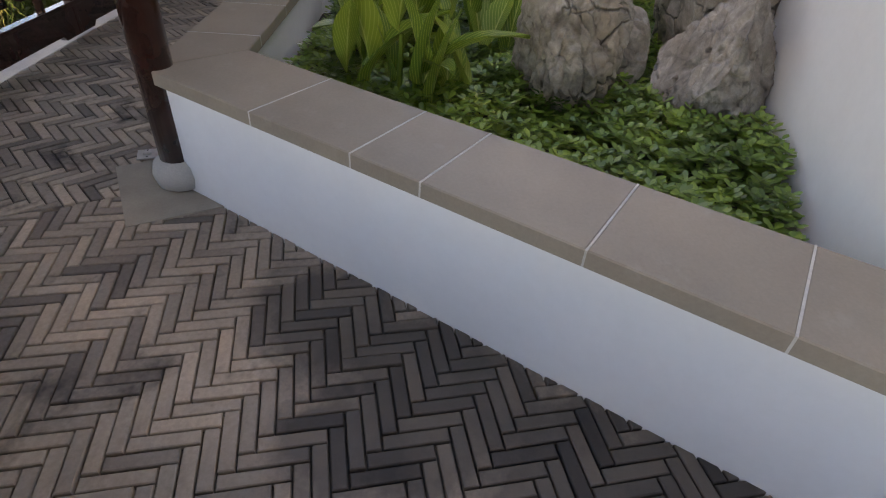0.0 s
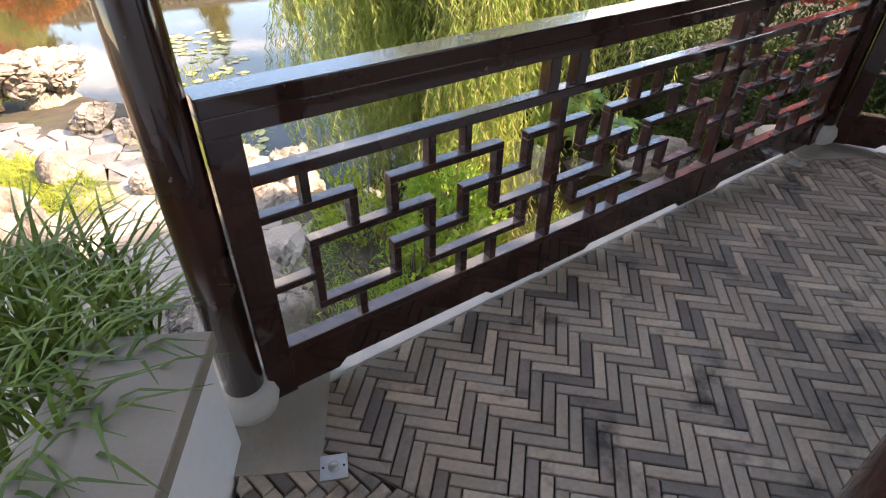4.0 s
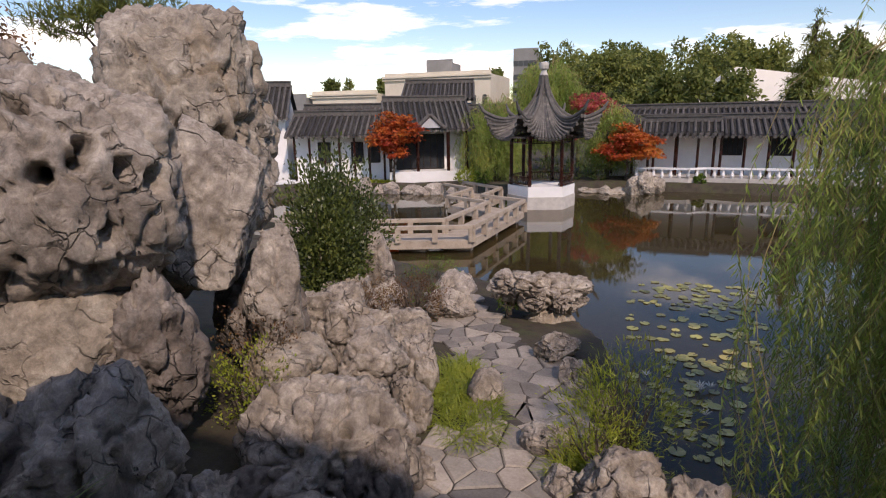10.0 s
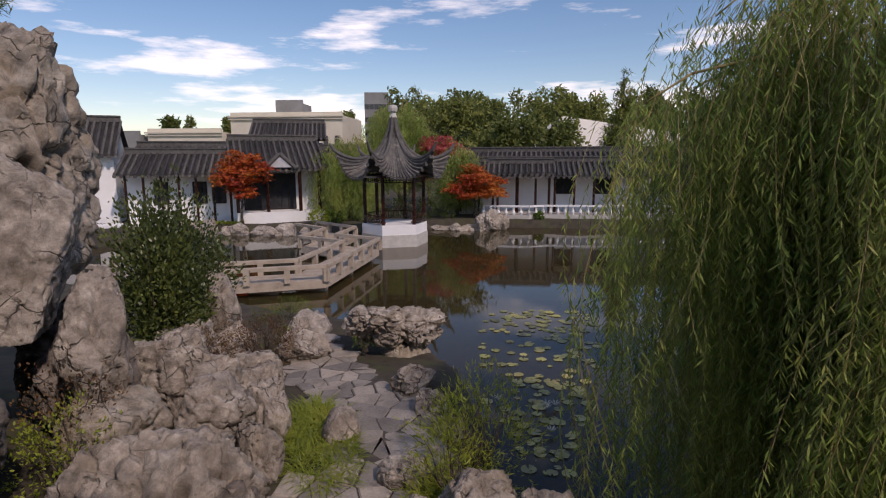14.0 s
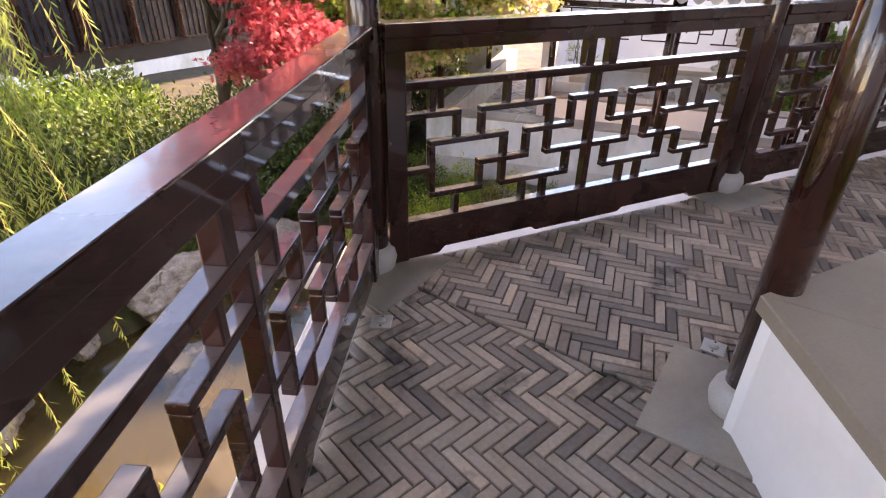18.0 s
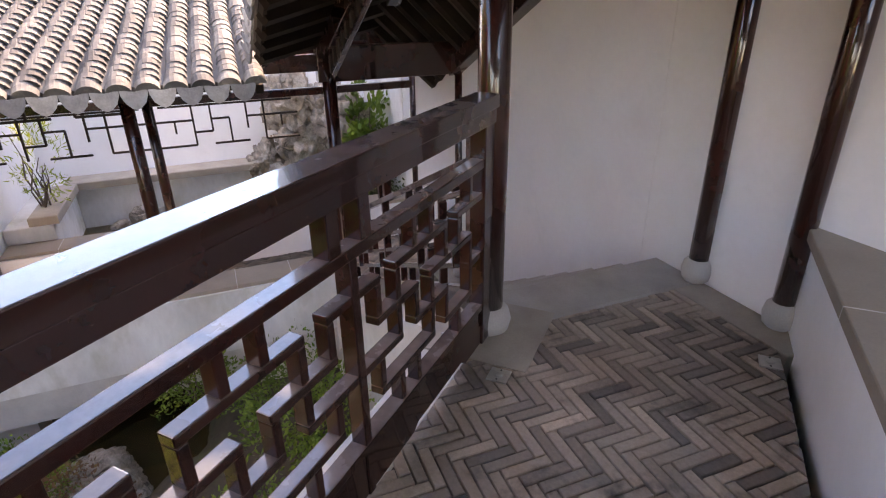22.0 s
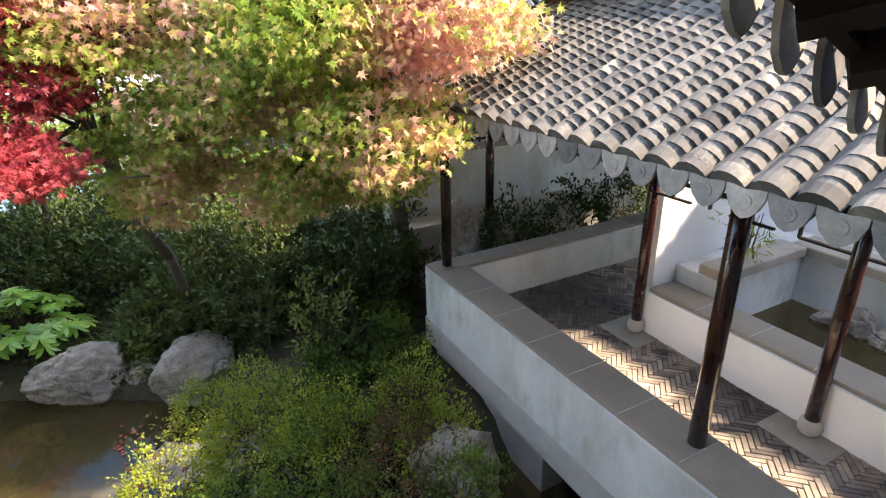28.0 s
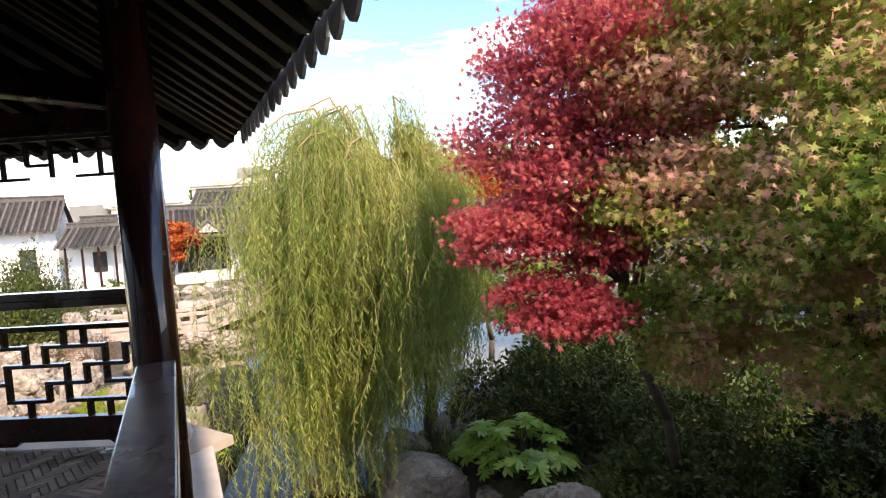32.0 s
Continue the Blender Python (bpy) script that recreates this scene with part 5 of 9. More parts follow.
# ---- rocks ----
def rock_mesh(size, seed, sub=4, rough=0.25, pits=0.0, flat=0.2, crag=0.2, facets=11, split=0.0, cuts=()):
    """A weathered boulder resting on z=0, size[0] and size[1] its half widths, 1.8 size[2] its height: a ball broken along flat planes, with ledges, cracks and pits."""
    rng = random.Random(seed * 7 + 1)
    bm = bmesh.new()
    bmesh.ops.create_icosphere(bm, subdivisions=sub, radius=1.0)
    off = Vector((seed * 3.17, seed * 1.73, seed * 2.39))
    cuts = [(Vector(n).normalized(), d) for n, d in cuts]
    for k in range(facets):
        n = Vector((rng.gauss(0, 1), rng.gauss(0, 1), rng.gauss(0.15, 0.8))).normalized()
        cuts.append((n, rng.uniform(0.55, 0.86)))
    pts = []
    for v in bm.verts:
        p = v.co.copy()
        w = p * (1 + rough * 0.9 * noise.noise(p * 1.2 + off))
        for n, d in cuts:
            x = w.dot(n) - d
            if x > 0:
                w = w - n * (x * 0.93)
        q = w * 2.1 + off
        dd, _ = noise.voronoi(w * 2.0 + off * 1.4 + Vector((noise.noise(q), noise.noise(q + Vector((9, 2, 5))), noise.noise(q + Vector((3, 7, 1))))) * 0.25)
        edge = dd[1] - dd[0]
        k = 0.10 * rough * noise.noise(w * 3.1 + off)
        k -= crag * 0.55 * max(0.0, 1 - edge / 0.10) ** 1.5
        k += crag * 0.22 * (noise.cell(w * 2.0 + off) - 0.5)
        rid = 1 - abs(noise.noise(w * 4.3 + off * 0.7)) * 2.2
        k += crag * 0.16 * (rid - 0.5)
        k += 0.030 * (1 - abs(noise.noise(w * 8.5 + off)) * 2.5) + 0.016 * noise.noise(w * 17 + off) + 0.010 * noise.noise(w * 33 + off)
        if pits:
            d2, _ = noise.voronoi(w * 3.5 + off * 2.1)
            m = noise.noise(w * 1.3 + off * 0.3)
            hole = max(0.0, 0.34 - d2[0]) / 0.34 * max(0.0, min(1.0, 0.65 + m * 2.4 + max(0.0, pits - 0.4) * 1.6))
            k -= pits * 1.4 * min(1.0, hole * 2.0) ** 1.2
            d3, _ = noise.voronoi(w * 6.0 + off * 1.1)
            k -= pits * 0.30 * max(0.0, 0.26 - d3[0]) / 0.26 * max(0.0, min(1.0, 0.4 - m * 2.0))
        if split:
            d4, _ = noise.voronoi(Vector((w.x * 2.4, w.y * 2.4, w.z * 0.35)) + off * 0.6 + Vector((noise.noise(w * 3 + off), noise.noise(w * 3.3 - off), 0)) * 0.16)
            k -= split * max(0.0, 1 - (d4[1] - d4[0]) / 0.16) ** 1.3
        pts.append(w + p * k)
    a = np.array(pts)
    cut = a[:, 2].min() * (1 - flat)
    a[:, 2] = np.where(a[:, 2] < cut, cut + (a[:, 2] - cut) * 0.1, a[:, 2])
    lo, hi = a.min(0), a.max(0)
    a = (a - (lo + hi) / 2) / (hi - lo) * np.array([2 * size[0], 2 * size[1], 1.8 * size[2]])
    a[:, 2] -= a[:, 2].min()
    for v, co in zip(bm.verts, a.tolist()):
        v.co = co
    return bm


def rock(at, size, seed, z=None, mat=None, rot=0.0, sub=4, pits=0.0, label="rough grey limestone garden rock", tilt=0.0, **kw):
    bm = rock_mesh(size, seed, sub, pits=pits, **kw)
    ob = mesh_ob("rock", bm, mat or ROCK, None, sub > 4)
    if z is None:
        z = float(ground_height(at[0], at[1])) - 0.08
    ob.matrix_world = pose(at[0], at[1], z, tilt, tilt * 0.5, rot)
    return tagged(ob, label, "rock", "garden rocks")


# rockery tower by the path
rock((-3.80, 3.70), (1.0, 0.85, 1.0), 3, z=0.28, sub=6, pits=0.75, rot=20, rough=0.25, crag=0.16, facets=5, label="towering pitted grey limestone rockery boulder")
rock((-4.9, 3.2), (0.9, 0.8, 1.5), 4, z=-0.6, sub=5, pits=0.3, rot=80, crag=0.25, label="pitted grey limestone rockery boulder")
rock((-3.62, 5.05), (0.66, 0.60, 0.95), 8, z=-0.05, sub=6, pits=0.0, rot=0, rough=0.08, crag=0.06, facets=3, cuts=(((0.70, -0.66, 0.22), 0.34), ((0.35, 0.3, 0.9), 0.62), ((-0.75, -0.55, 0.45), 0.5), ((0.85, 0.35, -0.4), 0.55)), label="smooth pale limestone slab in the rockery")
rock((-4.55, 5.75), (1.22, 1.0, 1.46), 11, z=0.28, sub=6, pits=0.22, rot=0, rough=0.15, crag=0.24, facets=6, cuts=(((0.1, -0.15, 1.0), 0.66), ((0.62, -0.75, 0.1), 0.50), ((0.95, 0.2, 0.1), 0.66)), label="weathered tan limestone rockery boulder", mat=ROCK_WARM)
# filler rock; its dark limestone paints the shade inside the rockery
rock((-4.6, 4.7), (0.9, 0.8, 1.0), 15, z=-0.75, sub=5, rot=35, crag=0.2, mat=ROCK_DARK, label="rock filling the heart of the rockery, coloured dark for its shade")
rock((-5.6, 4.9), (0.8, 0.8, 1.75), 12, z=-0.6, sub=5, rot=10, crag=0.3, label="pale limestone boulder at the back of the rockery")
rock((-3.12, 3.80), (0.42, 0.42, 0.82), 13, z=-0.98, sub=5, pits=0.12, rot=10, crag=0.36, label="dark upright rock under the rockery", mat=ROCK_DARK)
rock((-4.0, 3.5), (0.95, 0.7, 0.80), 17, z=-1.05, sub=5, rot=15, rough=0.15, crag=0.08, facets=6, mat=ROCK_WARM, label="smooth tan rock at the foot of the rockery")
rock((-2.92, 5.15), (0.30, 0.34, 0.78), 19, z=-0.82, sub=5, pits=0.22, rot=30, crag=0.2, label="slim rock leg beside a dark hollow in the rockery")
# dark limestone here paints the hollow's shade
rock((-3.5, 5.6), (0.6, 0.5, 0.7), 22, z=-1.1, sub=5, rot=30, mat=ROCK_DARK, label="rock in the hollow of the rockery, coloured dark for its shade")
rock((-2.75, 4.95), (0.45, 0.45, 0.42), 21, z=-1.3, sub=5, rot=0, mat=ROCK_WARM)
rock((-2.55, 2.80), (0.60, 0.55, 0.72), 23, z=-1.15, sub=5, rot=-20, crag=0.3, mat=ROCK, label="dark grey boulder by the railing")
rock((-3.4, 2.2), (0.7, 0.6, 0.75), 24, z=-1.2, sub=5, rot=-20, crag=0.3, mat=ROCK, label="dark grey boulder by the railing")
rock((-1.72, 4.05), (0.80, 0.60, 0.66), 29, z=-1.66, sub=6, pits=0.34, rot=15, rough=0.3, crag=0.26, label="pierced grey limestone boulder by the path")
rock((-1.20, 4.05), (0.36, 0.36, 0.44), 31, z=-1.55, sub=5, pits=0.2, rot=60, crag=0.3, mat=ROCK_DARK)
rock((-2.05, 3.55), (0.42, 0.4, 0.30), 30, z=-1.5, sub=5, pits=0.15, rot=60, crag=0.3, mat=ROCK_DARK)
for k, (x, y, s, d, h, z) in enumerate(((-2.62, 6.15, 0.52, 0.5, 0.52, -1.4), (-2.1, 5.6, 0.46, 0.42, 0.45, -1.42), (-1.5, 5.4, 0.24, 0.3, 0.42, -1.72), (-1.18, 4.5, 0.17, 0.25, 0.30, -1.65), (-1.75, 6.1, 0.30, 0.3, 0.46, -1.72), (-2.1, 6.7, 0.36, 0.34, 0.44, -1.72), (-2.45, 7.3, 0.4, 0.36, 0.44, -1.75), (-3.1, 6.7, 0.55, 0.5, 0.55, -1.5), (-3.4, 7.4, 0.5, 0.45, 0.5, -1.5), (-2.0, 5.0, 0.4, 0.35, 0.34, -1.55), (-1.65, 4.85, 0.25, 0.25, 0.30, -1.66))):
    rock((x, y), (s, d, h), 40 + k, z=z, rot=23 * k, crag=0.36, label="stacked grey limestone rock edging the path", sub=5)
rock((-3.58, 8.8), (0.36, 0.4, 0.68), 52, z=-1.5, sub=5, rot=15, pits=0.12, label="upright pale rock near the bridge")
rock((-3.2, 8.3), (0.4, 0.4, 0.40), 53, z=-1.7, rot=55)
rock((-0.94, 6.2), (0.22, 0.26, 0.32), 55, z=-1.74, rot=15, sub=5, rough=0.15, crag=0.1, label="small rounded grey rock on the path edge")
rock((-0.12, 5.35), (0.20, 0.26, 0.26), 56, z=-1.68, rot=70, sub=5, label="small grey rock on the path edge")
rock((-2.5, 9.6), (0.46, 0.42, 0.32), 54, z=-1.95, sub=5, rot=20, label="pale rock beside the bridge")
rock((-1.32, 9.95), (0.66, 0.52, 0.38), 57, z=-1.72, sub=6, rot=-15, crag=0.5, facets=13, label="broad layered pale rock at the water edge")
rock((-0.66, 10.05), (0.64, 0.5, 0.38), 58, z=-1.78, sub=6, rot=35, crag=0.5, facets=13, label="broad layered pale rock at the water edge")
rock((-0.90, 9.95), (0.60, 0.45, 0.50), 59, z=-2.55, sub=5, rot=10, crag=0.1, mat=ROCK_WARM, label="tan rock base standing in the water")
rock((-2.75, 10.9), (0.55, 0.5, 0.5), 60, z=-2.35, sub=5, rot=80, crag=0.35)
rock((-2.1, 11.3), (0.35, 0.3, 0.4), 61, z=-2.4, rot=20)
rock((0.60, 4.65), (0.40, 0.36, 0.50), 63, z=-1.85, sub=5, rot=20, pits=0.10, crag=0.42, facets=14, label="jagged grey rock beside the path")
rock((1.10, 4.55), (0.38, 0.36, 0.42), 64, z=-1.85, sub=5, rot=70, crag=0.40, facets=14, label="jagged grey rock beside the path")
rock((0.75, 4.20), (0.42, 0.36, 0.28), 65, z=-1.75, sub=5, rot=10, crag=0.4)
rock((0.12, 4.75), (0.18, 0.2, 0.24), 66, z=-1.7, rot=50)
for k, (x, y, s) in enumerate(((0.35, 5.6, 0.2), (-0.35, 7.9, 0.33), (-0.05, 7.2, 0.28), (0.2, 6.6, 0.25), (1.35, 3.4, 0.28), (0.3, 2.9, 0.3), (-0.5, 2.6, 0.36), (-0.9, 2.1, 0.4), (1.5, 2.6, 0.3), (-1.6, 2.2, 0.4))):
    rock((x, y), (s, s * 0.8, s * 0.8), 70 + k, rot=53 * k, crag=0.3)
rock((-0.12, 2.0), (0.40, 0.34, 0.55), 82, z=-1.35, sub=5, pits=0.2, rot=20, label="pierced upright rock under the railing")
for k, (x, y, s, h) in enumerate(((-2.2, 3.15, 0.42, 0.36), (-1.55, 3.2, 0.40, 0.30), (-1.0, 3.3, 0.36, 0.34), (-2.9, 3.2, 0.45, 0.4), (-0.75, 2.9, 0.35, 0.3), (-1.9, 2.6, 0.45, 0.4))):
    rock((x, y), (s, s * 0.9, h), 180 + k, z=-1.45, rot=31 * k, sub=5, pits=0.12, crag=0.3, label="weathered grey rock by the railing")
# banks of the stream below the willow
bank = "broad lichened tan boulder on the stream bank"
rock((4.35, 4.50), (0.72, 0.58, 0.46), 90, z=-2.72, sub=5, rot=-12, rough=0.15, crag=0.12, facets=9, mat=ROCK_POND, label=bank)
rock((6.25, 3.65), (0.56, 0.44, 0.42), 91, z=-2.70, sub=5, rot=-40, crag=0.16, mat=ROCK_POND, label=bank, pits=0.08)
rock((7.25, 2.72), (0.56, 0.46, 0.48), 92, z=-2.70, sub=5, rot=10, crag=0.14, mat=ROCK_POND, label=bank)
rock((6.75, 3.3), (0.22, 0.22, 0.26), 93, z=-2.65, rot=15, mat=ROCK_POND, label=bank)
rock((4.1, 5.6), (0.4, 0.4, 0.36), 94, z=-2.6, rot=15, mat=ROCK_POND, label=bank)
rock((5.3, 4.25), (0.28, 0.22, 0.2), 101, z=-2.62, rot=40, mat=ROCK_POND, label=bank)
rock((5.35, 3.1), (0.62, 0.42, 0.24), 95, z=-2.98, sub=5, rot=25, rough=0.12, crag=0.05, mat=ROCK_POND, label="yellowish boulder under shallow water")
rock((3.4, 1.9), (0.4, 0.3, 0.2), 96, z=-2.98, rot=25, rough=0.12, mat=ROCK_POND, label="yellowish boulder under shallow water")
rock((8.05, -1.2), (0.42, 0.5, 0.36), 97, z=-2.6, sub=5, rot=15, pits=0.1, label="grey rock under the lower gallery")
rock((8.35, -0.55), (0.4, 0.45, 0.4), 98, z=-2.55, rot=65)
rock((7.05, 1.75), (0.22, 0.18, 0.14), 99, z=-2.56, rot=65, mat=ROCK_POND)
rock((3.0, 4.9), (0.35, 0.3, 0.22), 100, z=-2.65, rot=5, mat=ROCK_POND, label=bank)
# planter rocks
rock((0.86, -2.31), (0.27, 0.26, 0.40), 110, z=0.17, sub=6, rot=10, crag=0.15, facets=15, rough=0.1, split=0.10, mat=ROCK_WARM, label="chunky tan limestone rock among the ground cover")
rock((0.88, -2.98), (0.34, 0.28, 0.40), 112, z=0.15, sub=6, rot=-30, rough=0.10, crag=0.12, facets=5, split=0.03, cuts=(((-0.55, 0.62, 0.56), 0.28), ((0.5, 0.4, 0.75), 0.34), ((-0.2, -0.9, 0.5), 0.4), ((0.7, -0.6, 0.5), 0.42)), label="rounded grey rock against the white wall")
rock((1.46, -3.10), (0.48, 0.28, 0.98), 113, z=0.14, sub=5, rot=-10, pits=0.3, crag=0.3, label="tall pierced rock in the planter", flat=0.1)
rock((1.22, -2.58), (0.20, 0.2, 0.24), 114, z=0.17, rot=0, mat=ROCK_WARM)
# court rockery
for k, (a, b, s, z, h) in enumerate(((6.1, -0.25, 0.56, -1.3, 0.75), (6.35, 0.35, 0.45, -1.3, 0.5), (6.25, -0.6, 0.5, -0.55, 0.55), (6.2, -0.1, 0.46, -0.3, 0.5), (5.9, 0.15, 0.30, -1.35, 0.36), (5.6, 0.45, 0.25, -1.5, 0.2), (6.3, -0.95, 0.5, -1.2, 0.8))):
    rock(low(a, b), (s * 0.8, s, h), 120 + k, z=z, rot=41 * k, pits=0.15, crag=0.45, sub=5, mat=ROCK_WARM if k % 2 else ROCK, label="pale piled rock in the court corner")
for k in range(7):
    rock(low(5.98, 0.75 + 0.27 * k), (0.13, 0.16, 0.10 + 0.05 * (k % 3)), 130 + k, z=-1.42, rot=60 * k, sub=4, label="small pale stone at the pool edge")
rock(low(3.75, 5.75), (0.28, 0.26, 0.92), 140, z=-2.2, sub=5, pits=0.2, label="upright rock in the shaded garden")
# far shore rocks
rng = random.Random(8)
for k in range(14):
    x = -16.5 + k * 0.62 + rng.uniform(-0.2, 0.2)
    rock((x, 28.9 + 0.09 * (x + 13) + rng.uniform(-0.3, 0.3)), (rng.uniform(0.3, 0.7), 0.4, rng.uniform(0.25, 0.6)), 150 + k, z=-2.65, sub=3, rot=rng.uniform(0, 90), label="pale rock on the far shore")
for k in range(8):
    rock((-2.2 + k * 0.5, 31.9 + rng.uniform(-0.3, 0.3)), (rng.uniform(0.5, 0.9), 0.5, rng.uniform(0.15, 0.35) if k < 5 else rng.uniform(0.6, 0.9)), 170 + k, z=-2.65, sub=4, rot=rng.uniform(0, 90), mat=ROCK_WARM, label="pale rock on the far shore")


# ---- flagstone path ----
PATHPOLY = [(-0.55, 2.6), (0.45, 2.6), (0.35, 4.0), (0.1, 4.4), (-0.15, 4.85), (0.15, 5.8), (0.0, 7.2), (-0.9, 8.3), (-1.7, 9.3), (-2.5, 10.9), (-3.1, 10.6), (-2.2, 8.3), (-1.55, 7.2), (-0.85, 5.7), (-1.25, 4.8), (-0.65, 3.7)]


def make_path():
    rng = random.Random(21)
    pts = []
    tries = 0
    while len(pts) < 330 and tries < 30000:
        tries += 1
        x, y = rng.uniform(-3.3, 0.7), rng.uniform(2.3, 11.2)
        if all((x - a) ** 2 + (y - b) ** 2 > 0.185 ** 2 for a, b in pts):
            pts.append((x, y))
    arr = np.array(pts)
    keep = inside(arr[:, 0], arr[:, 1], PATHPOLY) | (edge_distance(arr[:, 0], arr[:, 1], PATHPOLY) < 0.10)
    bm = bmesh.new()
    path = setting(new("pavement_path"), "crazy-paved grey flagstone path", "path")
    for i in np.nonzero(keep)[0]:
        px, py = pts[i]
        q = [(px - 0.5, py - 0.5), (px + 0.5, py - 0.5), (px + 0.5, py + 0.5), (px - 0.5, py + 0.5)]
        for j in range(len(pts)):
            if j == i:
                continue
            ox, oy = pts[j]
            if (ox - px) ** 2 + (oy - py) ** 2 > 0.8:
                continue
            mx_, my_ = (ox + px) / 2, (oy + py) / 2
            dx, dy = ox - px, oy - py
            # keep the side of the bisector nearer to this point
            a = (mx_ - dy * 9, my_ + dx * 9)
            b = (mx_ + dy * 9, my_ - dx * 9)
            big = [b, a, (a[0] - dx * 30, a[1] - dy * 30), (b[0] - dx * 30, b[1] - dy * 30)]
            if area(big) < 0:
                big.reverse()
            q = clip_poly(q, big)
            if len(q) < 3:
                break
        if len(q) < 3 or area(q) < 0.01:
            continue
        q = inset_poly(q, 0.008)
        if area(q) < 0.008:
            continue
        bm2 = bmesh.new()
        zt = [float(ground_height(x, y)) for x, y in q]
        zz = float(np.mean(zt)) + 0.035 + rng.uniform(-0.006, 0.008)
        zz = float(land(np.float64(px), np.float64(py))) + 0.04 + rng.uniform(-0.006, 0.008)
        prism(bm2, q, zz - 0.12, zz, 0.014)
        part("flagstone", bm2, FLAG, path)
    # mortar bed
    bm = bmesh.new()
    gx = np.arange(-3.4, 0.8, 0.12)
    gy = np.arange(2.4, 11.2, 0.12)
    cache = {}
    for x in gx:
        for y in gy:
            if inside(np.array([x + 0.06]), np.array([y + 0.06]), PATHPOLY)[0]:
                f = []
                for cx, cy in ((x, y), (x + 0.12, y), (x + 0.12, y + 0.12), (x, y + 0.12)):
                    key = (round(cx, 3), round(cy, 3))
                    if key not in cache:
                        cache[key] = bm.verts.new((cx, cy, float(land(np.float64(cx), np.float64(cy))) + 0.022))
                    f.append(cache[key])
                bm.faces.new(f)
    part("mortar_bed", bm, DIRT_JOINT, path, "dark mortar between the flagstones")


make_path()


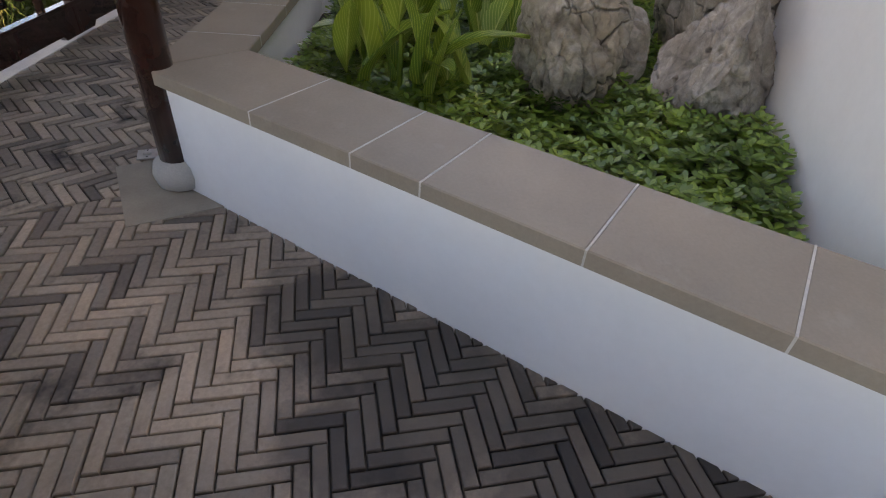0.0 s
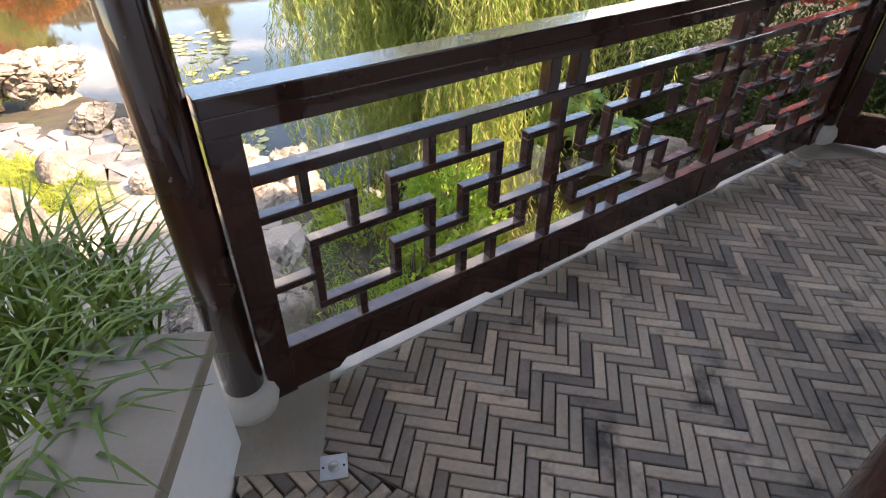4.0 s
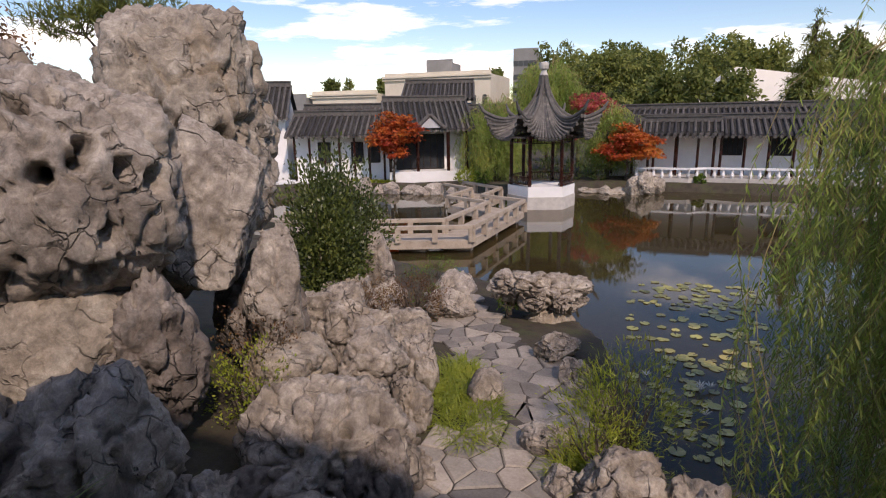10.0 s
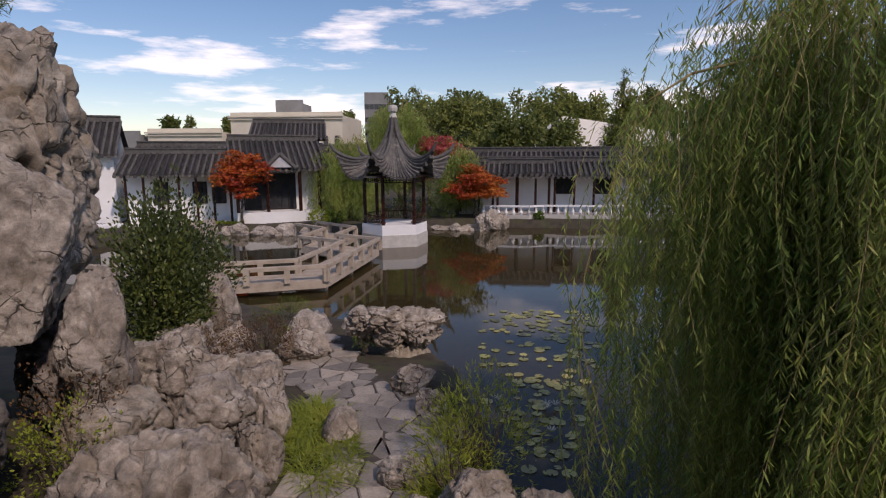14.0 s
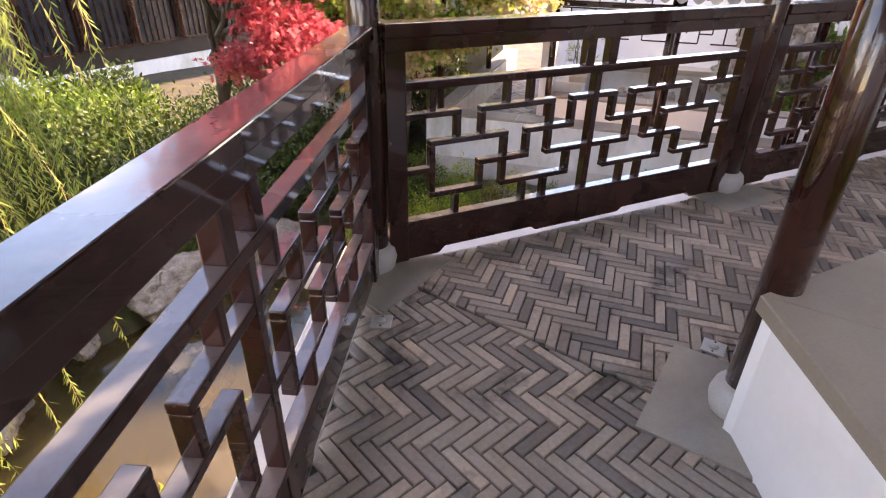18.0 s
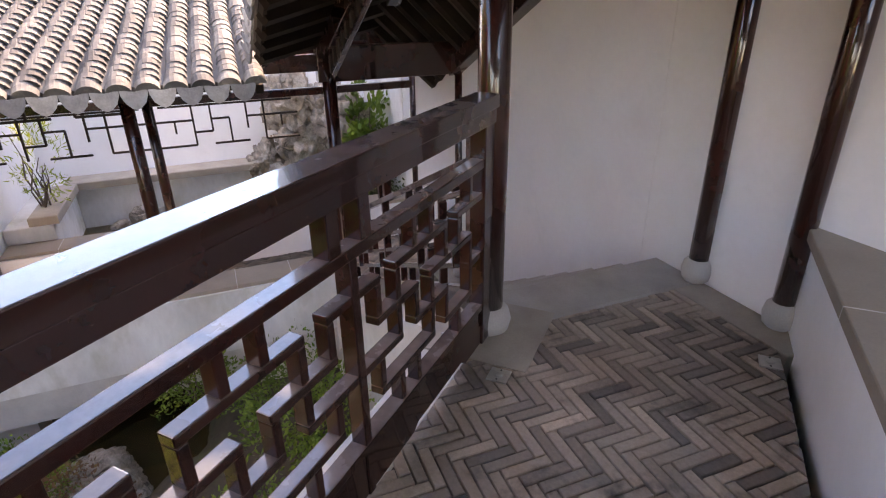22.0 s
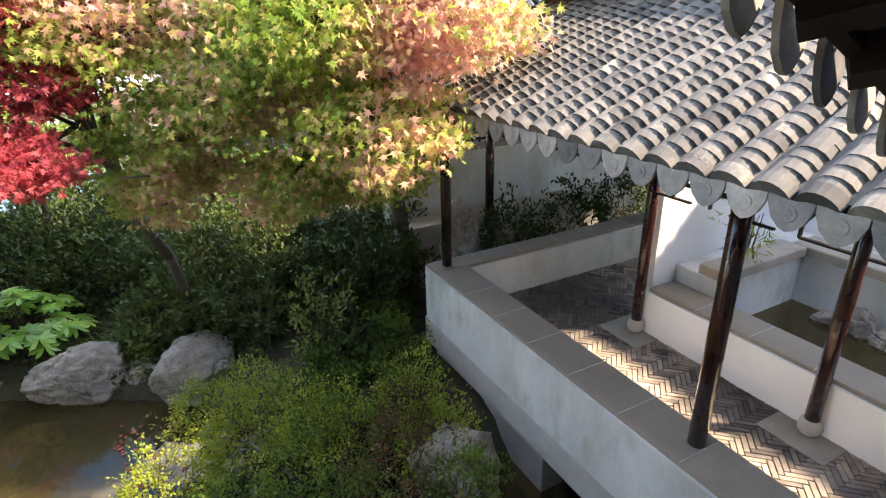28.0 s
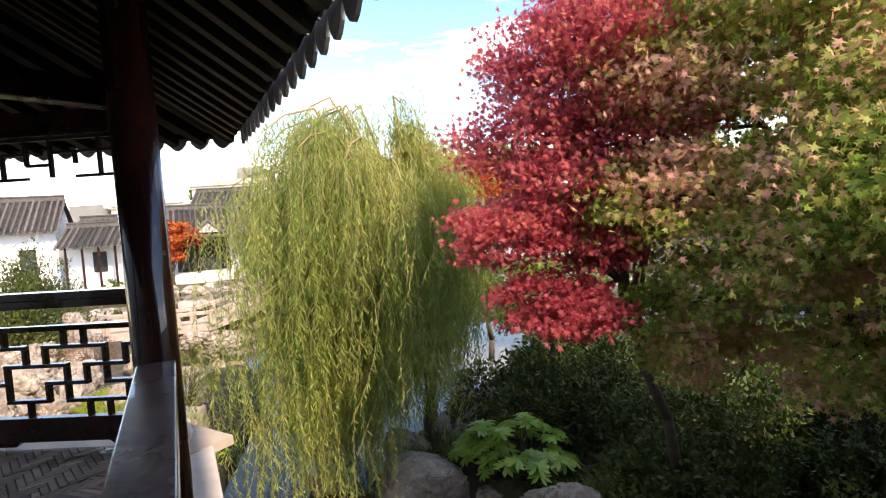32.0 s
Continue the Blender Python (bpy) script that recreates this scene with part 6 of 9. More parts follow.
# ---- pavilion on the pond ----
def pavilion(at, base_r=1.72, rot=0.0):
    x, y = at
    th = thing("pavilion", "hexagonal open pavilion with upswept grey tiled roof on a white plinth", "pavilion", (x, y, WATER_Z), rz=rot)

    def hexa(r):
        return [(r * math.cos(math.pi / 3 * k), r * math.sin(math.pi / 3 * k)) for k in range(6)]
    bm = bmesh.new()
    prism(bm, hexa(base_r * 1.02), -0.7, 0.56)
    part("stone_plinth", bm, GRANITE, th, "pale stone plinth in the water")
    bm = bmesh.new()
    prism(bm, hexa(base_r), 0.562, 1.02)
    part("white_base", bm, PLASTER, th, "white plastered base")
    zc, zr = 1.02, 3.3
    for px, py in hexa(base_r * 0.90):
        bm = bmesh.new()
        rod(bm, (px, py, zc), (px, py, zr), 0.085, seg=12)
        part("column", bm, LACQUER, th)
    h = hexa(base_r * 0.90)
    for k in range(6):
        a, b = Vector((*h[k], 0)), Vector((*h[(k + 1) % 6], 0))
        if k != 4:
            for z, w, hh in ((zc + 0.10, 0.30, 0.05), (zc + 0.42, 0.05, 0.05)):
                bm = bmesh.new()
                o = (a + b).normalized() * (0.08 if z > zc + 0.2 else 0.0)
                beam(bm, a + o + Vector((0, 0, z)), b + o + Vector((0, 0, z)), w, hh)
                part("bench_rail", bm, LACQUER, th)
            for j in range(1, 12):
                p = a.lerp(b, j / 12)
                o = p.normalized()
                bm = bmesh.new()
                beam(bm, p + o * 0.05 + Vector((0, 0, zc + 0.12)), p + o * 0.16 + Vector((0, 0, zc + 0.44)), 0.02, 0.03, (a - b))
                part("backrest_slat", bm, LACQUER, th)
        bm = bmesh.new()
        beam(bm, a + Vector((0, 0, zr - 0.08)), b + Vector((0, 0, zr - 0.08)), 0.10, 0.18)
        beam(bm, a + Vector((0, 0, zr - 0.36)), b + Vector((0, 0, zr - 0.36)), 0.04, 0.04)
        part("lintel", bm, LACQUER, th)
        for j in range(1, 9):
            p = a.lerp(b, j / 9)
            bm = bmesh.new()
            beam(bm, p + Vector((0, 0, zr - 0.34)), p + Vector((0, 0, zr - 0.16)), 0.03, 0.03, (1, 0, 0))
            part("fret_bar", bm, LACQUER, th)
    # roof: six concave sails with upturned corners
    ez, top, er = 3.15, 5.85, 2.72
    nu, nv = 12, 14

    def sail(k, u, v):
        """u across a side from -1 to 1, v from eave 0 to top 1."""
        a0 = math.pi / 3 * k + math.pi / 6
        r = er * (1 - v) ** 1.45 + 0.10 * v
        half = math.tan(math.pi / 6) * u
        bow = 1 - 0.10 * (1 - abs(u) ** 2.2) * (1 - v)
        rr = r * math.cos(math.pi / 6) * bow
        px = rr * math.cos(a0) - rr * half * math.sin(a0)
        py = rr * math.sin(a0) + rr * half * math.cos(a0)
        z = ez + (top - ez) * (0.42 * v + 0.58 * v ** 2.6) + 1.15 * (abs(u) ** 3.0) * (1 - v) ** 3.2
        return Vector((px, py, z))
    for k in range(6):
        bm = bmesh.new()
        g = [[bm.verts.new(sail(k, -1 + 2 * i / nu, j / nv)) for i in range(nu + 1)] for j in range(nv + 1)]
        for j in range(nv):
            for i in range(nu):
                bm.faces.new((g[j][i], g[j][i + 1], g[j + 1][i + 1], g[j + 1][i]))
        bmesh.ops.solidify(bm, geom=bm.faces[:], thickness=0.08)
        bmesh.ops.recalc_face_normals(bm, faces=bm.faces)
        part("roof_slope", bm, TILE, th)
        # tile ribs
        for i in range(17):
            bm = bmesh.new()
            u0 = -0.94 + 1.88 * i / 16
            pts = [sail(k, u0 * 1.0, j / 10 * (1 - abs(u0) * 0.02)) for j in range(9 if abs(u0) < 0.6 else 8)]
            for p, q in zip(pts, pts[1:]):
                rod(bm, p + Vector((0, 0, 0.02)), q + Vector((0, 0, 0.02)), 0.055, 0.055, 6)
            part("tile_rib", bm, TILE, th)
            bm = bmesh.new()
            rod(bm, pts[0] + Vector((0, 0, -0.04)), pts[0] + Vector((0, 0, -0.05)) + (pts[0] - pts[1]).normalized() * 0.03, 0.07, seg=8)
            part("drip_tile", bm, TILE, th)
        # hip ridge
        bm = bmesh.new()
        pts = [sail(k, 1.0, j / 12) + Vector((0, 0, 0.07)) for j in range(13)]
        tip = pts[0] + (pts[0] - pts[1]).normalized() * 0.25 + Vector((0, 0, 0.22))
        for p, q in zip([tip] + pts, pts):
            rod(bm, p, q, 0.085 if p is not tip else 0.04, 0.085, 7)
        bmesh.ops.remove_doubles(bm, verts=bm.verts, dist=0.03)
        part("hip_ridge", bm, TILE_UNDER, th, "pale grey upswept hip ridge")
    bm = bmesh.new()
    lathe(bm, [(0.13, 5.8), (0.20, 5.9), (0.14, 6.0), (0.10, 6.1), (0.20, 6.16), (0.22, 6.3), (0.20, 6.42), (0.08, 6.46)], 10)
    part("finial", bm, GRANITE, th, "pale stone finial")
    # dark soffit
    bm = bmesh.new()
    prism(bm, hexa(2.0), 3.24, 3.30)
    part("soffit", bm, WOOD_OLD, th)
    return th


pavilion((-3.80, 26.6), 1.56, 18.0)


# ---- zigzag bridge ----
def bridge():
    th = tagged(new("zigzag_bridge"), "low zigzag stone bridge with square stone rails", "bridge")
    nodes = [(-11.5, 16.6), (-7.4, 15.9), (-4.75, 16.9), (-4.35, 21.8), (-6.4, 22.9), (-6.2, 25.6), (-8.4, 27.4)]
    w = 0.62
    z = WATER_Z + 0.42

    def offset(pts, o):
        out = []
        for k in range(len(pts)):
            p = Vector(pts[k])
            d1 = (p - Vector(pts[k - 1])).normalized() if k else (Vector(pts[1]) - p).normalized()
            d2 = (Vector(pts[k + 1]) - p).normalized() if k < len(pts) - 1 else d1
            n1, n2 = Vector((-d1.y, d1.x)), Vector((-d2.y, d2.x))
            m = (n1 + n2)
            out.append(p + m * (o / max(m.dot(n1), 0.4)))
        return out
    left, right = offset(nodes, w), offset(nodes, -w)
    for k in range(len(nodes) - 1):
        bm = bmesh.new()
        q = [tuple(right[k]), tuple(right[k + 1]), tuple(left[k + 1]), tuple(left[k])]
        prism(bm, q, z - 0.24, z)
        part("deck_slab", bm, BRIDGE, th)
        for side in (left, right):
            a, b = side[k], side[k + 1]
            ln = (b - a).length
            d = (b - a).normalized()
            bm = bmesh.new()
            beam(bm, (*a, z + 0.43), (*b, z + 0.43), 0.17, 0.12, bevel=0.01)
            part("rail", bm, BRIDGE, th)
            n = max(2, round(ln / 1.25))
            for j in range(n + 1):
                p = a.lerp(b, j / n)
                bm = bmesh.new()
                beam(bm, (*p, z - 0.02), (*p, z + 0.372), 0.17, 0.17, (d.x, d.y, 0))
                part("post", bm, BRIDGE, th)
        m = (Vector(nodes[k]) + Vector(nodes[k + 1])) / 2
        for p in (Vector(nodes[k]), m):
            bm = bmesh.new()
            beam(bm, (p.x, p.y, WATER_Z - 0.8), (p.x, p.y, z - 0.242), 0.3, 0.9, (1, 0, 0))
            part("pier", bm, BRIDGE, th)
    return th


bridge()


# ---- far halls and galleries ----
def tiled_roof(parent, a, b, depth, z0, rise, over=0.5, row=0.32, lip=True):
    """A gabled roof over the line a-b (front wall), depth behind it: two slopes with round tile ribs and a ridge."""
    a, b = Vector(a), Vector(b)
    d = (b - a).normalized()
    n = Vector((-d.y, d.x))
    if n.y < 0:
        n = -n
    f0, f1 = a - n * over - d * 0.2, b - n * over + d * 0.2
    m0, m1 = a + n * depth / 2 - d * 0.2, b + n * depth / 2 + d * 0.2
    k0, k1 = a + n * (depth + over) - d * 0.2, b + n * (depth + over) + d * 0.2
    for p0, p1 in ((f0, f1), (k0, k1)):
        bm = bmesh.new()
        v = [bm.verts.new((*q, z)) for q, z in ((p0, z0), (p1, z0), (m1, z0 + rise), (m0, z0 + rise))]
        bm.faces.new(v)
        bmesh.ops.solidify(bm, geom=bm.faces[:], thickness=0.10)
        bmesh.ops.recalc_face_normals(bm, faces=bm.faces)
        part("roof_slope", bm, FAR_TILE, parent)
    ln = (f1 - f0).length
    cnt = int(ln / row)
    bm = bmesh.new()
    for k in range(cnt + 1):
        p, q = f0.lerp(f1, k / cnt), m0.lerp(m1, k / cnt)
        rod(bm, (*p, z0 + 0.06), (*q, z0 + rise + 0.06), 0.075, seg=6)
        if lip:
            rod(bm, (*p, z0 - 0.02), (*(p - n * 0.04), z0 - 0.02), 0.10, seg=6)
    part("tile_ribs", bm, FAR_TILE, parent)
    bm = bmesh.new()
    beam(bm, (*m0, z0 + rise + 0.15), (*m1, z0 + rise + 0.15), 0.18, 0.30)
    beam(bm, (*m0, z0 + rise + 0.34), (*m1, z0 + rise + 0.34), 0.30, 0.08)
    part("ridge", bm, TILE_UNDER, parent)


def box_house(name, a, b, depth, z0, z1, label, mat=None, category="building"):
    th = tagged(new(name), label, category)
    a, b = Vector(a), Vector(b)
    d = (b - a).normalized()
    n = Vector((-d.y, d.x))
    if n.y < 0:
        n = -n
    bm = bmesh.new()
    q = [tuple(a), tuple(b), tuple(b + n * depth), tuple(a + n * depth)]
    if area(q) < 0:
        q.reverse()
    prism(bm, q, z0, z1)
    part("wall", bm, mat or PLASTER, th)
    return th, a, b, d, n


def at_face(a, d, n, s, out, z):
    p = a + d * s - n * out
    return (p.x, p.y, z)


def opening(parent, a, d, n, s0, s1, z0, z1, mat=DARKGLASS, frame=WOOD_OLD, bars=0, name="window"):
    bm = bmesh.new()
    beam(bm, at_face(a, d, n, s0, 0.012, (z0 + z1) / 2), at_face(a, d, n, s1, 0.012, (z0 + z1) / 2), 0.02, z1 - z0)
    w = part(name, bm, mat, parent)
    bm = bmesh.new()
    for z in (z0, z1):
        beam(bm, at_face(a, d, n, s0, 0.03, z), at_face(a, d, n, s1, 0.03, z), 0.06, 0.06)
    for s in [s0 + (s1 - s0) * j / (bars + 1) for j in range(bars + 2)]:
        beam(bm, at_face(a, d, n, s, 0.03, z0), at_face(a, d, n, s, 0.03, z1), 0.06, 0.05, (d.x, d.y, 0))
    part("window_frame", bm, frame, w)


def post(parent, a, d, n, s, out, z0, z1, r=0.10):
    bm = bmesh.new()
    rod(bm, at_face(a, d, n, s, out, z0), at_face(a, d, n, s, out, z1), r, seg=10)
    part("column", bm, LACQUER, parent)


# hall with an open porch across the water
F0 = WATER_Z + 1.05
th, a, b, d, n = box_house("water_hall", (-13.9, 31.4), (-9.6, 33.6), 4.0, WATER_Z - 0.3, F0 + 2.4, "white hall with a dark latticed porch on the far shore", category="hall")
bm = bmesh.new()
q = [tuple(a - n * 1.5), tuple(b - n * 1.5), tuple(b + n * 0.0), tuple(a + n * 0.0)]
if area(q) < 0:
    q.reverse()
prism(bm, q, WATER_Z - 0.3, F0)
part("terrace_base", bm, PLASTER, th, "white terrace wall")
opening(th, a, d, n, 0.5, 3.4, F0 + 0.05, F0 + 2.1, bars=6, name="lattice_door")
for s in (0.1, 1.7, 3.5, 4.6):
    post(th, a, d, n, s, 1.3, F0, F0 + 2.3)
tiled_roof(th, a - n * 1.1, b - n * 1.1, 5.6, F0 + 2.35, 1.7)
bm = bmesh.new()
# a white gable over the porch
p0, p1, p2 = at_face(a, d, n, 1.6, 1.75, F0 + 2.5), at_face(a, d, n, 3.2, 1.75, F0 + 2.5), at_face(a, d, n, 2.4, 1.75, F0 + 3.25)
f = bm.faces.new([bm.verts.new(p) for p in (p0, p1, p2)])
bmesh.ops.solidify(bm, geom=bm.faces[:], thickness=0.12)
part("gable", bm, PLASTER, th)
bm = bmesh.new()
for p, q in ((p0, p2), (p1, p2)):
    rod(bm, Vector(p) + (Vector(p) - Vector(q)) * 0.25 + Vector((0, 0, 0.25)), p, 0.09, 0.12, 7)
    rod(bm, p, q, 0.12, seg=7)
part("gable_ridge", bm, TILE_UNDER, th)
# gallery to the left of it
th, a, b, d, n = box_house("shore_gallery", (-19.2, 29.6), (-13.9, 31.4), 3.0, WATER_Z - 0.2, F0 + 2.2, "long white gallery with dark posts and a grey tiled roof", category="gallery")
for k in range(7):
    post(th, a, d, n, 0.2 + k * 0.88, 0.9, F0 - 0.5, F0 + 2.1, 0.07)
for k in (1, 3, 4):
    opening(th, a, d, n, 0.4 + k * 1.0, 1.1 + k * 1.0, F0 + 0.5, F0 + 1.7, bars=1)
tiled_roof(th, a - n * 0.7, b - n * 0.7, 3.6, F0 + 2.1, 1.15)
tiled_roof(th, a + n * 2.4, b + n * 2.4, 2.4, F0 + 3.1, 0.6)
bm = bmesh.new()
q = [tuple(a - n * 1.4 - d * 2), tuple(b - n * 1.4), tuple(b), tuple(a - d * 2)]
if area(q) < 0:
    q.reverse()
prism(bm, q, WATER_Z - 0.3, F0 - 0.5)
part("terrace_base", bm, PLASTER, th)
# gabled house at the left end
th, a, b, d, n = box_house("gabled_house", (-25.5, 27.5), (-20.2, 30.2), 5.0, WATER_Z - 0.2, F0 + 3.2, "white house with a stepped tiled gable", category="house")
tiled_roof(th, a, b, 5.0, F0 + 3.15, 2.0, 0.6)
bm = bmesh.new()
g0, g1 = Vector(b), Vector(b + n * 5.0)
vs = [bm.verts.new((*p, z)) for p, z in ((g0, F0 + 3.0), (g1, F0 + 3.0), (g0.lerp(g1, 0.5), F0 + 5.05))]
bm.faces.new(vs)
bmesh.ops.solidify(bm, geom=bm.faces[:], thickness=0.1)
part("gable", bm, PLASTER, th)
opening(th, a, d, n, 4.0, 4.8, F0, F0 + 2.1, name="door")
# right hand gallery beyond the pavilion, with a terrace and balusters
th, a, b, d, n = box_house("terrace_gallery", (-2.0, 36.6), (16.0, 35.4), 2.6, WATER_Z - 0.2, F0 + 2.2, "long white gallery behind a white baluster terrace", category="gallery")
tiled_roof(th, a - n * 1.5, b - n * 1.5, 4.0, F0 + 1.85, 0.85)
tiled_roof(th, a + n * 2.2, b + n * 2.2, 2.2, F0 + 2.85, 0.5)
bm = bmesh.new()
q = [tuple(a + n * 2.6), tuple(b + n * 2.6), tuple(b + n * 4.0), tuple(a + n * 4.0)]
if area(q) < 0:
    q.reverse()
prism(bm, q, F0 + 2.0, F0 + 2.85)
part("upper_wall", bm, PLASTER_DULL, th)
for k in range(15):
    post(th, a, d, n, 1.0 + k * 1.15, 1.5, F0 - 0.3, F0 + 2.0, 0.075)
for s in (6.9, 9.3, 13.0):
    opening(th, a, d, n, s, s + 1.0, F0 + 0.75, F0 + 1.75, bars=3)
bm = bmesh.new()
q = [(0.3, 33.6), (3.0, 33.3), (3.9, 33.9), (16.0, 33.2), (16.0, 36.0), (0.3, 36.9)]
if area(q) < 0:
    q.reverse()
prism(bm, q, WATER_Z - 0.3, F0 - 0.35)
part("terrace_base", bm, GRANITE, th)
edge = [(0.35, 33.65), (3.0, 33.35), (3.9, 33.95), (16.0, 33.25)]
for p, q in zip(edge, edge[1:]):
    p, q = Vector(p), Vector(q)
    bm = bmesh.new()
    beam(bm, (*p, F0 + 0.15), (*q, F0 + 0.15), 0.22, 0.10)
    part("balustrade_rail", bm, PLASTER, th)
    m = int((q - p).length / 0.42)
    for j in range(m + 1):
        c = p.lerp(q, j / max(m, 1))
        bm = bmesh.new()
        lathe(bm, [(0.07, 0), (0.11, 0.12), (0.06, 0.3), (0.09, 0.45)], 8, pose(c.x, c.y, F0 - 0.35))
        part("baluster", bm, PLASTER, th)
# small porch roof in front of it
tiled_roof(th, (0.8, 35.0), (4.4, 34.8), 1.2, F0 + 2.0, 0.6, 0.5)
for x in (0.9, 2.4, 4.3):
    bm = bmesh.new()
    rod(bm, (x, 34.75, F0 - 0.35), (x, 34.75, F0 + 2.0), 0.08, seg=10)
    part("column", bm, LACQUER, th)
# blue-bracketed gate tower behind the hall
th, a, b, d, n = box_house("gate_tower", (-17.4, 42.5), (-12.4, 44.0), 4.0, WATER_Z, F0 + 4.2, "gate tower with blue brackets under a grey roof", BLUEPAINT, "tower")
tiled_roof(th, a - n * 0.5, b - n * 0.5, 5.0, F0 + 4.5, 1.3, 0.8)
for k in range(9):
    bm = bmesh.new()
    beam(bm, at_face(a, d, n, 0.3 + k * 0.56, 0.25, F0 + 3.8), at_face(a, d, n, 0.3 + k * 0.56, 0.5, F0 + 4.3), 0.25, 0.25, (d.x, d.y, 0))
    part("bracket", bm, BLUEPAINT, th)
tiled_roof(th, a - n * 2.2 - d * 1.5, b - n * 2.2 + d * 3.5, 2.6, F0 + 2.6, 1.1, 0.7)


# ---- town behind ----
def town_house(name, a, b, depth, z0, z1, label, cols, rows, mat, win=(0.9, 1.7), arch=False, cornice=True, parapet=0.6):
    th, a, b, d, n = box_house(name, a, b, depth, z0, z1, label, mat, "building")
    ln = (b - a).length
    step = ln / cols
    hgt = (z1 - z0 - 1.2) / rows
    for r in range(rows):
        for c in range(cols):
            s = step * (c + 0.5)
            zb = z0 + 0.6 + hgt * r + 0.4
            opening(th, a, d, n, s - win[0] / 2, s + win[0] / 2, zb, zb + win[1], frame=mat, bars=0)
            if arch:
                bm = bmesh.new()
                rod(bm, at_face(a, d, n, s, 0.0, zb + win[1]), at_face(a, d, n, s, 0.02, zb + win[1]), win[0] / 2, seg=14)
                part("window_head", bm, DARKGLASS, th)
    if cornice:
        for z, o in ((z1 - 0.1, 0.5), (z1 - 0.5, 0.3), (z0 + 0.6 + hgt, 0.25)):
            bm = bmesh.new()
            beam(bm, at_face(a, d, n, -0.3, o / 2, z), at_face(a, d, n, ln + 0.3, o / 2, z), o, 0.28)
            part("cornice", bm, mat, th)
    bm = bmesh.new()
    beam(bm, at_face(a, d, n, 0, -0.3, z1 + parapet / 2), at_face(a, d, n, ln, -0.3, z1 + parapet / 2), 0.5, parapet)
    part("parapet", bm, mat, th)
    return th


GREYWALL = surface("grey_city_wall", ((0.3, (0.20, 0.20, 0.19)), (0.7, (0.27, 0.27, 0.26))), 0.5, 8, 0.85, 0.05, 0.15)
town_house("cream_building", (-42.5, 92.0), (-23.5, 92.0), 14, -4, 8.6, "large cream arcaded Victorian building", 10, 2, CREAM, (0.9, 2.2), True)
town_house("pink_cream_building", (-56.0, 90.0), (-43.5, 90.5), 12, -4, 6.0, "long cream shop building with square windows", 8, 2, CREAM, (0.8, 1.5))
town_house("grey_building", (-62.0, 88.0), (-56.5, 88.5), 12, -4, 5.6, "plain grey flat-roofed city building", 4, 2, GREYWALL, (0.9, 1.2), cornice=False)
town_house("pale_block", (-84.0, 86.0), (-62.5, 88.0), 12, -4, 4.6, "pale low city building with few windows", 6, 2, CREAM, (0.9, 1.2), cornice=False)
town_house("roof_block", (-38.5, 102.0), (-33.5, 102.2), 6, 0, 11.6, "brown rooftop plant block", 3, 3, GREYWALL, (0.7, 1.0), cornice=False)
town_house("tall_block", (-25.5, 118.0), (-20.5, 118.5), 8, 0, 14.6, "brown office block behind the trees", 5, 5, GREYWALL, (1.0, 1.1), cornice=False)
# dark timber hall across the stream
# base in the duller plaster, its shade under the eave put into the colour
th, a, b, d, n = box_house("garden_hall", (12.9, 10.1), (20.6, 6.0), 5.0, -2.6, -1.62, "dark timber hall with latticed windows on a white base", PLASTER_DULL, "hall")
bm = bmesh.new()
q = [tuple(a + n * 0.06), tuple(b + n * 0.06), tuple(b + n * 4.9), tuple(a + n * 4.9)]
if area(q) < 0:
    q.reverse()
prism(bm, q, -1.618, 2.2)
part("timber_wall", bm, WOOD_OLD, th, "dark timber upper wall")
for k in range(6):
    opening(th, a + n * 0.06, d, n, 0.25 + k * 1.28, 1.25 + k * 1.28, -1.2, 0.8, bars=5, frame=LACQUER)
for k in range(7):
    post(th, a, d, n, 0.1 + k * 1.28, 0.1, -1.15, 2.2, 0.09)
tiled_roof(th, a - n * 1.5, b - n * 1.5, 6.9, 1.5, 2.0, 0.9)
# white shell roofs beyond the gallery
def shell(name, x0, x1, y, zlo, zhi, seed):
    bm = bmesh.new()
    n = 24
    top, bot = [], []
    for k in range(n + 1):
        f = k / n
        z = zlo + (zhi - zlo) * (min(1, f * 6) ** 0.5) * (1 - 0.45 * f)
        top.append((x0 + (x1 - x0) * f, z))
    fr = [bm.verts.new((x, y, z)) for x, z in top]
    bk = [bm.verts.new((x, y + 14, z)) for x, z in top]
    lf = [bm.verts.new((x, y, -4)) for x, z in top]
    for k in range(n):
        bm.faces.new((fr[k], fr[k + 1], bk[k + 1], bk[k]))
        bm.faces.new((lf[k], lf[k + 1], fr[k + 1], fr[k]))
    bmesh.ops.recalc_face_normals(bm, faces=bm.faces)
    return tagged(mesh_ob(name, bm, WHITECANVAS, None, True), "pale curved museum roof behind the garden", "building")


shell("curved_roof", 6.5, 22.0, 66, 1.2, 6.6, 1)
shell("curved_roof", 1.0, 9.0, 70, 0.5, 4.2, 2)
shell("curved_roof", 34.0, 60.0, 66, 2.0, 8.0, 3)


# ---- plants ----
RNG = np.random.default_rng(12)


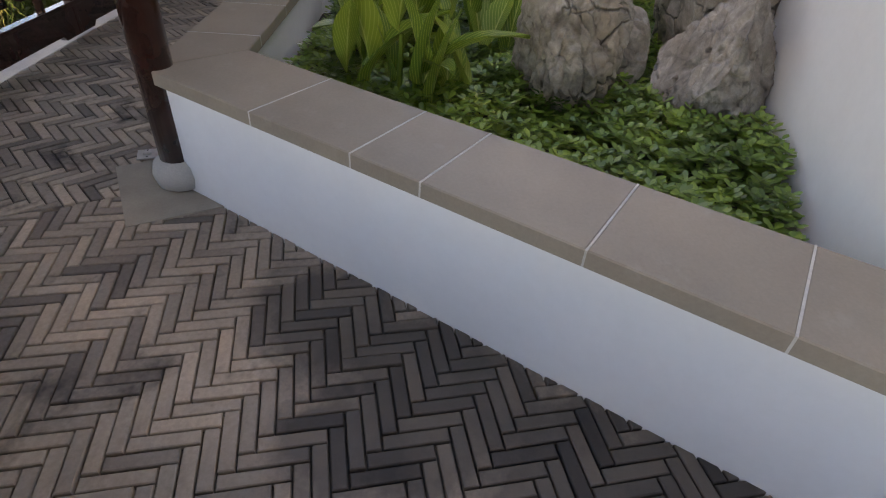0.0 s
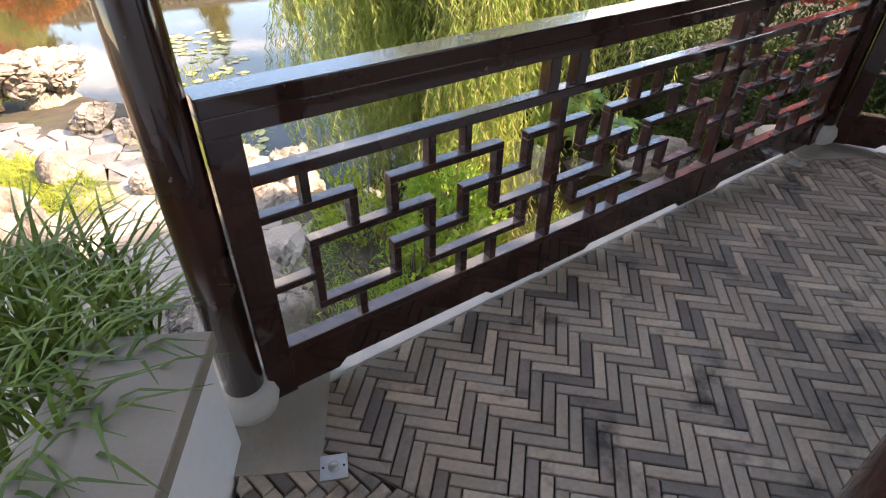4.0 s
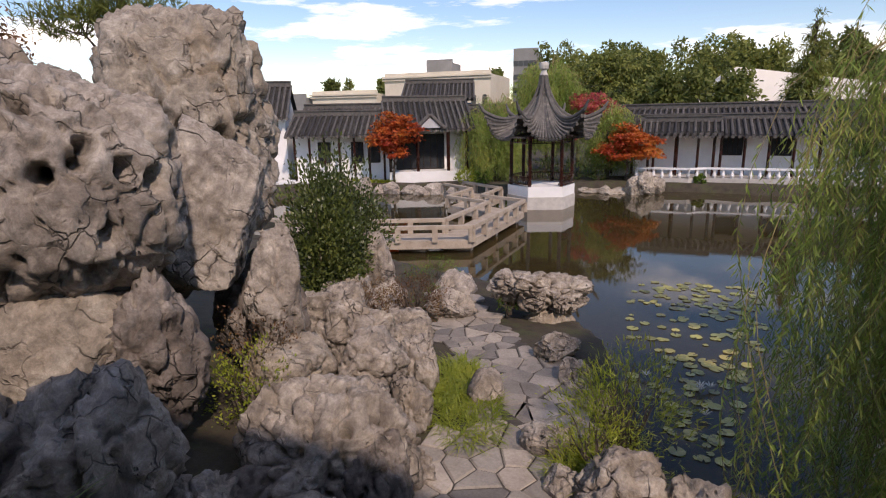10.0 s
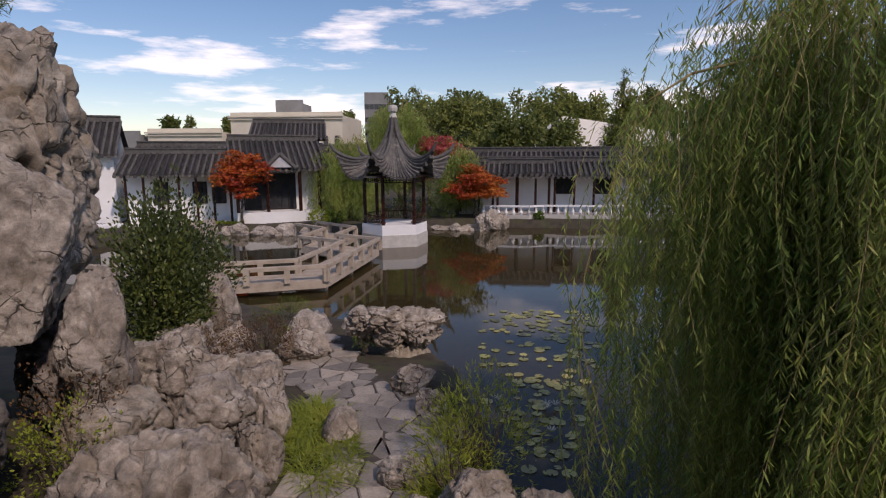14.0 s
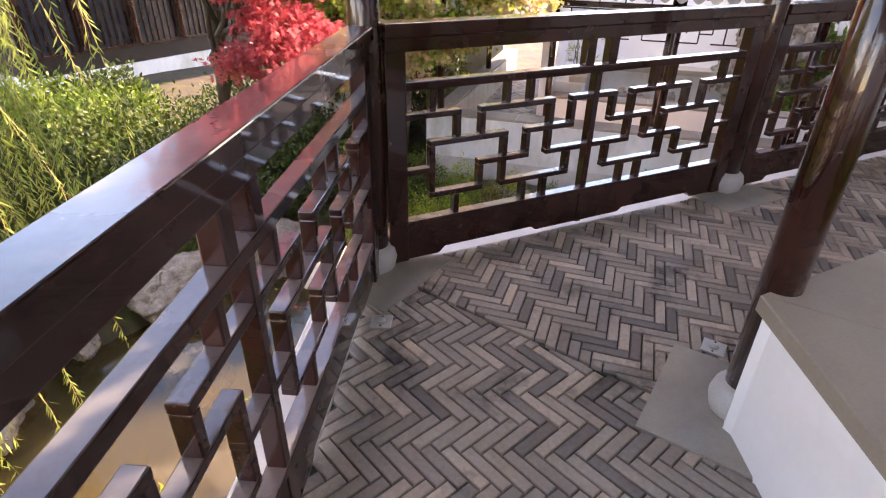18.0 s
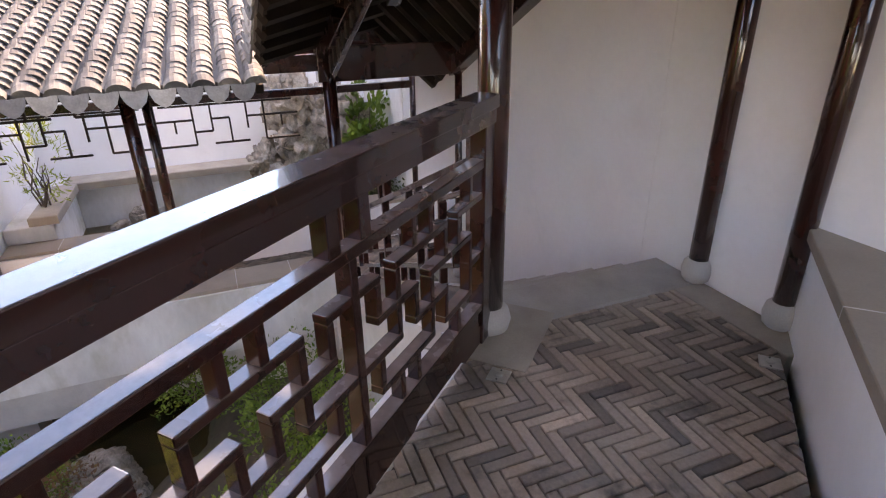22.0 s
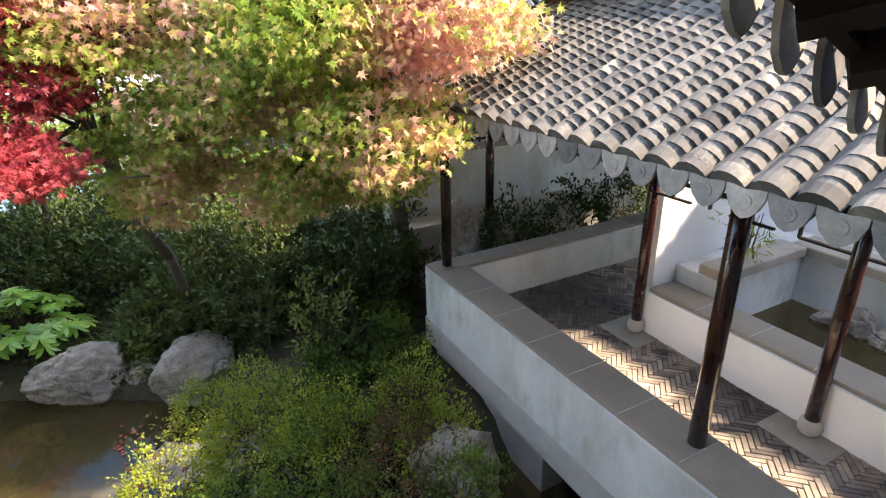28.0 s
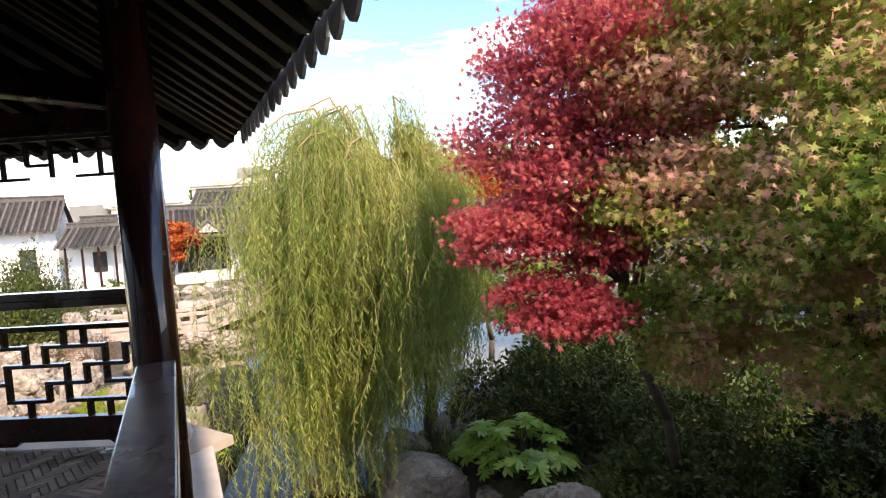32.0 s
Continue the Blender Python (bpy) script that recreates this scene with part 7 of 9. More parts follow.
def leaf_cards(centres, normals, along, size, shape):
    """Leaves at centres: a flat outline in the plane of along and side, scaled by size. shape: (m, 2) outline points."""
    side = np.cross(normals, along)
    side /= np.linalg.norm(side, axis=1, keepdims=True) + 1e-9
    along = along / (np.linalg.norm(along, axis=1, keepdims=True) + 1e-9)
    sh = np.asarray(shape, float)
    s = np.broadcast_to(np.asarray(size, float).reshape(-1, 1, 1), (len(centres), 1, 1))
    return centres[:, None, :] + s * (sh[None, :, 0:1] * along[:, None, :] + sh[None, :, 1:2] * side[:, None, :])


MAPLE = [(0.0, 0.0), (0.16, 0.14), (0.22, 0.60), (0.38, 0.17), (0.74, 0.42), (0.52, 0.09), (1.0, 0.0), (0.52, -0.09), (0.74, -0.42), (0.38, -0.17), (0.22, -0.60), (0.16, -0.14)]
OVAL = [(0.0, 0.0), (0.3, 0.22), (0.65, 0.2), (1.0, 0.0), (0.65, -0.2), (0.3, -0.22)]
NARROW = [(0.0, 0.0), (0.4, 0.07), (1.0, 0.0), (0.4, -0.07)]


def unit(v):
    return v / (np.linalg.norm(v, axis=1, keepdims=True) + 1e-9)


def rand_dirs(n, flat=1.0):
    v = RNG.normal(size=(n, 3))
    v[:, 2] *= flat
    return unit(v)


def limb_mesh(bm, pts, r0, r1, seg=7):
    """A tapered, bent limb through points."""
    pts = [Vector(p) for p in pts]
    n = len(pts) - 1
    for k in range(n):
        ra, rb = r0 + (r1 - r0) * k / n, r0 + (r1 - r0) * (k + 1) / n
        rod(bm, pts[k], pts[k + 1], ra, rb, seg)


def wander(p0, p1, bends, amount, rng):
    p0, p1 = Vector(p0), Vector(p1)
    out = [p0]
    for k in range(1, bends):
        f = k / bends
        out.append(p0.lerp(p1, f) + Vector((rng.uniform(-1, 1), rng.uniform(-1, 1), rng.uniform(-0.6, 0.8))) * amount)
    return out + [p1]


def leafy_tree(name, base, trunk_top, clumps, n_leaf, leaf, mat, label, size=(0.06, 0.1), trunk_r=0.1, bark=None, droop=0.5, layered=True, seed=1, twig=True, category="tree", flatten=0.35, spread=0.04):
    """clumps: (centre, radii) ellipsoids that carry layered sprays of leaves; limbs run to each of them."""
    rng = random.Random(seed)
    th = thing(name, label, category, base)
    b = Vector(base)
    bm = bmesh.new()
    limb_mesh(bm, [p - b for p in wander(base, trunk_top, 5, 0.06, rng)], trunk_r, trunk_r * 0.6, 9)
    part("trunk", bm, bark or BARK, th, smooth=True)
    if twig:
        for c, r in clumps:
            bm = bmesh.new()
            start = b.lerp(Vector(trunk_top), rng.uniform(0.6, 1.0))
            pts = wander(start, c, 5, 0.12, rng)
            limb_mesh(bm, [p - b for p in pts], trunk_r * 0.42, trunk_r * 0.12, 6)
            for _ in range(5):
                q = Vector(c) + Vector((rng.uniform(-1, 1) * r[0], rng.uniform(-1, 1) * r[1], rng.uniform(-1, 1) * r[2])) * 0.9
                limb_mesh(bm, [p - b for p in wander(pts[-2], q, 3, 0.06, rng)], trunk_r * 0.16, trunk_r * 0.05, 5)
            part("limb", bm, bark or BARK, th, smooth=True)
    vol = np.array([r[0] * r[1] for c, r in clumps])
    cards = []
    for (c, r), share in zip(clumps, vol / vol.sum()):
        n = int(n_leaf * share)
        sprays = max(6, n // 26)
        sc = rand_dirs(sprays) * RNG.uniform(0.35, 1.0, (sprays, 1)) ** 0.6
        sc = sc * np.array(r) + np.array(c)
        which = RNG.integers(0, sprays, n)
        loc = RNG.normal(size=(n, 3)) * np.array([0.17, 0.17, spread if layered else 0.12]) * (np.mean(r) / 0.8)
        outward = sc[which] - np.array(c)
        loc[:, 2] -= 0.25 * (loc[:, 0] ** 2 + loc[:, 1] ** 2)
        pos = sc[which] + loc
        al = unit(outward * 0.6 + RNG.normal(size=(n, 3)) * 0.6 + np.array([0, 0, -droop]))
        nr = unit(RNG.normal(size=(n, 3)) * flatten + np.array([0, 0, 1.0]) + outward * 0.25)
        cards.append(leaf_cards(pos - np.array(base), nr, al, RNG.uniform(size[0], size[1], n), leaf))
    cards = np.concatenate(cards)
    quads("crown", cards, mat, th, cards.shape[1])
    return th


def shrub(name, at, r, n, mat, label, leaf=OVAL, size=(0.03, 0.06), z=None, seed=1, stems=7, upright=0.3, category="shrub", shell=0.6, group=""):
    z = float(ground_height(at[0], at[1])) if z is None else z
    rng = random.Random(seed)
    th = thing(name, label, category, (at[0], at[1], z), group)
    bm = bmesh.new()
    for _ in range(stems):
        an = rng.uniform(0, 6.28)
        q = (math.cos(an) * r[0] * rng.uniform(0.2, 0.7), math.sin(an) * r[1] * rng.uniform(0.2, 0.7), r[2] * rng.uniform(0.9, 1.7))
        limb_mesh(bm, wander((rng.uniform(-0.05, 0.05), rng.uniform(-0.05, 0.05), -0.05), q, 4, 0.05, rng), 0.013, 0.004, 5)
    part("stem_mass", bm, BARK, th)["kind"] = "stuff"
    sprays = max(8, n // 14)
    d = rand_dirs(sprays) * RNG.uniform(shell, 1.0, (sprays, 1))
    lump = 1 + 0.25 * np.sin(d[:, :1] * 5 + seed) * np.cos(d[:, 1:2] * 4 - seed)
    sc = d * lump * np.array(r) + np.array([0, 0, r[2] * 0.95])
    sc[:, 2] = np.maximum(sc[:, 2], 0.02)
    w = RNG.integers(0, sprays, n)
    pos = sc[w] + RNG.normal(size=(n, 3)) * 0.10 * np.mean(r)
    pos[:, 2] = np.maximum(pos[:, 2], 0.01)
    al = unit(d[w] + RNG.normal(size=(n, 3)) * 0.7 + np.array([0, 0, upright]))
    nr = unit(RNG.normal(size=(n, 3)) * 0.7 + d[w] * 0.5 + np.array([0, 0, 0.6]))
    cards = leaf_cards(pos, nr, al, RNG.uniform(size[0], size[1], n), leaf)
    quads("foliage", cards, mat, th, cards.shape[1])
    return th


def grass_clump(name, at, rx, ry, n, mat, label, length=(0.25, 0.45), z=None, width=0.008, rot=0.0, category="grass", lean=0.6):
    """Arching blades, each a strip of three bent segments."""
    z = float(ground_height(at[0], at[1])) if z is None else z
    an, rad = RNG.uniform(0, 6.28, n), np.sqrt(RNG.uniform(0, 1, n))
    ex, ey = rad * np.cos(an) * rx, rad * np.sin(an) * ry
    c, s = math.cos(radians(rot)), math.sin(radians(rot))
    root = np.stack([ex * c - ey * s, ex * s + ey * c, np.zeros(n)], 1)
    dirn = RNG.uniform(0, 6.28, n)
    out = np.stack([np.cos(dirn), np.sin(dirn), np.zeros(n)], 1) + root * 0.8 / max(rx, ry)
    ln = RNG.uniform(length[0], length[1], n)[:, None]
    side = unit(np.cross(out, np.array([[0, 0, 1.0]])))
    pts = [root + out * ln * lean * f ** 2 + np.array([0, 0, 1.0]) * ln * (f * 1.0 - 0.45 * f ** 2.4) for f in (0, 0.35, 0.7, 1.0)]
    wid = [width, width, width * 0.7, width * 0.1]
    qd = []
    for k in range(3):
        qd.append(np.stack([pts[k] - side * wid[k], pts[k] + side * wid[k], pts[k + 1] + side * wid[k + 1], pts[k + 1] - side * wid[k + 1]], 1))
    ob = quads(name, np.concatenate(qd), mat, None, 4)
    ob.matrix_world = pose(at[0], at[1], z)
    return tagged(ob, label, category, "", "stuff")


# weeping willow
def willow(base, top_z, rx, ry, n_strand, label, seed=3, bottom=-2.45, leaf_len=(0.06, 0.11), dens=0.030, shift=(0.0, 0.0), dry=None):
    """Thin limbs arch up and out; hanging twigs fall from them in bunches down to the water."""
    rng = random.Random(seed)
    th = thing("willow_tree", label, "tree", base)
    crown = top_z - base[2]
    bm = bmesh.new()
    fork = Vector((0.05, -0.1, crown * 0.5))
    limb_mesh(bm, wander((0, 0, -0.2), fork, 5, 0.05, rng), 0.13, 0.07, 10)
    part("trunk", bm, BARK, th, smooth=True)
    perches = []
    for k in range(34):
        an = 2 * math.pi * k / 34 * 5 + rng.uniform(-0.3, 0.3)
        f = rng.uniform(0.1, 1.0) ** 0.6
        top = crown * (1.0 - 0.22 * f * f) + rng.uniform(-0.35, 0.15)
        if rng.random() < 0.3:
            top -= rng.uniform(0.5, 1.6)
        end = Vector((math.cos(an) * rx * f + shift[0], math.sin(an) * ry * f + shift[1], top - 0.35))
        peak = Vector((math.cos(an) * rx * f * 0.6 + 0.8 * shift[0], math.sin(an) * ry * f * 0.6 + 0.8 * shift[1], top))
        pts = [fork, fork.lerp(peak, 0.5) + Vector((rng.uniform(-0.1, 0.1), rng.uniform(-0.1, 0.1), 0.15)), peak, peak.lerp(end, 0.6) + Vector((0, 0, 0.08)), end]
        bm = bmesh.new()
        limb_mesh(bm, pts, 0.026, 0.006, 5)
        part("limb", bm, BARK_PALE, th, "thin pale yellow-brown limb", smooth=True)
        for q in range(7):
            g = 0.35 + 0.65 * q / 6
            p = pts[1].lerp(pts[2], min(1, g * 1.6)) if g < 0.6 else pts[2].lerp(pts[4], (g - 0.6) / 0.4)
            perches.append((p, an))
    low_z = bottom - base[2]
    leaves, strands = [], []
    for k in range(n_strand):
        p, an0 = perches[rng.randrange(len(perches))]
        an = an0 + rng.gauss(0, 0.6)
        sx, sy, sz = p.x + rng.gauss(0, 0.13), p.y + rng.gauss(0, 0.13), p.z + rng.gauss(0, 0.10)
        reach = rng.uniform(0.10, 0.55)
        end = low_z + abs(rng.gauss(0, 0.55)) + 0.5 * (1 + math.sin(an * 5 + 1.0)) * 0.5
        if dry is not None and base[0] + sx > dry:
            end += 0.35 + 1.1 * min(1.0, base[0] + sx - dry)
        full = sz - end
        ln = max(0.7, full * (1.0 if rng.random() < 0.62 else rng.uniform(0.25, 0.8)))
        sway, ph, ph2 = rng.uniform(0.05, 0.22), rng.uniform(0, 6.28), rng.uniform(0, 6.28)
        dx, dy = math.cos(an) * reach, math.sin(an) * reach

        def line(t):
            out = 1 - np.exp(-t * ln * 2.2)
            w = sway * np.minimum(t * ln, 1.5)
            return np.stack([sx + dx * out + w * np.sin(t * 4.5 + ph), sy + dy * out + w * np.sin(t * 4.0 + ph2), sz + 0.22 * reach * np.sin(np.minimum(t * ln / 0.6, 1) * math.pi) - t * ln * (1 - 0.06 * np.exp(-t * 6))], 1)
        m = int(ln / dens)
        t = (np.arange(m) + RNG.uniform(0, 1, m)) / m
        keep = RNG.uniform(0, 1, m) < 0.55 + 0.45 * np.minimum(1, t * 3)
        t = t[keep]
        m = len(t)
        pos = line(t)
        side = RNG.uniform(0, 6.28, m)
        al = unit(np.stack([np.cos(side), np.sin(side), np.zeros(m)], 1) * RNG.uniform(0.35, 1.2, (m, 1)) + np.array([0, 0, -1.0]))
        leaves.append(leaf_cards(pos, unit(RNG.normal(size=(m, 3)) + 1e-3), al, RNG.uniform(leaf_len[0], leaf_len[1], m), NARROW))
        q = line(np.linspace(0, 1, 10))
        w = np.array([0.0022, 0.0, 0.0]) if k % 2 else np.array([0.0, 0.0022, 0.0])
        strands.append(np.stack([q[:-1] - w, q[:-1] + w, q[1:] + w, q[1:] - w], 1))
    quads("crown", np.concatenate(leaves), WILLOW, th, 4)
    quads("twig_curtain", np.concatenate(strands), BARK_PALE, th, 4)["kind"] = "stuff"
    return th


willow((4.48, 5.76, -2.25), 3.35, 1.85, 2.15, 3000, "weeping willow with yellow-green hanging branches at the stream", shift=(-0.95, -0.7), dry=3.85)
willow((-7.6, 33.0, -2.0), 3.0, 2.1, 2.0, 900, "weeping willow beside the far pavilion", 5, -2.2, (0.18, 0.30), 0.09)
willow((-5.6, 39.0, -2.0), 5.6, 2.6, 2.2, 900, "tall pale willow behind the pavilion", 6, -1.0, (0.2, 0.34), 0.10)
willow((-1.3, 35.2, -2.0), 2.4, 1.8, 1.2, 500, "weeping willow behind the far pavilion", 7, -2.0, (0.18, 0.30), 0.09)

# maples by the lower gallery
leafy_tree("maple_tree", (10.2, 2.3, -2.2), (9.4, 1.9, 0.8), [((7.0, 2.0, 1.5), (0.75, 0.75, 0.5)), ((7.2, 1.8, 0.65), (0.6, 0.6, 0.4)), ((7.3, 2.2, 2.5), (0.9, 0.9, 0.5)), ((7.9, 1.1, 0.2), (0.5, 0.5, 0.35)), ((7.1, 1.7, 0.2), (0.5, 0.45, 0.28)), ((8.5, 0.6, 0.3), (0.5, 0.5, 0.3)), ((7.7, 1.2, 1.0), (0.75, 0.75, 0.45)), ((8.2, 0.0, 0.75), (0.6, 0.55, 0.4)), ((8.0, 0.5, 1.5), (0.8, 0.8, 0.45)), ((8.6, -0.2, 1.5), (0.65, 0.6, 0.4)), ((8.5, 0.9, 2.2), (1.0, 1.0, 0.5)), ((7.9, 1.6, 3.1), (1.0, 1.0, 0.5)),
            ((9.2, 0.4, 2.6), (1.0, 1.0, 0.5)), ((8.7, 1.8, 3.6), (1.1, 1.1, 0.5)), ((9.6, 1.4, 2.0), (1.0, 1.0, 0.5)), ((9.5, 2.6, 2.6), (1.1, 1.1, 0.5)), ((8.6, 2.4, 1.0), (0.9, 0.9, 0.45)), ((8.3, 1.6, 1.6), (0.9, 0.9, 0.5)), ((9.0, -0.1, 2.2), (0.8, 0.7, 0.4))],
           108000, MAPLE, MAPLE_MIX, "spreading maple with leaves turning from green to salmon", (0.052, 0.082), 0.12, seed=4, droop=1.1, flatten=1.3)
leafy_tree("maple_tree", (7.6, 3.35, -2.3), (6.75, 2.8, 0.9), [((5.69, 2.15, 1.33), (0.58, 0.51, 0.22)), ((5.9, 1.87, 0.69), (0.47, 0.38, 0.17)), ((6.2, 2.28, 1.71), (0.68, 0.59, 0.3)), ((5.86, 2.53, 2.09), (0.72, 0.64, 0.36)), ((6.41, 2.53, 2.52), (0.85, 0.77, 0.42)), ((6.07, 2.7, 2.94), (0.68, 0.68, 0.36)), ((6.92, 2.28, 2.18), (0.68, 0.68, 0.34)), ((6.33, 2.02, 1.03), (0.47, 0.42, 0.19)), ((6.75, 2.7, 3.28), (0.77, 0.77, 0.38)), ((6.16, 2.28, 0.35), (0.38, 0.34, 0.14)), ((6.92, 2.87, 1.33), (0.68, 0.59, 0.26)), ((6.67, 2.11, 2.94), (0.68, 0.59, 0.34)), ((6.41, 2.45, 1.24), (0.51, 0.51, 0.21)), ((7.26, 2.62, 2.77), (0.77, 0.77, 0.38)), ((6.05, 1.75, 0.52), (0.5, 0.42, 0.16)), ((5.55, 2.0, 1.15), (0.5, 0.45, 0.2))],
           40000, MAPLE, MAPLE_RED, "crimson maple with layered branches by the stream", (0.046, 0.078), 0.07, seed=5, droop=0.7, flatten=1.1, spread=0.075)
leafy_tree("maple_tree", (5.6, 9.6, -2.0), (5.6, 9.6, 0.2), [((5.3, 9.3, 1.2), (1.0, 0.9, 0.4)), ((6.1, 9.6, 2.0), (1.1, 1.0, 0.45)), ((5.0, 9.0, 2.3), (0.9, 0.8, 0.4)), ((6.4, 8.8, 1.2), (0.9, 0.9, 0.35))],
           9000, MAPLE, MAPLE_ORANGE, "small orange maple behind the willow", (0.06, 0.10), 0.07, seed=6)
leafy_tree("maple_tree", (6.6, 6.6, -2.0), (6.6, 6.6, -0.8), [((6.4, 6.2, -0.3), (0.9, 0.7, 0.35)), ((6.9, 6.8, 0.25), (0.9, 0.8, 0.35)), ((5.9, 6.9, 0.2), (0.8, 0.8, 0.3))],
           4200, MAPLE, LEAF_MID, "low green maple above the dark shrubs", (0.06, 0.10), 0.06, seed=16)
leafy_tree("maple_tree", (-12.9, 30.0, -2.0), (-12.8, 30.0, -0.6), [((-13.1, 29.9, 0.6), (1.3, 1.1, 0.65)), ((-12.3, 30.1, 0.9), (1.0, 1.0, 0.6)), ((-12.9, 30.0, 1.45), (1.1, 1.0, 0.55)), ((-12.8, 29.8, -0.25), (0.8, 0.8, 0.35))],
           4200, MAPLE, MAPLE_ORANGE, "round red-orange maple on the far shore", (0.14, 0.22), 0.08, seed=7)
leafy_tree("maple_tree", (-0.2, 33.9, -2.0), (-0.2, 33.9, -0.8), [((-0.8, 33.6, -0.3), (1.1, 0.9, 0.5)), ((0.2, 33.8, 0.1), (1.2, 1.0, 0.55)), ((0.9, 33.6, -0.4), (0.8, 0.8, 0.4)), ((-0.3, 34.0, 0.7), (0.9, 0.9, 0.45))],
           4200, MAPLE, MAPLE_ORANGE, "orange maple beside the far terrace", (0.14, 0.22), 0.08, seed=8)
leafy_tree("maple_tree", (-1.8, 38.0, -2.0), (-1.8, 38.0, 0.2), [((-2.6, 37.8, 0.9), (1.5, 1.2, 0.8)), ((-1.8, 38.0, 1.7), (1.4, 1.2, 0.8)), ((-2.8, 38.0, 2.5), (1.1, 1.0, 0.6)), ((-1.2, 37.6, 0.4), (1.2, 1.0, 0.7))],
           3800, MAPLE, MAPLE_RED, "red maple behind the pavilion", (0.16, 0.26), 0.1, seed=9)
# dark shrubs and fatsia under the maples
for k, (x, y, rx, rz) in enumerate(((6.2, 5.6, 0.8, 0.55), (7.0, 5.2, 0.8, 0.6), (7.8, 4.4, 0.9, 0.6), (5.4, 6.4, 0.7, 0.55), (6.6, 6.4, 0.9, 0.7), (8.8, 3.6, 0.9, 0.6), (7.6, 6.0, 1.0, 0.8), (7.4, 3.6, 0.7, 0.45), (8.2, 3.0, 0.8, 0.45), (9.2, 2.7, 0.8, 0.5), (8.6, 4.6, 1.0, 0.6), (9.8, 3.6, 1.0, 0.55), (10.8, 4.6, 1.2, 0.5), (9.3, 5.8, 1.2, 0.55))):
    shrub("shrub", (x, y), (rx, rx * 0.9, rz), 2600, LEAF_DARK, "dense dark green evergreen shrub under the maples", OVAL, (0.06, 0.10), seed=20 + k, group="dark shrubs")
for k, (x, y, rx, rz) in enumerate(((8.3, 1.6, 0.42, 0.55), (8.9, 2.3, 0.5, 0.6), (7.9, 2.4, 0.4, 0.5))):
    shrub("shrub", (x, y), (rx, rx, rz), 520, LEAF_DARK if k else LEAF_OLIVE, "loose grey-green shrub in the shade", OVAL, (0.05, 0.085), seed=30 + k, stems=5)
for k, (x, y, rx, rz, m) in enumerate(((7.3, 0.9, 0.75, 0.34, LEAF_LIME), (7.6, 0.2, 0.65, 0.36, LEAF_MID), (7.9, -0.3, 0.55, 0.34, LEAF_RUST), (7.0, 1.6, 0.45, 0.28, LEAF_LIME), (8.0, 0.6, 0.7, 0.4, LEAF_MID), (8.3, 0.1, 0.5, 0.35, LEAF_RUST), (7.9, 1.1, 0.5, 0.4, LEAF_MID))):
    shrub("shrub", (x, y), (rx, rx * 0.85, rz), 2400, m, "low small-leaved shrub on the stream bank", OVAL, (0.022, 0.042), z=-2.32, seed=40 + k, group="bank shrubs")


def fatsia(at, n, seed, z=None, r=0.6, label="bright green fatsia with fingered leaves"):
    rng = random.Random(seed)
    z = float(ground_height(at[0], at[1])) if z is None else z
    th = thing("fatsia_plant", label, "shrub", (at[0], at[1], z))
    bm = bmesh.new()
    fingers = []
    for k in range(n):
        an = rng.uniform(0, 6.28)
        rr = r * math.sqrt(rng.random())
        c = np.array([math.cos(an) * rr, math.sin(an) * rr, 0.72 - 0.5 * rr / r + rng.uniform(-0.08, 0.14)])
        limb_mesh(bm, [(0.2 * c[0], 0.2 * c[1], 0), (0.7 * c[0], 0.7 * c[1], c[2] * 0.75), tuple(c)], 0.008, 0.004, 5)
        nr = np.array([math.cos(an) * 0.5 * rr / r, math.sin(an) * 0.5 * rr / r, 1.0]) + RNG.normal(size=3) * 0.18
        nr /= np.linalg.norm(nr)
        ax = np.cross(nr, [0.3, 0.8, 0.2])
        ax /= np.linalg.norm(ax)
        ay = np.cross(nr, ax)
        sz = rng.uniform(0.15, 0.24)
        for j in range(9):
            g = an + (j - 4) * 0.62
            al = ax * math.cos(g) + ay * math.sin(g) - nr * 0.25
            fingers.append(leaf_cards(np.array([c]), np.array([nr]), np.array([al]), sz * (1 - 0.05 * abs(j - 4)), [(0.0, 0.0), (0.3, 0.10), (0.65, 0.16), (1.0, 0.0), (0.65, -0.16), (0.3, -0.10)])[0])
    part("stem_mass", bm, BARK, th)["kind"] = "stuff"
    fg = np.array(fingers)
    # the nine fingers of a leaf join into one island
    m = len(fg) // 9
    verts = fg.reshape(m, 9 * 6, 3)
    me = bpy.data.meshes.new("foliage")
    faces = []
    vs = []
    for i in range(m):
        base_i = len(vs)
        vs.append(tuple(verts[i, 0]))
        for j in range(9):
            b0 = len(vs)
            vs.extend(tuple(p) for p in verts[i, j * 6 + 1:j * 6 + 6])
            faces.append((base_i, b0, b0 + 1, b0 + 2, b0 + 3, b0 + 4))
    raw("foliage", vs, faces, FATSIA, th)
    return th


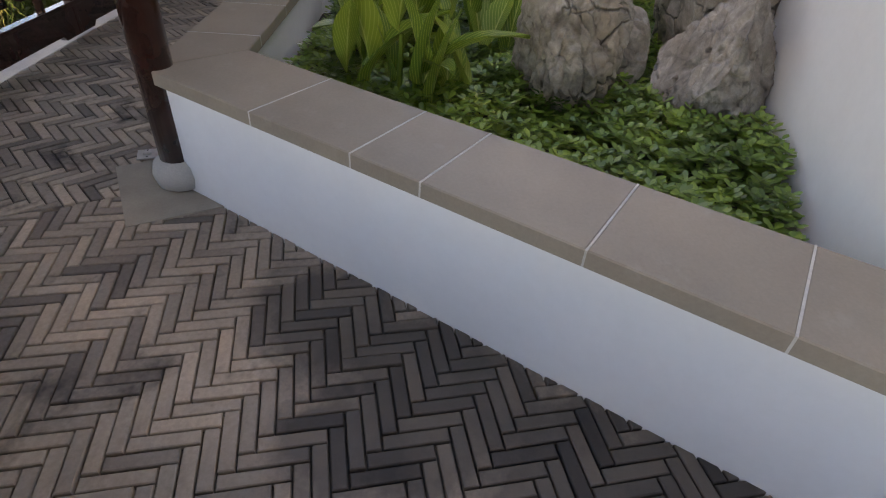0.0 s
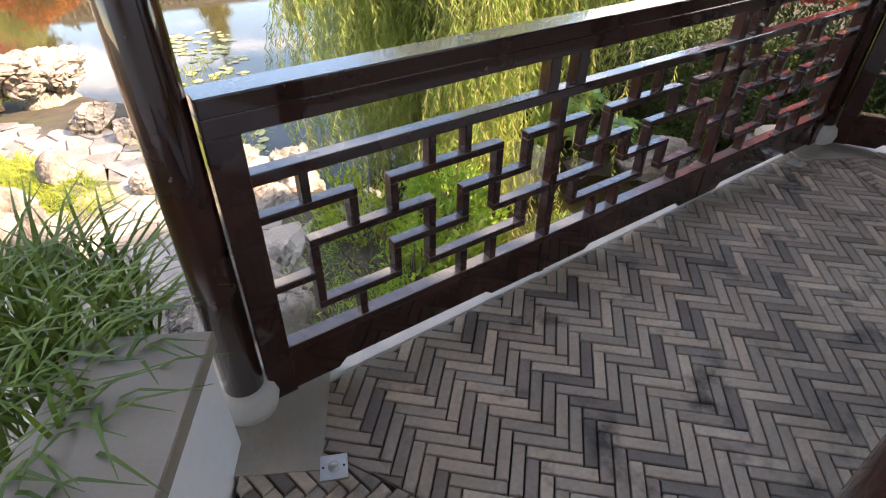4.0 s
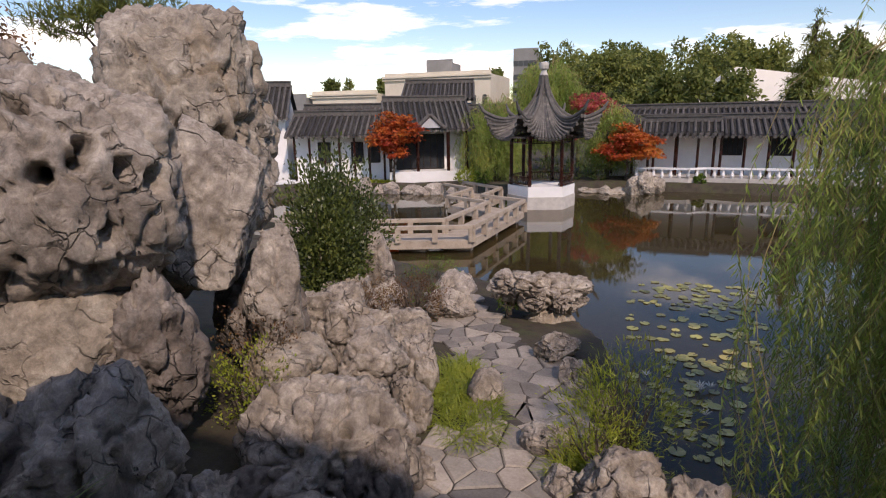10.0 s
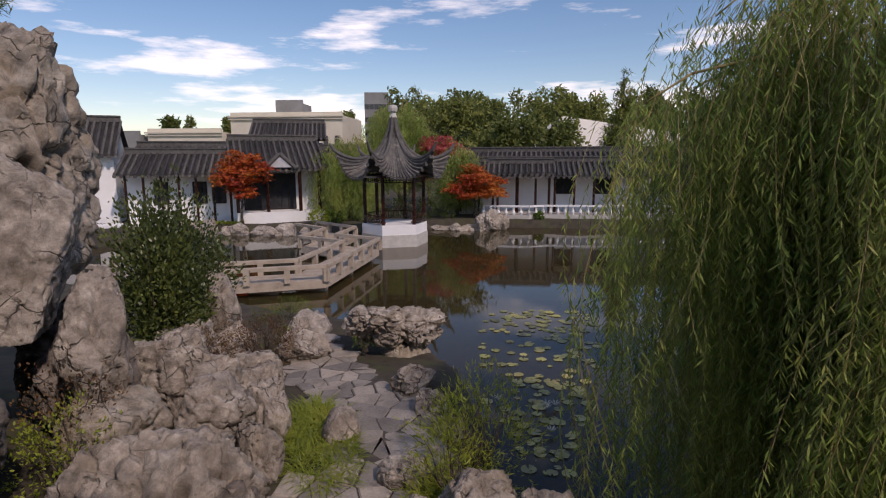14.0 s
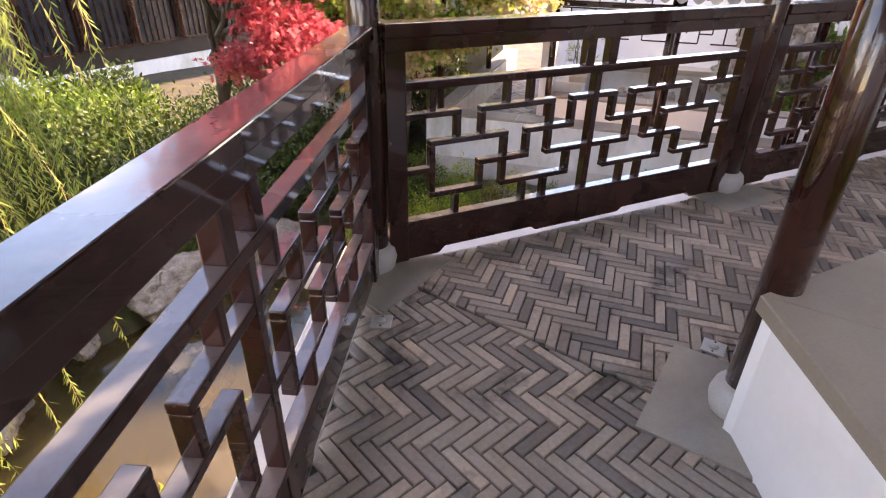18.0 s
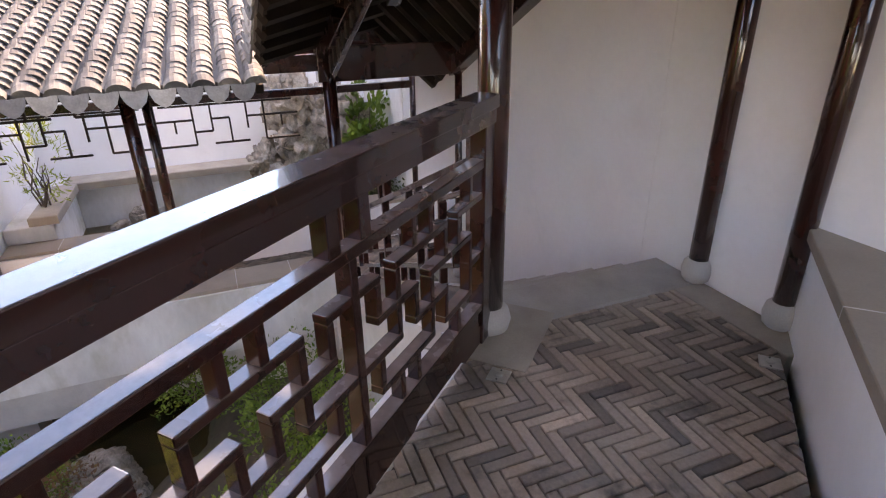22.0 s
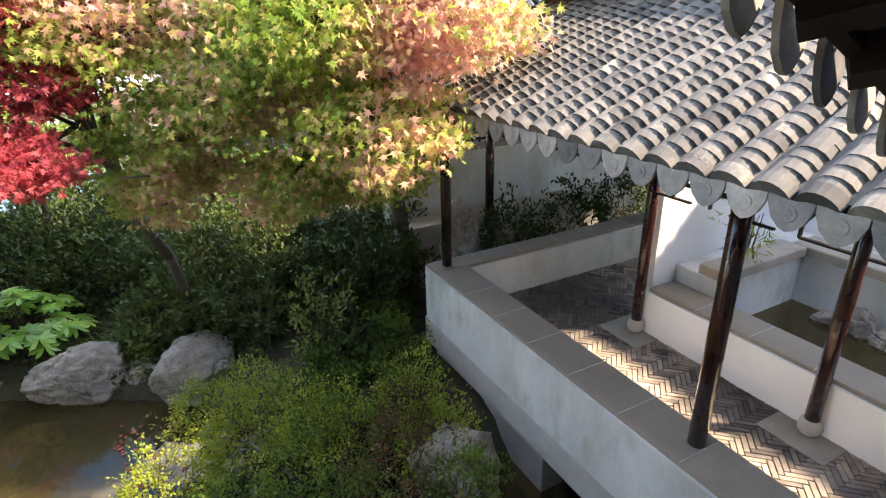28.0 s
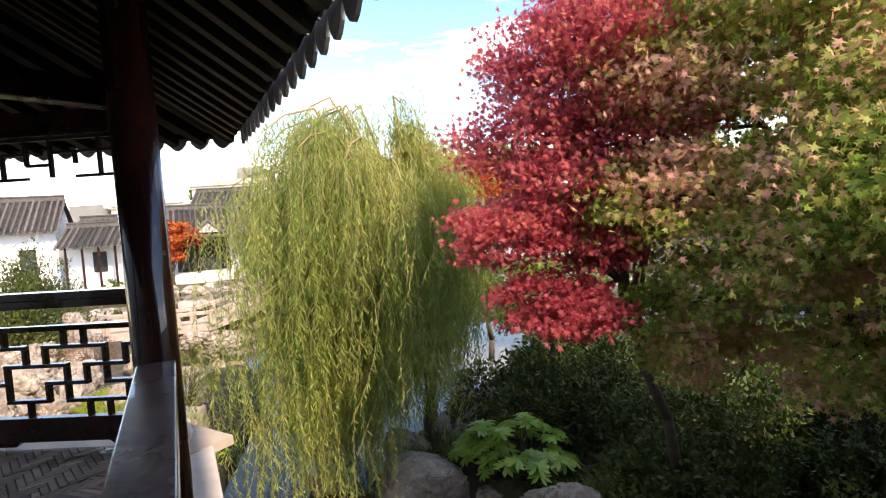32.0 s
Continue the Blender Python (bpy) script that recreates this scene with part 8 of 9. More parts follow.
fatsia((5.80, 4.62), 72, 1, z=-2.22, r=0.78)
fatsia((5.3, 4.75), 26, 2, z=-2.22, r=0.46)
grass_clump("grass", (7.0, 3.75), 0.8, 0.4, 620, LEAF_MID, "dark strappy grass below the shrubs", (0.25, 0.45), z=-2.30, width=0.009)
grass_clump("grass", (4.6, 5.5), 0.6, 0.5, 460, LEAF_MID, "green grass at the foot of the willow", (0.2, 0.35), z=-2.30)
grass_clump("grass", (-1.12, 6.0), 0.34, 0.95, 2600, LEAF_LIME, "bright lime sedge beside the flagstone path", (0.22, 0.38), z=-1.62, rot=22, width=0.007)
grass_clump("grass", (0.42, 5.0), 0.38, 0.3, 700, LEAF_LIME, "bright sedge by the rocks", (0.2, 0.34), z=-1.55, width=0.006)
grass_clump("grass", (-0.95, 0.75), 0.30, 0.5, 520, LEAF_MID, "strappy green grass in the low bed", (0.28, 0.42), z=0.36, rot=-28, width=0.007)
ground_leaf = np.stack([RNG.uniform(5.2, 11.0, 9000), RNG.uniform(2.2, 7.5, 9000)], 1)
gz = ground_height(ground_leaf[:, 0], ground_leaf[:, 1])
ok = gz > WATER_Z + 0.05
pts = np.column_stack([ground_leaf[ok], gz[ok] + RNG.uniform(0.02, 0.14, int(ok.sum()))])
m = len(pts)
c = leaf_cards(pts, unit(RNG.normal(size=(m, 3)) * 0.5 + np.array([0, 0, 1.0])), rand_dirs(m, 0.3), RNG.uniform(0.05, 0.10, m), OVAL)
tagged(quads("ivy", c, LEAF_DARK, None, 6), "dark ivy covering the soil under the maples", "ground cover", "", "stuff")
# path-side shrubs
shrub("shrub", (0.55, 5.55), (0.62, 0.55, 0.55), 3000, LEAF_LIME, "feathery yellow-green shrub at the water edge", NARROW, (0.05, 0.09), seed=51, stems=26, upright=0.9)
shrub("shrub", (0.35, 5.0), (0.35, 0.35, 0.4), 1100, LEAF_LIME, "feathery yellow-green shrub at the water edge", NARROW, (0.05, 0.08), seed=52, stems=14, upright=0.9)
for k, (x, y, r, h, n, m) in enumerate(((1.0, 2.6, 0.55, 0.42, 2200, LEAF_MID), (1.7, 2.6, 0.5, 0.42, 1800, LEAF_MID), (0.4, 1.9, 0.5, 0.35, 1500, LEAF_MID), (1.5, 1.8, 0.5, 0.36, 1600, LEAF_LIME), (2.3, 1.9, 0.4, 0.3, 1100, LEAF_MID), (1.2, 3.2, 0.35, 0.35, 1000, LEAF_LIME), (2.0, 2.9, 0.4, 0.45, 1200, LEAF_MID), (0.9, 1.6, 0.4, 0.3, 1000, LEAF_RUST))):
    shrub("shrub", (x, y), (r, r * 0.9, h), n, LEAF_FRESH if m is LEAF_MID else m, "leafy green shrub growing under the gallery railing", OVAL if k % 2 else NARROW, (0.045, 0.085), z=-1.5, seed=60 + k, stems=12, upright=0.7, group="bank shrubs")
for k, (x, y, r, h, n) in enumerate(((-3.72, 7.6, 0.60, 1.22, 8000), (-4.15, 8.3, 0.70, 1.45, 8500), (-4.3, 9.3, 0.75, 1.15, 4500))):
    shrub("shrub", (x, y), (r, r, h), n, LEAF_CAMELLIA, "tall upright dark green camellia shrub", OVAL, (0.05, 0.085), z=-1.6, seed=71 + k, stems=14, upright=0.9, shell=0.35)
for k, (x, y, r, h, n, m) in enumerate(((0.75, 1.25, 0.35, 0.32, 1300, LEAF_FRESH), (1.35, 1.25, 0.38, 0.34, 1400, LEAF_FRESH), (1.9, 1.35, 0.36, 0.28, 1200, LEAF_LIME), (0.15, 1.35, 0.34, 0.30, 1000, LEAF_FRESH), (2.6, 1.45, 0.34, 0.26, 1000, LEAF_FRESH), (1.1, 2.05, 0.4, 0.36, 1400, LEAF_FRESH), (2.9, 2.0, 0.34, 0.24, 900, LEAF_LIME))):
    shrub("shrub", (x, y), (r, r * 0.85, h), n, m, "fresh green weeds at the foot of the gallery", OVAL, (0.035, 0.06), z=-1.45 if x < 2.2 else -2.0, seed=210 + k, stems=16, upright=0.8, group="bank shrubs")
shrub("shrub", (0.95, 1.75), (0.30, 0.30, 0.22), 160, LEAF_RUST, "dry brown twigs among the weeds", NARROW, (0.04, 0.07), z=-1.3, seed=219, stems=60, upright=0.8)
shrub("shrub", (-2.75, 4.5), (0.5, 0.42, 0.42), 1700, LEAF_LIME, "sparse yellow-brown shrub among the rocks", OVAL, (0.025, 0.045), z=-1.3, seed=73, stems=24, upright=0.6)
shrub("shrub", (-2.95, 4.9), (0.5, 0.4, 0.5), 1100, LEAF_RUST, "sparse yellow-brown shrub among the rocks", OVAL, (0.022, 0.04), z=-1.2, seed=74, stems=24, upright=0.6)
shrub("shrub", (-2.55, 7.9), (0.55, 0.5, 0.34), 3200, LEAF_RUST, "rusty pink low shrub above the rocks", OVAL, (0.02, 0.035), z=-1.35, seed=75, stems=22, upright=0.6)
shrub("shrub", (-3.0, 7.0), (0.45, 0.4, 0.26), 1500, LEAF_RUST, "rusty pink low shrub above the rocks", OVAL, (0.02, 0.035), z=-1.1, seed=76, stems=18, upright=0.6)
shrub("shrub", (-3.6, 11.8), (0.75, 0.5, 0.4), 2000, LEAF_MID, "soft green shrub near the bridge", NARROW, (0.05, 0.08), z=-2.2, seed=77, stems=18, upright=0.8)
shrub("shrub", (-3.0, 9.9), (0.35, 0.3, 0.25), 700, LEAF_MID, "soft green shrub near the bridge", NARROW, (0.05, 0.08), z=-2.0, seed=78)
shrub("moss_cushion", (-1.45, 9.65), (0.25, 0.2, 0.14), 600, LEAF_MID, "moss and fern on the shore rock", OVAL, (0.02, 0.04), z=-1.75, seed=79, category="moss")
# tree above the rockery
leafy_tree("pine_tree", (-8.9, 9.2, -1.0), (-8.7, 9.0, 4.2), [((-9.3, 8.6, 3.4), (0.9, 0.9, 0.35)), ((-8.2, 9.0, 3.6), (0.8, 0.8, 0.35)), ((-8.8, 9.4, 4.5), (1.0, 1.0, 0.4)), ((-8.1, 9.2, 4.9), (0.7, 0.7, 0.3)), ((-9.7, 8.8, 4.3), (0.8, 0.8, 0.35)), ((-8.7, 8.9, 5.4), (0.7, 0.7, 0.35)), ((-7.7, 9.3, 4.1), (0.5, 0.5, 0.25))],
           13000, NARROW, LEAF_OLIVE, "open spreading dark conifer above the rockery", (0.14, 0.22), 0.11, seed=11, droop=-0.3)
leafy_tree("plum_tree", (-8.9, 6.3, -1.0), (-8.8, 6.2, 2.2), [((-8.9, 6.2, 2.5), (1.0, 0.9, 0.6)), ((-9.4, 6.5, 3.1), (0.8, 0.8, 0.5)), ((-8.2, 6.4, 2.2), (0.6, 0.6, 0.4))],
           2600, OVAL, LEAF_RUST, "purple-leaved tree behind the rockery", (0.07, 0.11), 0.08, seed=12)


def wood(name, x0, x1, y0, y1, zbase, h, n_trees, mat, label, seed, leaf=0.55, per=420):
    """A far wood: crowns of loose leaf cards with gaps, on trunks."""
    rng = random.Random(seed)
    cards, trunks = [], bmesh.new()
    for _ in range(n_trees):
        x, y = rng.uniform(x0, x1), rng.uniform(y0, y1)
        hh = h * rng.uniform(0.78, 1.08)
        zb = zbase + (y - y0) * 0.10
        rod(trunks, (x, y, zb - 1), (x, y, zb + hh * 0.7), 0.22, 0.08, 6)
        m = rng.randint(6, 9)
        cone = rng.random() < 0.25
        for k in range(m):
            f = k / m
            w = hh * (0.30 * (1 - f) + 0.05 if cone else 0.26 * math.sin(math.pi * (0.2 + 0.75 * f)))
            c = np.array([x + rng.uniform(-1, 1) * w * 0.5, y + rng.uniform(-1, 1) * w * 0.5, zb + hh * (0.25 + 0.75 * f)])
            p = c + rand_dirs(per // m) * np.array([w, w, hh * 0.13]) * RNG.uniform(0.5, 1.0, (per // m, 1))
            q = len(p)
            cards.append(leaf_cards(p, unit(RNG.normal(size=(q, 3)) + np.array([0, -0.6, 0.8])), rand_dirs(q), RNG.uniform(leaf * 0.6, leaf * 1.3, q), OVAL))
    cd = np.concatenate(cards)
    th = tagged(new(name), label, "woodland", "", "stuff")
    quads("crowns", cd, mat, th, 6)
    part("trunks", trunks, BARK, th)
    return th


wood("woodland", -14, 74, 84, 112, -1, 12.0, 90, LEAF_OLIVE, "dense wooded hillside behind the garden", 31, 0.62, 1100)
wood("woodland", -2, 46, 52, 62, -2, 7.5, 34, LEAF_OLIVE, "garden trees behind the far gallery", 32, 0.5, 1000)
wood("woodland", 14, 60, 42, 52, -2, 8, 20, LEAF_OLIVE, "garden trees behind the far gallery", 34, 0.42, 1000)
wood("woodland", -80, -30, 130, 150, 6, 6, 22, LEAF_OLIVE, "distant treetops over the roofs", 33, 0.9, 300)
leafy_tree("conifer_tree", (11.0, 46.0, -2.0), (11.0, 46.0, 7.5), [((11, 46, 1.0 + 0.95 * k), (1.9 - 0.22 * k, 1.7 - 0.2 * k, 0.6)) for k in range(8)], 11000, NARROW, LEAF_OLIVE, "dark pointed conifer behind the gallery", (0.35, 0.6), 0.15, seed=41)
leafy_tree("conifer_tree", (18.5, 44.0, -2.0), (18.5, 44.0, 5.0), [((18.5, 44, 0.5 + 0.8 * k), (1.7 - 0.2 * k, 1.6 - 0.2 * k, 0.6)) for k in range(7)], 8000, NARROW, LEAF_LIME, "golden pointed conifer behind the gallery", (0.25, 0.4), 0.15, seed=42)
leafy_tree("round_tree", (-21.5, 52.0, -2.0), (-21.5, 52.0, 1.0), [((-21.5, 52, 2.2), (1.6, 1.4, 1.0)), ((-21.0, 52, 3.2), (1.2, 1.1, 0.8))], 1800, OVAL, LEAF_MID, "round green tree behind the roofs", (0.2, 0.32), 0.12, seed=43)
leafy_tree("round_tree", (-4.0, 44.0, -2.0), (-4.0, 44.0, 3.0), [((-4.0, 44, 4.0), (2.0, 1.8, 1.3)), ((-2.6, 44, 5.0), (1.8, 1.6, 1.2)), ((-1.0, 44.5, 5.2), (2.0, 1.6, 1.3)), ((-2.0, 44, 3.2), (2.2, 1.6, 1.2))], 4200, OVAL, LEAF_OLIVE, "broad olive-green tree behind the pavilion", (0.22, 0.36), 0.15, seed=44)


# lily pads
def lilies():
    th = tagged(new("lily_pads"), "yellowing lily pads floating on the pond", "lily pads")
    n = 0
    rng = random.Random(4)
    rows = []
    while n < 230:
        x, y = rng.gauss(1.9, 0.9), rng.uniform(7.2, 15.0)
        cx = 1.3 + 0.12 * (y - 8)
        if abs(x - cx) > 0.55 + 0.14 * (y - 7) or rng.random() < 0.12:
            continue
        r = rng.uniform(0.05, 0.12)
        bm = bmesh.new()
        a0 = rng.uniform(0, 6.28)
        c = bm.verts.new((x, y, WATER_Z + 0.006))
        ring = [bm.verts.new((x + r * math.cos(a0 + 0.25 + k * 5.8 / 12), y + r * math.sin(a0 + 0.25 + k * 5.8 / 12), WATER_Z + 0.007 + rng.uniform(0, 0.012))) for k in range(13)]
        for k in range(12):
            bm.faces.new((c, ring[k], ring[k + 1]))
        part("lily_pad", bm, LILY_OB, th)
        n += 1
    return th


LILY_OB = surface("lily_pad_leaf", ((0.3, (0.16, 0.20, 0.05)), (0.55, (0.32, 0.32, 0.10)), (0.75, (0.45, 0.36, 0.11))), 1.1, 14, 0.35, 0.1, 0.3, rand='object')
lilies()
bm = bmesh.new()
for k in range(5):
    x, y = RNG.uniform(0.6, 1.8), RNG.uniform(8.0, 9.5)
    for j in range(7):
        an = j * 0.9
        v = [bm.verts.new(p) for p in ((x, y, WATER_Z + 0.05), (x + 0.05 * math.cos(an - 0.3), y + 0.05 * math.sin(an - 0.3), WATER_Z + 0.10), (x + 0.09 * math.cos(an), y + 0.09 * math.sin(an), WATER_Z + 0.12), (x + 0.05 * math.cos(an + 0.3), y + 0.05 * math.sin(an + 0.3), WATER_Z + 0.10))]
        bm.faces.new(v)
tagged(mesh_ob("water_lilies", bm, WHITEFLOWER), "white water lily flowers on the pond", "flowers", "", "stuff")


# planter: ground cover and cannas
def ground_cover(name, polys, n, z, label, r=0.05, mat=None, lift=(0.03, 0.11)):
    cards = []
    xs = [p[0] for p in polys]
    ys = [p[1] for p in polys]
    cnt = 0
    tries = 0
    while cnt < n and tries < 20:
        tries += 1
        px, py = RNG.uniform(min(xs), max(xs), n * 2), RNG.uniform(min(ys), max(ys), n * 2)
        ok = inside(px, py, polys)
        px, py = px[ok][:n - cnt], py[ok][:n - cnt]
        m = len(px)
        cnt += m
        hz = z + RNG.uniform(lift[0], lift[1], m) + 0.035 * np.sin(px * 5.0) * np.cos(py * 4.3)
        for k in range(7):
            an = RNG.uniform(0, 6.28, m) * 0.15 + k * 0.8976 + px * 37
            tilt = RNG.uniform(0.05, 0.55, m)
            al = np.stack([np.cos(an), np.sin(an), tilt], 1)
            nr = np.stack([-np.cos(an) * tilt, -np.sin(an) * tilt, np.ones(m)], 1) + RNG.normal(size=(m, 3)) * 0.12
            cards.append(leaf_cards(np.stack([px, py, hz + RNG.uniform(-0.012, 0.012, m)], 1), unit(nr), al, r * RNG.uniform(0.75, 1.2, m), [(0.0, 0.0), (0.35, 0.14), (0.7, 0.22), (0.9, 0.12), (1.0, 0.0), (0.9, -0.12), (0.7, -0.22), (0.35, -0.14)]))
    c = np.concatenate(cards)
    ob = quads(name, c, mat or LEAF_GROUND, None, c.shape[1])
    return tagged(ob, label, "ground cover", "", "stuff")


ground_cover("ground_cover", [(-0.66, -2.82), low(-5.0, -1.11), low(-2.6, -1.11), low(-1.7, WALL_B + 0.06), (3.90, -3.84), (2.24, -1.0), (0.49, -1.03)], 9000, 0.185, "glossy green pachysandra carpet in the planter", 0.046, lift=(0.02, 0.14))


def canna(at, n, z, seed, h=0.55, label="canna clump with broad yellow-striped leaves"):
    rng = random.Random(seed)
    th = thing("canna_plant", label, "plant", (at[0], at[1], z), "cannas")
    vs, fs, uv = [], [], []
    for k in range(n):
        an = rng.uniform(0, 6.28)
        ln, wd = rng.uniform(0.30, 0.48), rng.uniform(0.055, 0.088)
        stem = rng.uniform(0.03, h - 0.38)
        rx, ry = rng.uniform(-0.15, 0.15), rng.uniform(-0.15, 0.15)
        lean = rng.choice((0.22, 0.3, 0.4, 0.55, 0.8, 1.1)) + rng.uniform(-0.05, 0.05)
        st = bmesh.new()
        limb_mesh(st, [(rx, ry, -0.02), (rx + 0.03 * math.cos(an), ry + 0.03 * math.sin(an), stem)], 0.014, 0.010, 6)
        part("stalk", st, LEAF_MID, th)
        d = Vector((math.cos(an), math.sin(an), 0))
        side = Vector((-math.sin(an), math.cos(an), 0))
        nu, nv = 6, 8
        b0 = len(vs)
        for j in range(nv + 1):
            f = j / nv
            w = wd * (math.sin(math.pi * min(1, f * 0.94 + 0.06)) ** 0.75) if f < 1 else 0.002
            spine = Vector((rx, ry, stem)) + d * (ln * (lean * f ** 1.5)) + Vector((0, 0, ln * (f - 0.35 * lean * f ** 2.5)))
            for i in range(nu + 1):
                u = -1 + 2 * i / nu
                p = spine + side * (w * u) + Vector((0, 0, 0.028 * abs(u) * (1 - f * 0.3))) - d * (0.05 * abs(u) * (1 - f)) + Vector((0, 0, 0.004 * math.sin(9 * f + 3 * u)))
                vs.append(tuple(p))
                uv.append((u, f))
        for j in range(nv):
            for i in range(nu):
                fs.append((b0 + j * (nu + 1) + i, b0 + j * (nu + 1) + i + 1, b0 + (j + 1) * (nu + 1) + i + 1, b0 + (j + 1) * (nu + 1) + i))
    ob = raw("foliage", vs, fs, CANNA, th, True)
    lay_ = ob.data.uv_layers.new(name="UVMap")
    flat = []
    for p in ob.data.polygons:
        for li in p.loop_indices:
            flat.extend(uv[ob.data.loops[li].vertex_index])
    lay_.data.foreach_set("uv", flat)
    return th


for k, (x, y, n, h) in enumerate(((0.68, -1.68, 8, 0.72), (0.82, -1.42, 7, 0.72), (1.12, -1.40, 6, 0.55), (1.35, -1.95, 6, 0.5), (1.60, -1.70, 7, 0.55), (2.0, -2.0, 6, 0.5), (2.35, -2.15, 8, 0.55), (2.7, -2.6, 6, 0.5), (1.9, -1.35, 4, 0.45))):
    canna((x, y), n, 0.17, 200 + k, h + 0.05)
# court plants
shrub("shrub", low(5.75, -1.0), (0.40, 0.30, 0.78), 1300, LEAF_MID, "large leafy shrub against the court wall", OVAL, (0.09, 0.15), z=-1.25, seed=81, stems=10)
shrub("shrub", low(5.25, -0.25), (0.45, 0.65, 0.22), 2600, LEAF_MID, "low leafy shrubs beside the pool", OVAL, (0.04, 0.07), z=-1.2, seed=82)
shrub("shrub", low(5.2, -0.9), (0.45, 0.45, 0.4), 1600, LEAF_DARK, "low leafy shrubs beside the pool", OVAL, (0.04, 0.07), z=-1.2, seed=83)
shrub("bamboo", low(5.2, 2.9), (0.30, 0.28, 0.55), 420, LEAF_LIME, "thin bamboo against the sunlit court wall", NARROW, (0.07, 0.12), z=-0.8, seed=84, stems=9, upright=0.4, category="bamboo")
shrub("shrub", low(2.55, 1.5), (0.40, 0.45, 0.26), 1500, LEAF_MID, "green shrub below the stair railing", OVAL, (0.03, 0.055), z=-1.95, seed=85)
shrub("shrub", low(1.6, 0.75), (0.75, 0.5, 0.32), 3600, LEAF_MID, "green shrub below the stair railing", OVAL, (0.03, 0.05), z=-1.75, seed=86)
shrub("shrub", low(0.2, 1.2), (0.8, 0.6, 0.30), 3400, LEAF_MID, "green shrub below the gallery railing", OVAL, (0.03, 0.05), z=-1.8, seed=87)
shrub("shrub", (5.2, -0.9), (0.7, 0.6, 0.3), 2600, LEAF_MID, "green shrub below the gallery railing", OVAL, (0.03, 0.05), z=-1.9, seed=88)
shrub("shrub", (4.5, 0.2), (0.6, 0.6, 0.3), 2000, LEAF_RUST, "brownish shrub below the gallery railing", OVAL, (0.03, 0.05), z=-1.95, seed=89)
shrub("shrub", (4.0, 1.3), (0.5, 0.5, 0.3), 1600, LEAF_MID, "green shrub below the gallery railing", OVAL, (0.03, 0.05), z=-2.1, seed=90)
for k in range(3):
    shrub("shrub", low(4.5 + 1.1 * k, 5.75), (0.60, 0.4, 0.62), 1900, LEAF_DARK, "dark shrub in the shaded garden", OVAL, (0.05, 0.08), z=-1.9, seed=95 + k)
for k, (x, y, r, h, n) in enumerate(((9.4, 6.8, 1.0, 0.45, 3200), (8.0, 7.4, 1.0, 0.5, 3000), (6.6, 7.6, 0.9, 0.5, 2600), (10.8, 7.2, 1.1, 0.5, 3200), (12.0, 8.0, 1.1, 0.5, 3200), (8.8, 9.2, 1.2, 0.6, 3000), (10.6, 8.9, 1.1, 0.55, 2600), (7.2, 9.0, 1.0, 0.6, 2400))):
    shrub("shrub", (x, y), (r, r * 0.9, h), n, LEAF_MID if k % 3 == 0 else LEAF_DARK, "broad green shrub across the stream", OVAL, (0.08, 0.14), z=-2.2, seed=140 + k, group="dark shrubs")
for k, (x, y, r, h, m) in enumerate(((8.55, 0.35, 0.42, 0.42, LEAF_LIME), (8.8, 1.0, 0.45, 0.45, LEAF_MID), (8.3, -0.25, 0.42, 0.4, LEAF_LIME), (9.0, 1.6, 0.5, 0.45, LEAF_MID), (8.1, -0.9, 0.4, 0.35, LEAF_MID), (7.35, 1.15, 0.6, 0.42, LEAF_LIME), (7.65, 0.55, 0.5, 0.4, LEAF_LIME), (6.6, 0.2, 0.55, 0.3, LEAF_MID), (7.2, -0.4, 0.6, 0.34, LEAF_MID), (7.6, -1.1, 0.5, 0.3, LEAF_RUST), (6.9, -1.3, 0.5, 0.3, LEAF_MID), (6.2, -1.2, 0.5, 0.3, LEAF_LIME), (6.4, 0.9, 0.5, 0.28, LEAF_LIME), (5.8, -0.2, 0.5, 0.28, LEAF_MID))):
    shrub("shrub", (x, y), (r, r * 0.85, h), 2600, m, "low small-leaved shrub on the stream bank", OVAL, (0.024, 0.045), z=-2.36, seed=160 + k, group="bank shrubs")
# the last five are a row raised behind the court wall to block sky light
for k, (a, b, r, h, m) in enumerate(((2.95, 6.1, 0.5, 0.72, LEAF_DARK), (2.5, 5.7, 0.45, 0.55, LEAF_DARK), (3.4, 7.0, 0.5, 0.8, LEAF_DARK), (2.3, 6.9, 0.7, 0.5, LEAF_DARK), (1.9, 5.0, 0.42, 0.36, LEAF_DARK), (3.0, 7.8, 0.8, 0.85, LEAF_DARK), (4.4, 7.9, 0.8, 1.25, LEAF_DARK), (5.8, 7.95, 0.8, 1.35, LEAF_DARK), (7.2, 8.0, 0.8, 1.35, LEAF_DARK), (8.4, 8.0, 0.8, 1.3, LEAF_DARK))):
    shrub("shrub", low(a, b), (r, r * 0.9, h), 2400, m, "dense dark shrub in the shade behind the gallery", OVAL, (0.06, 0.10), z=-2.25, seed=120 + k, group="dark shrubs")
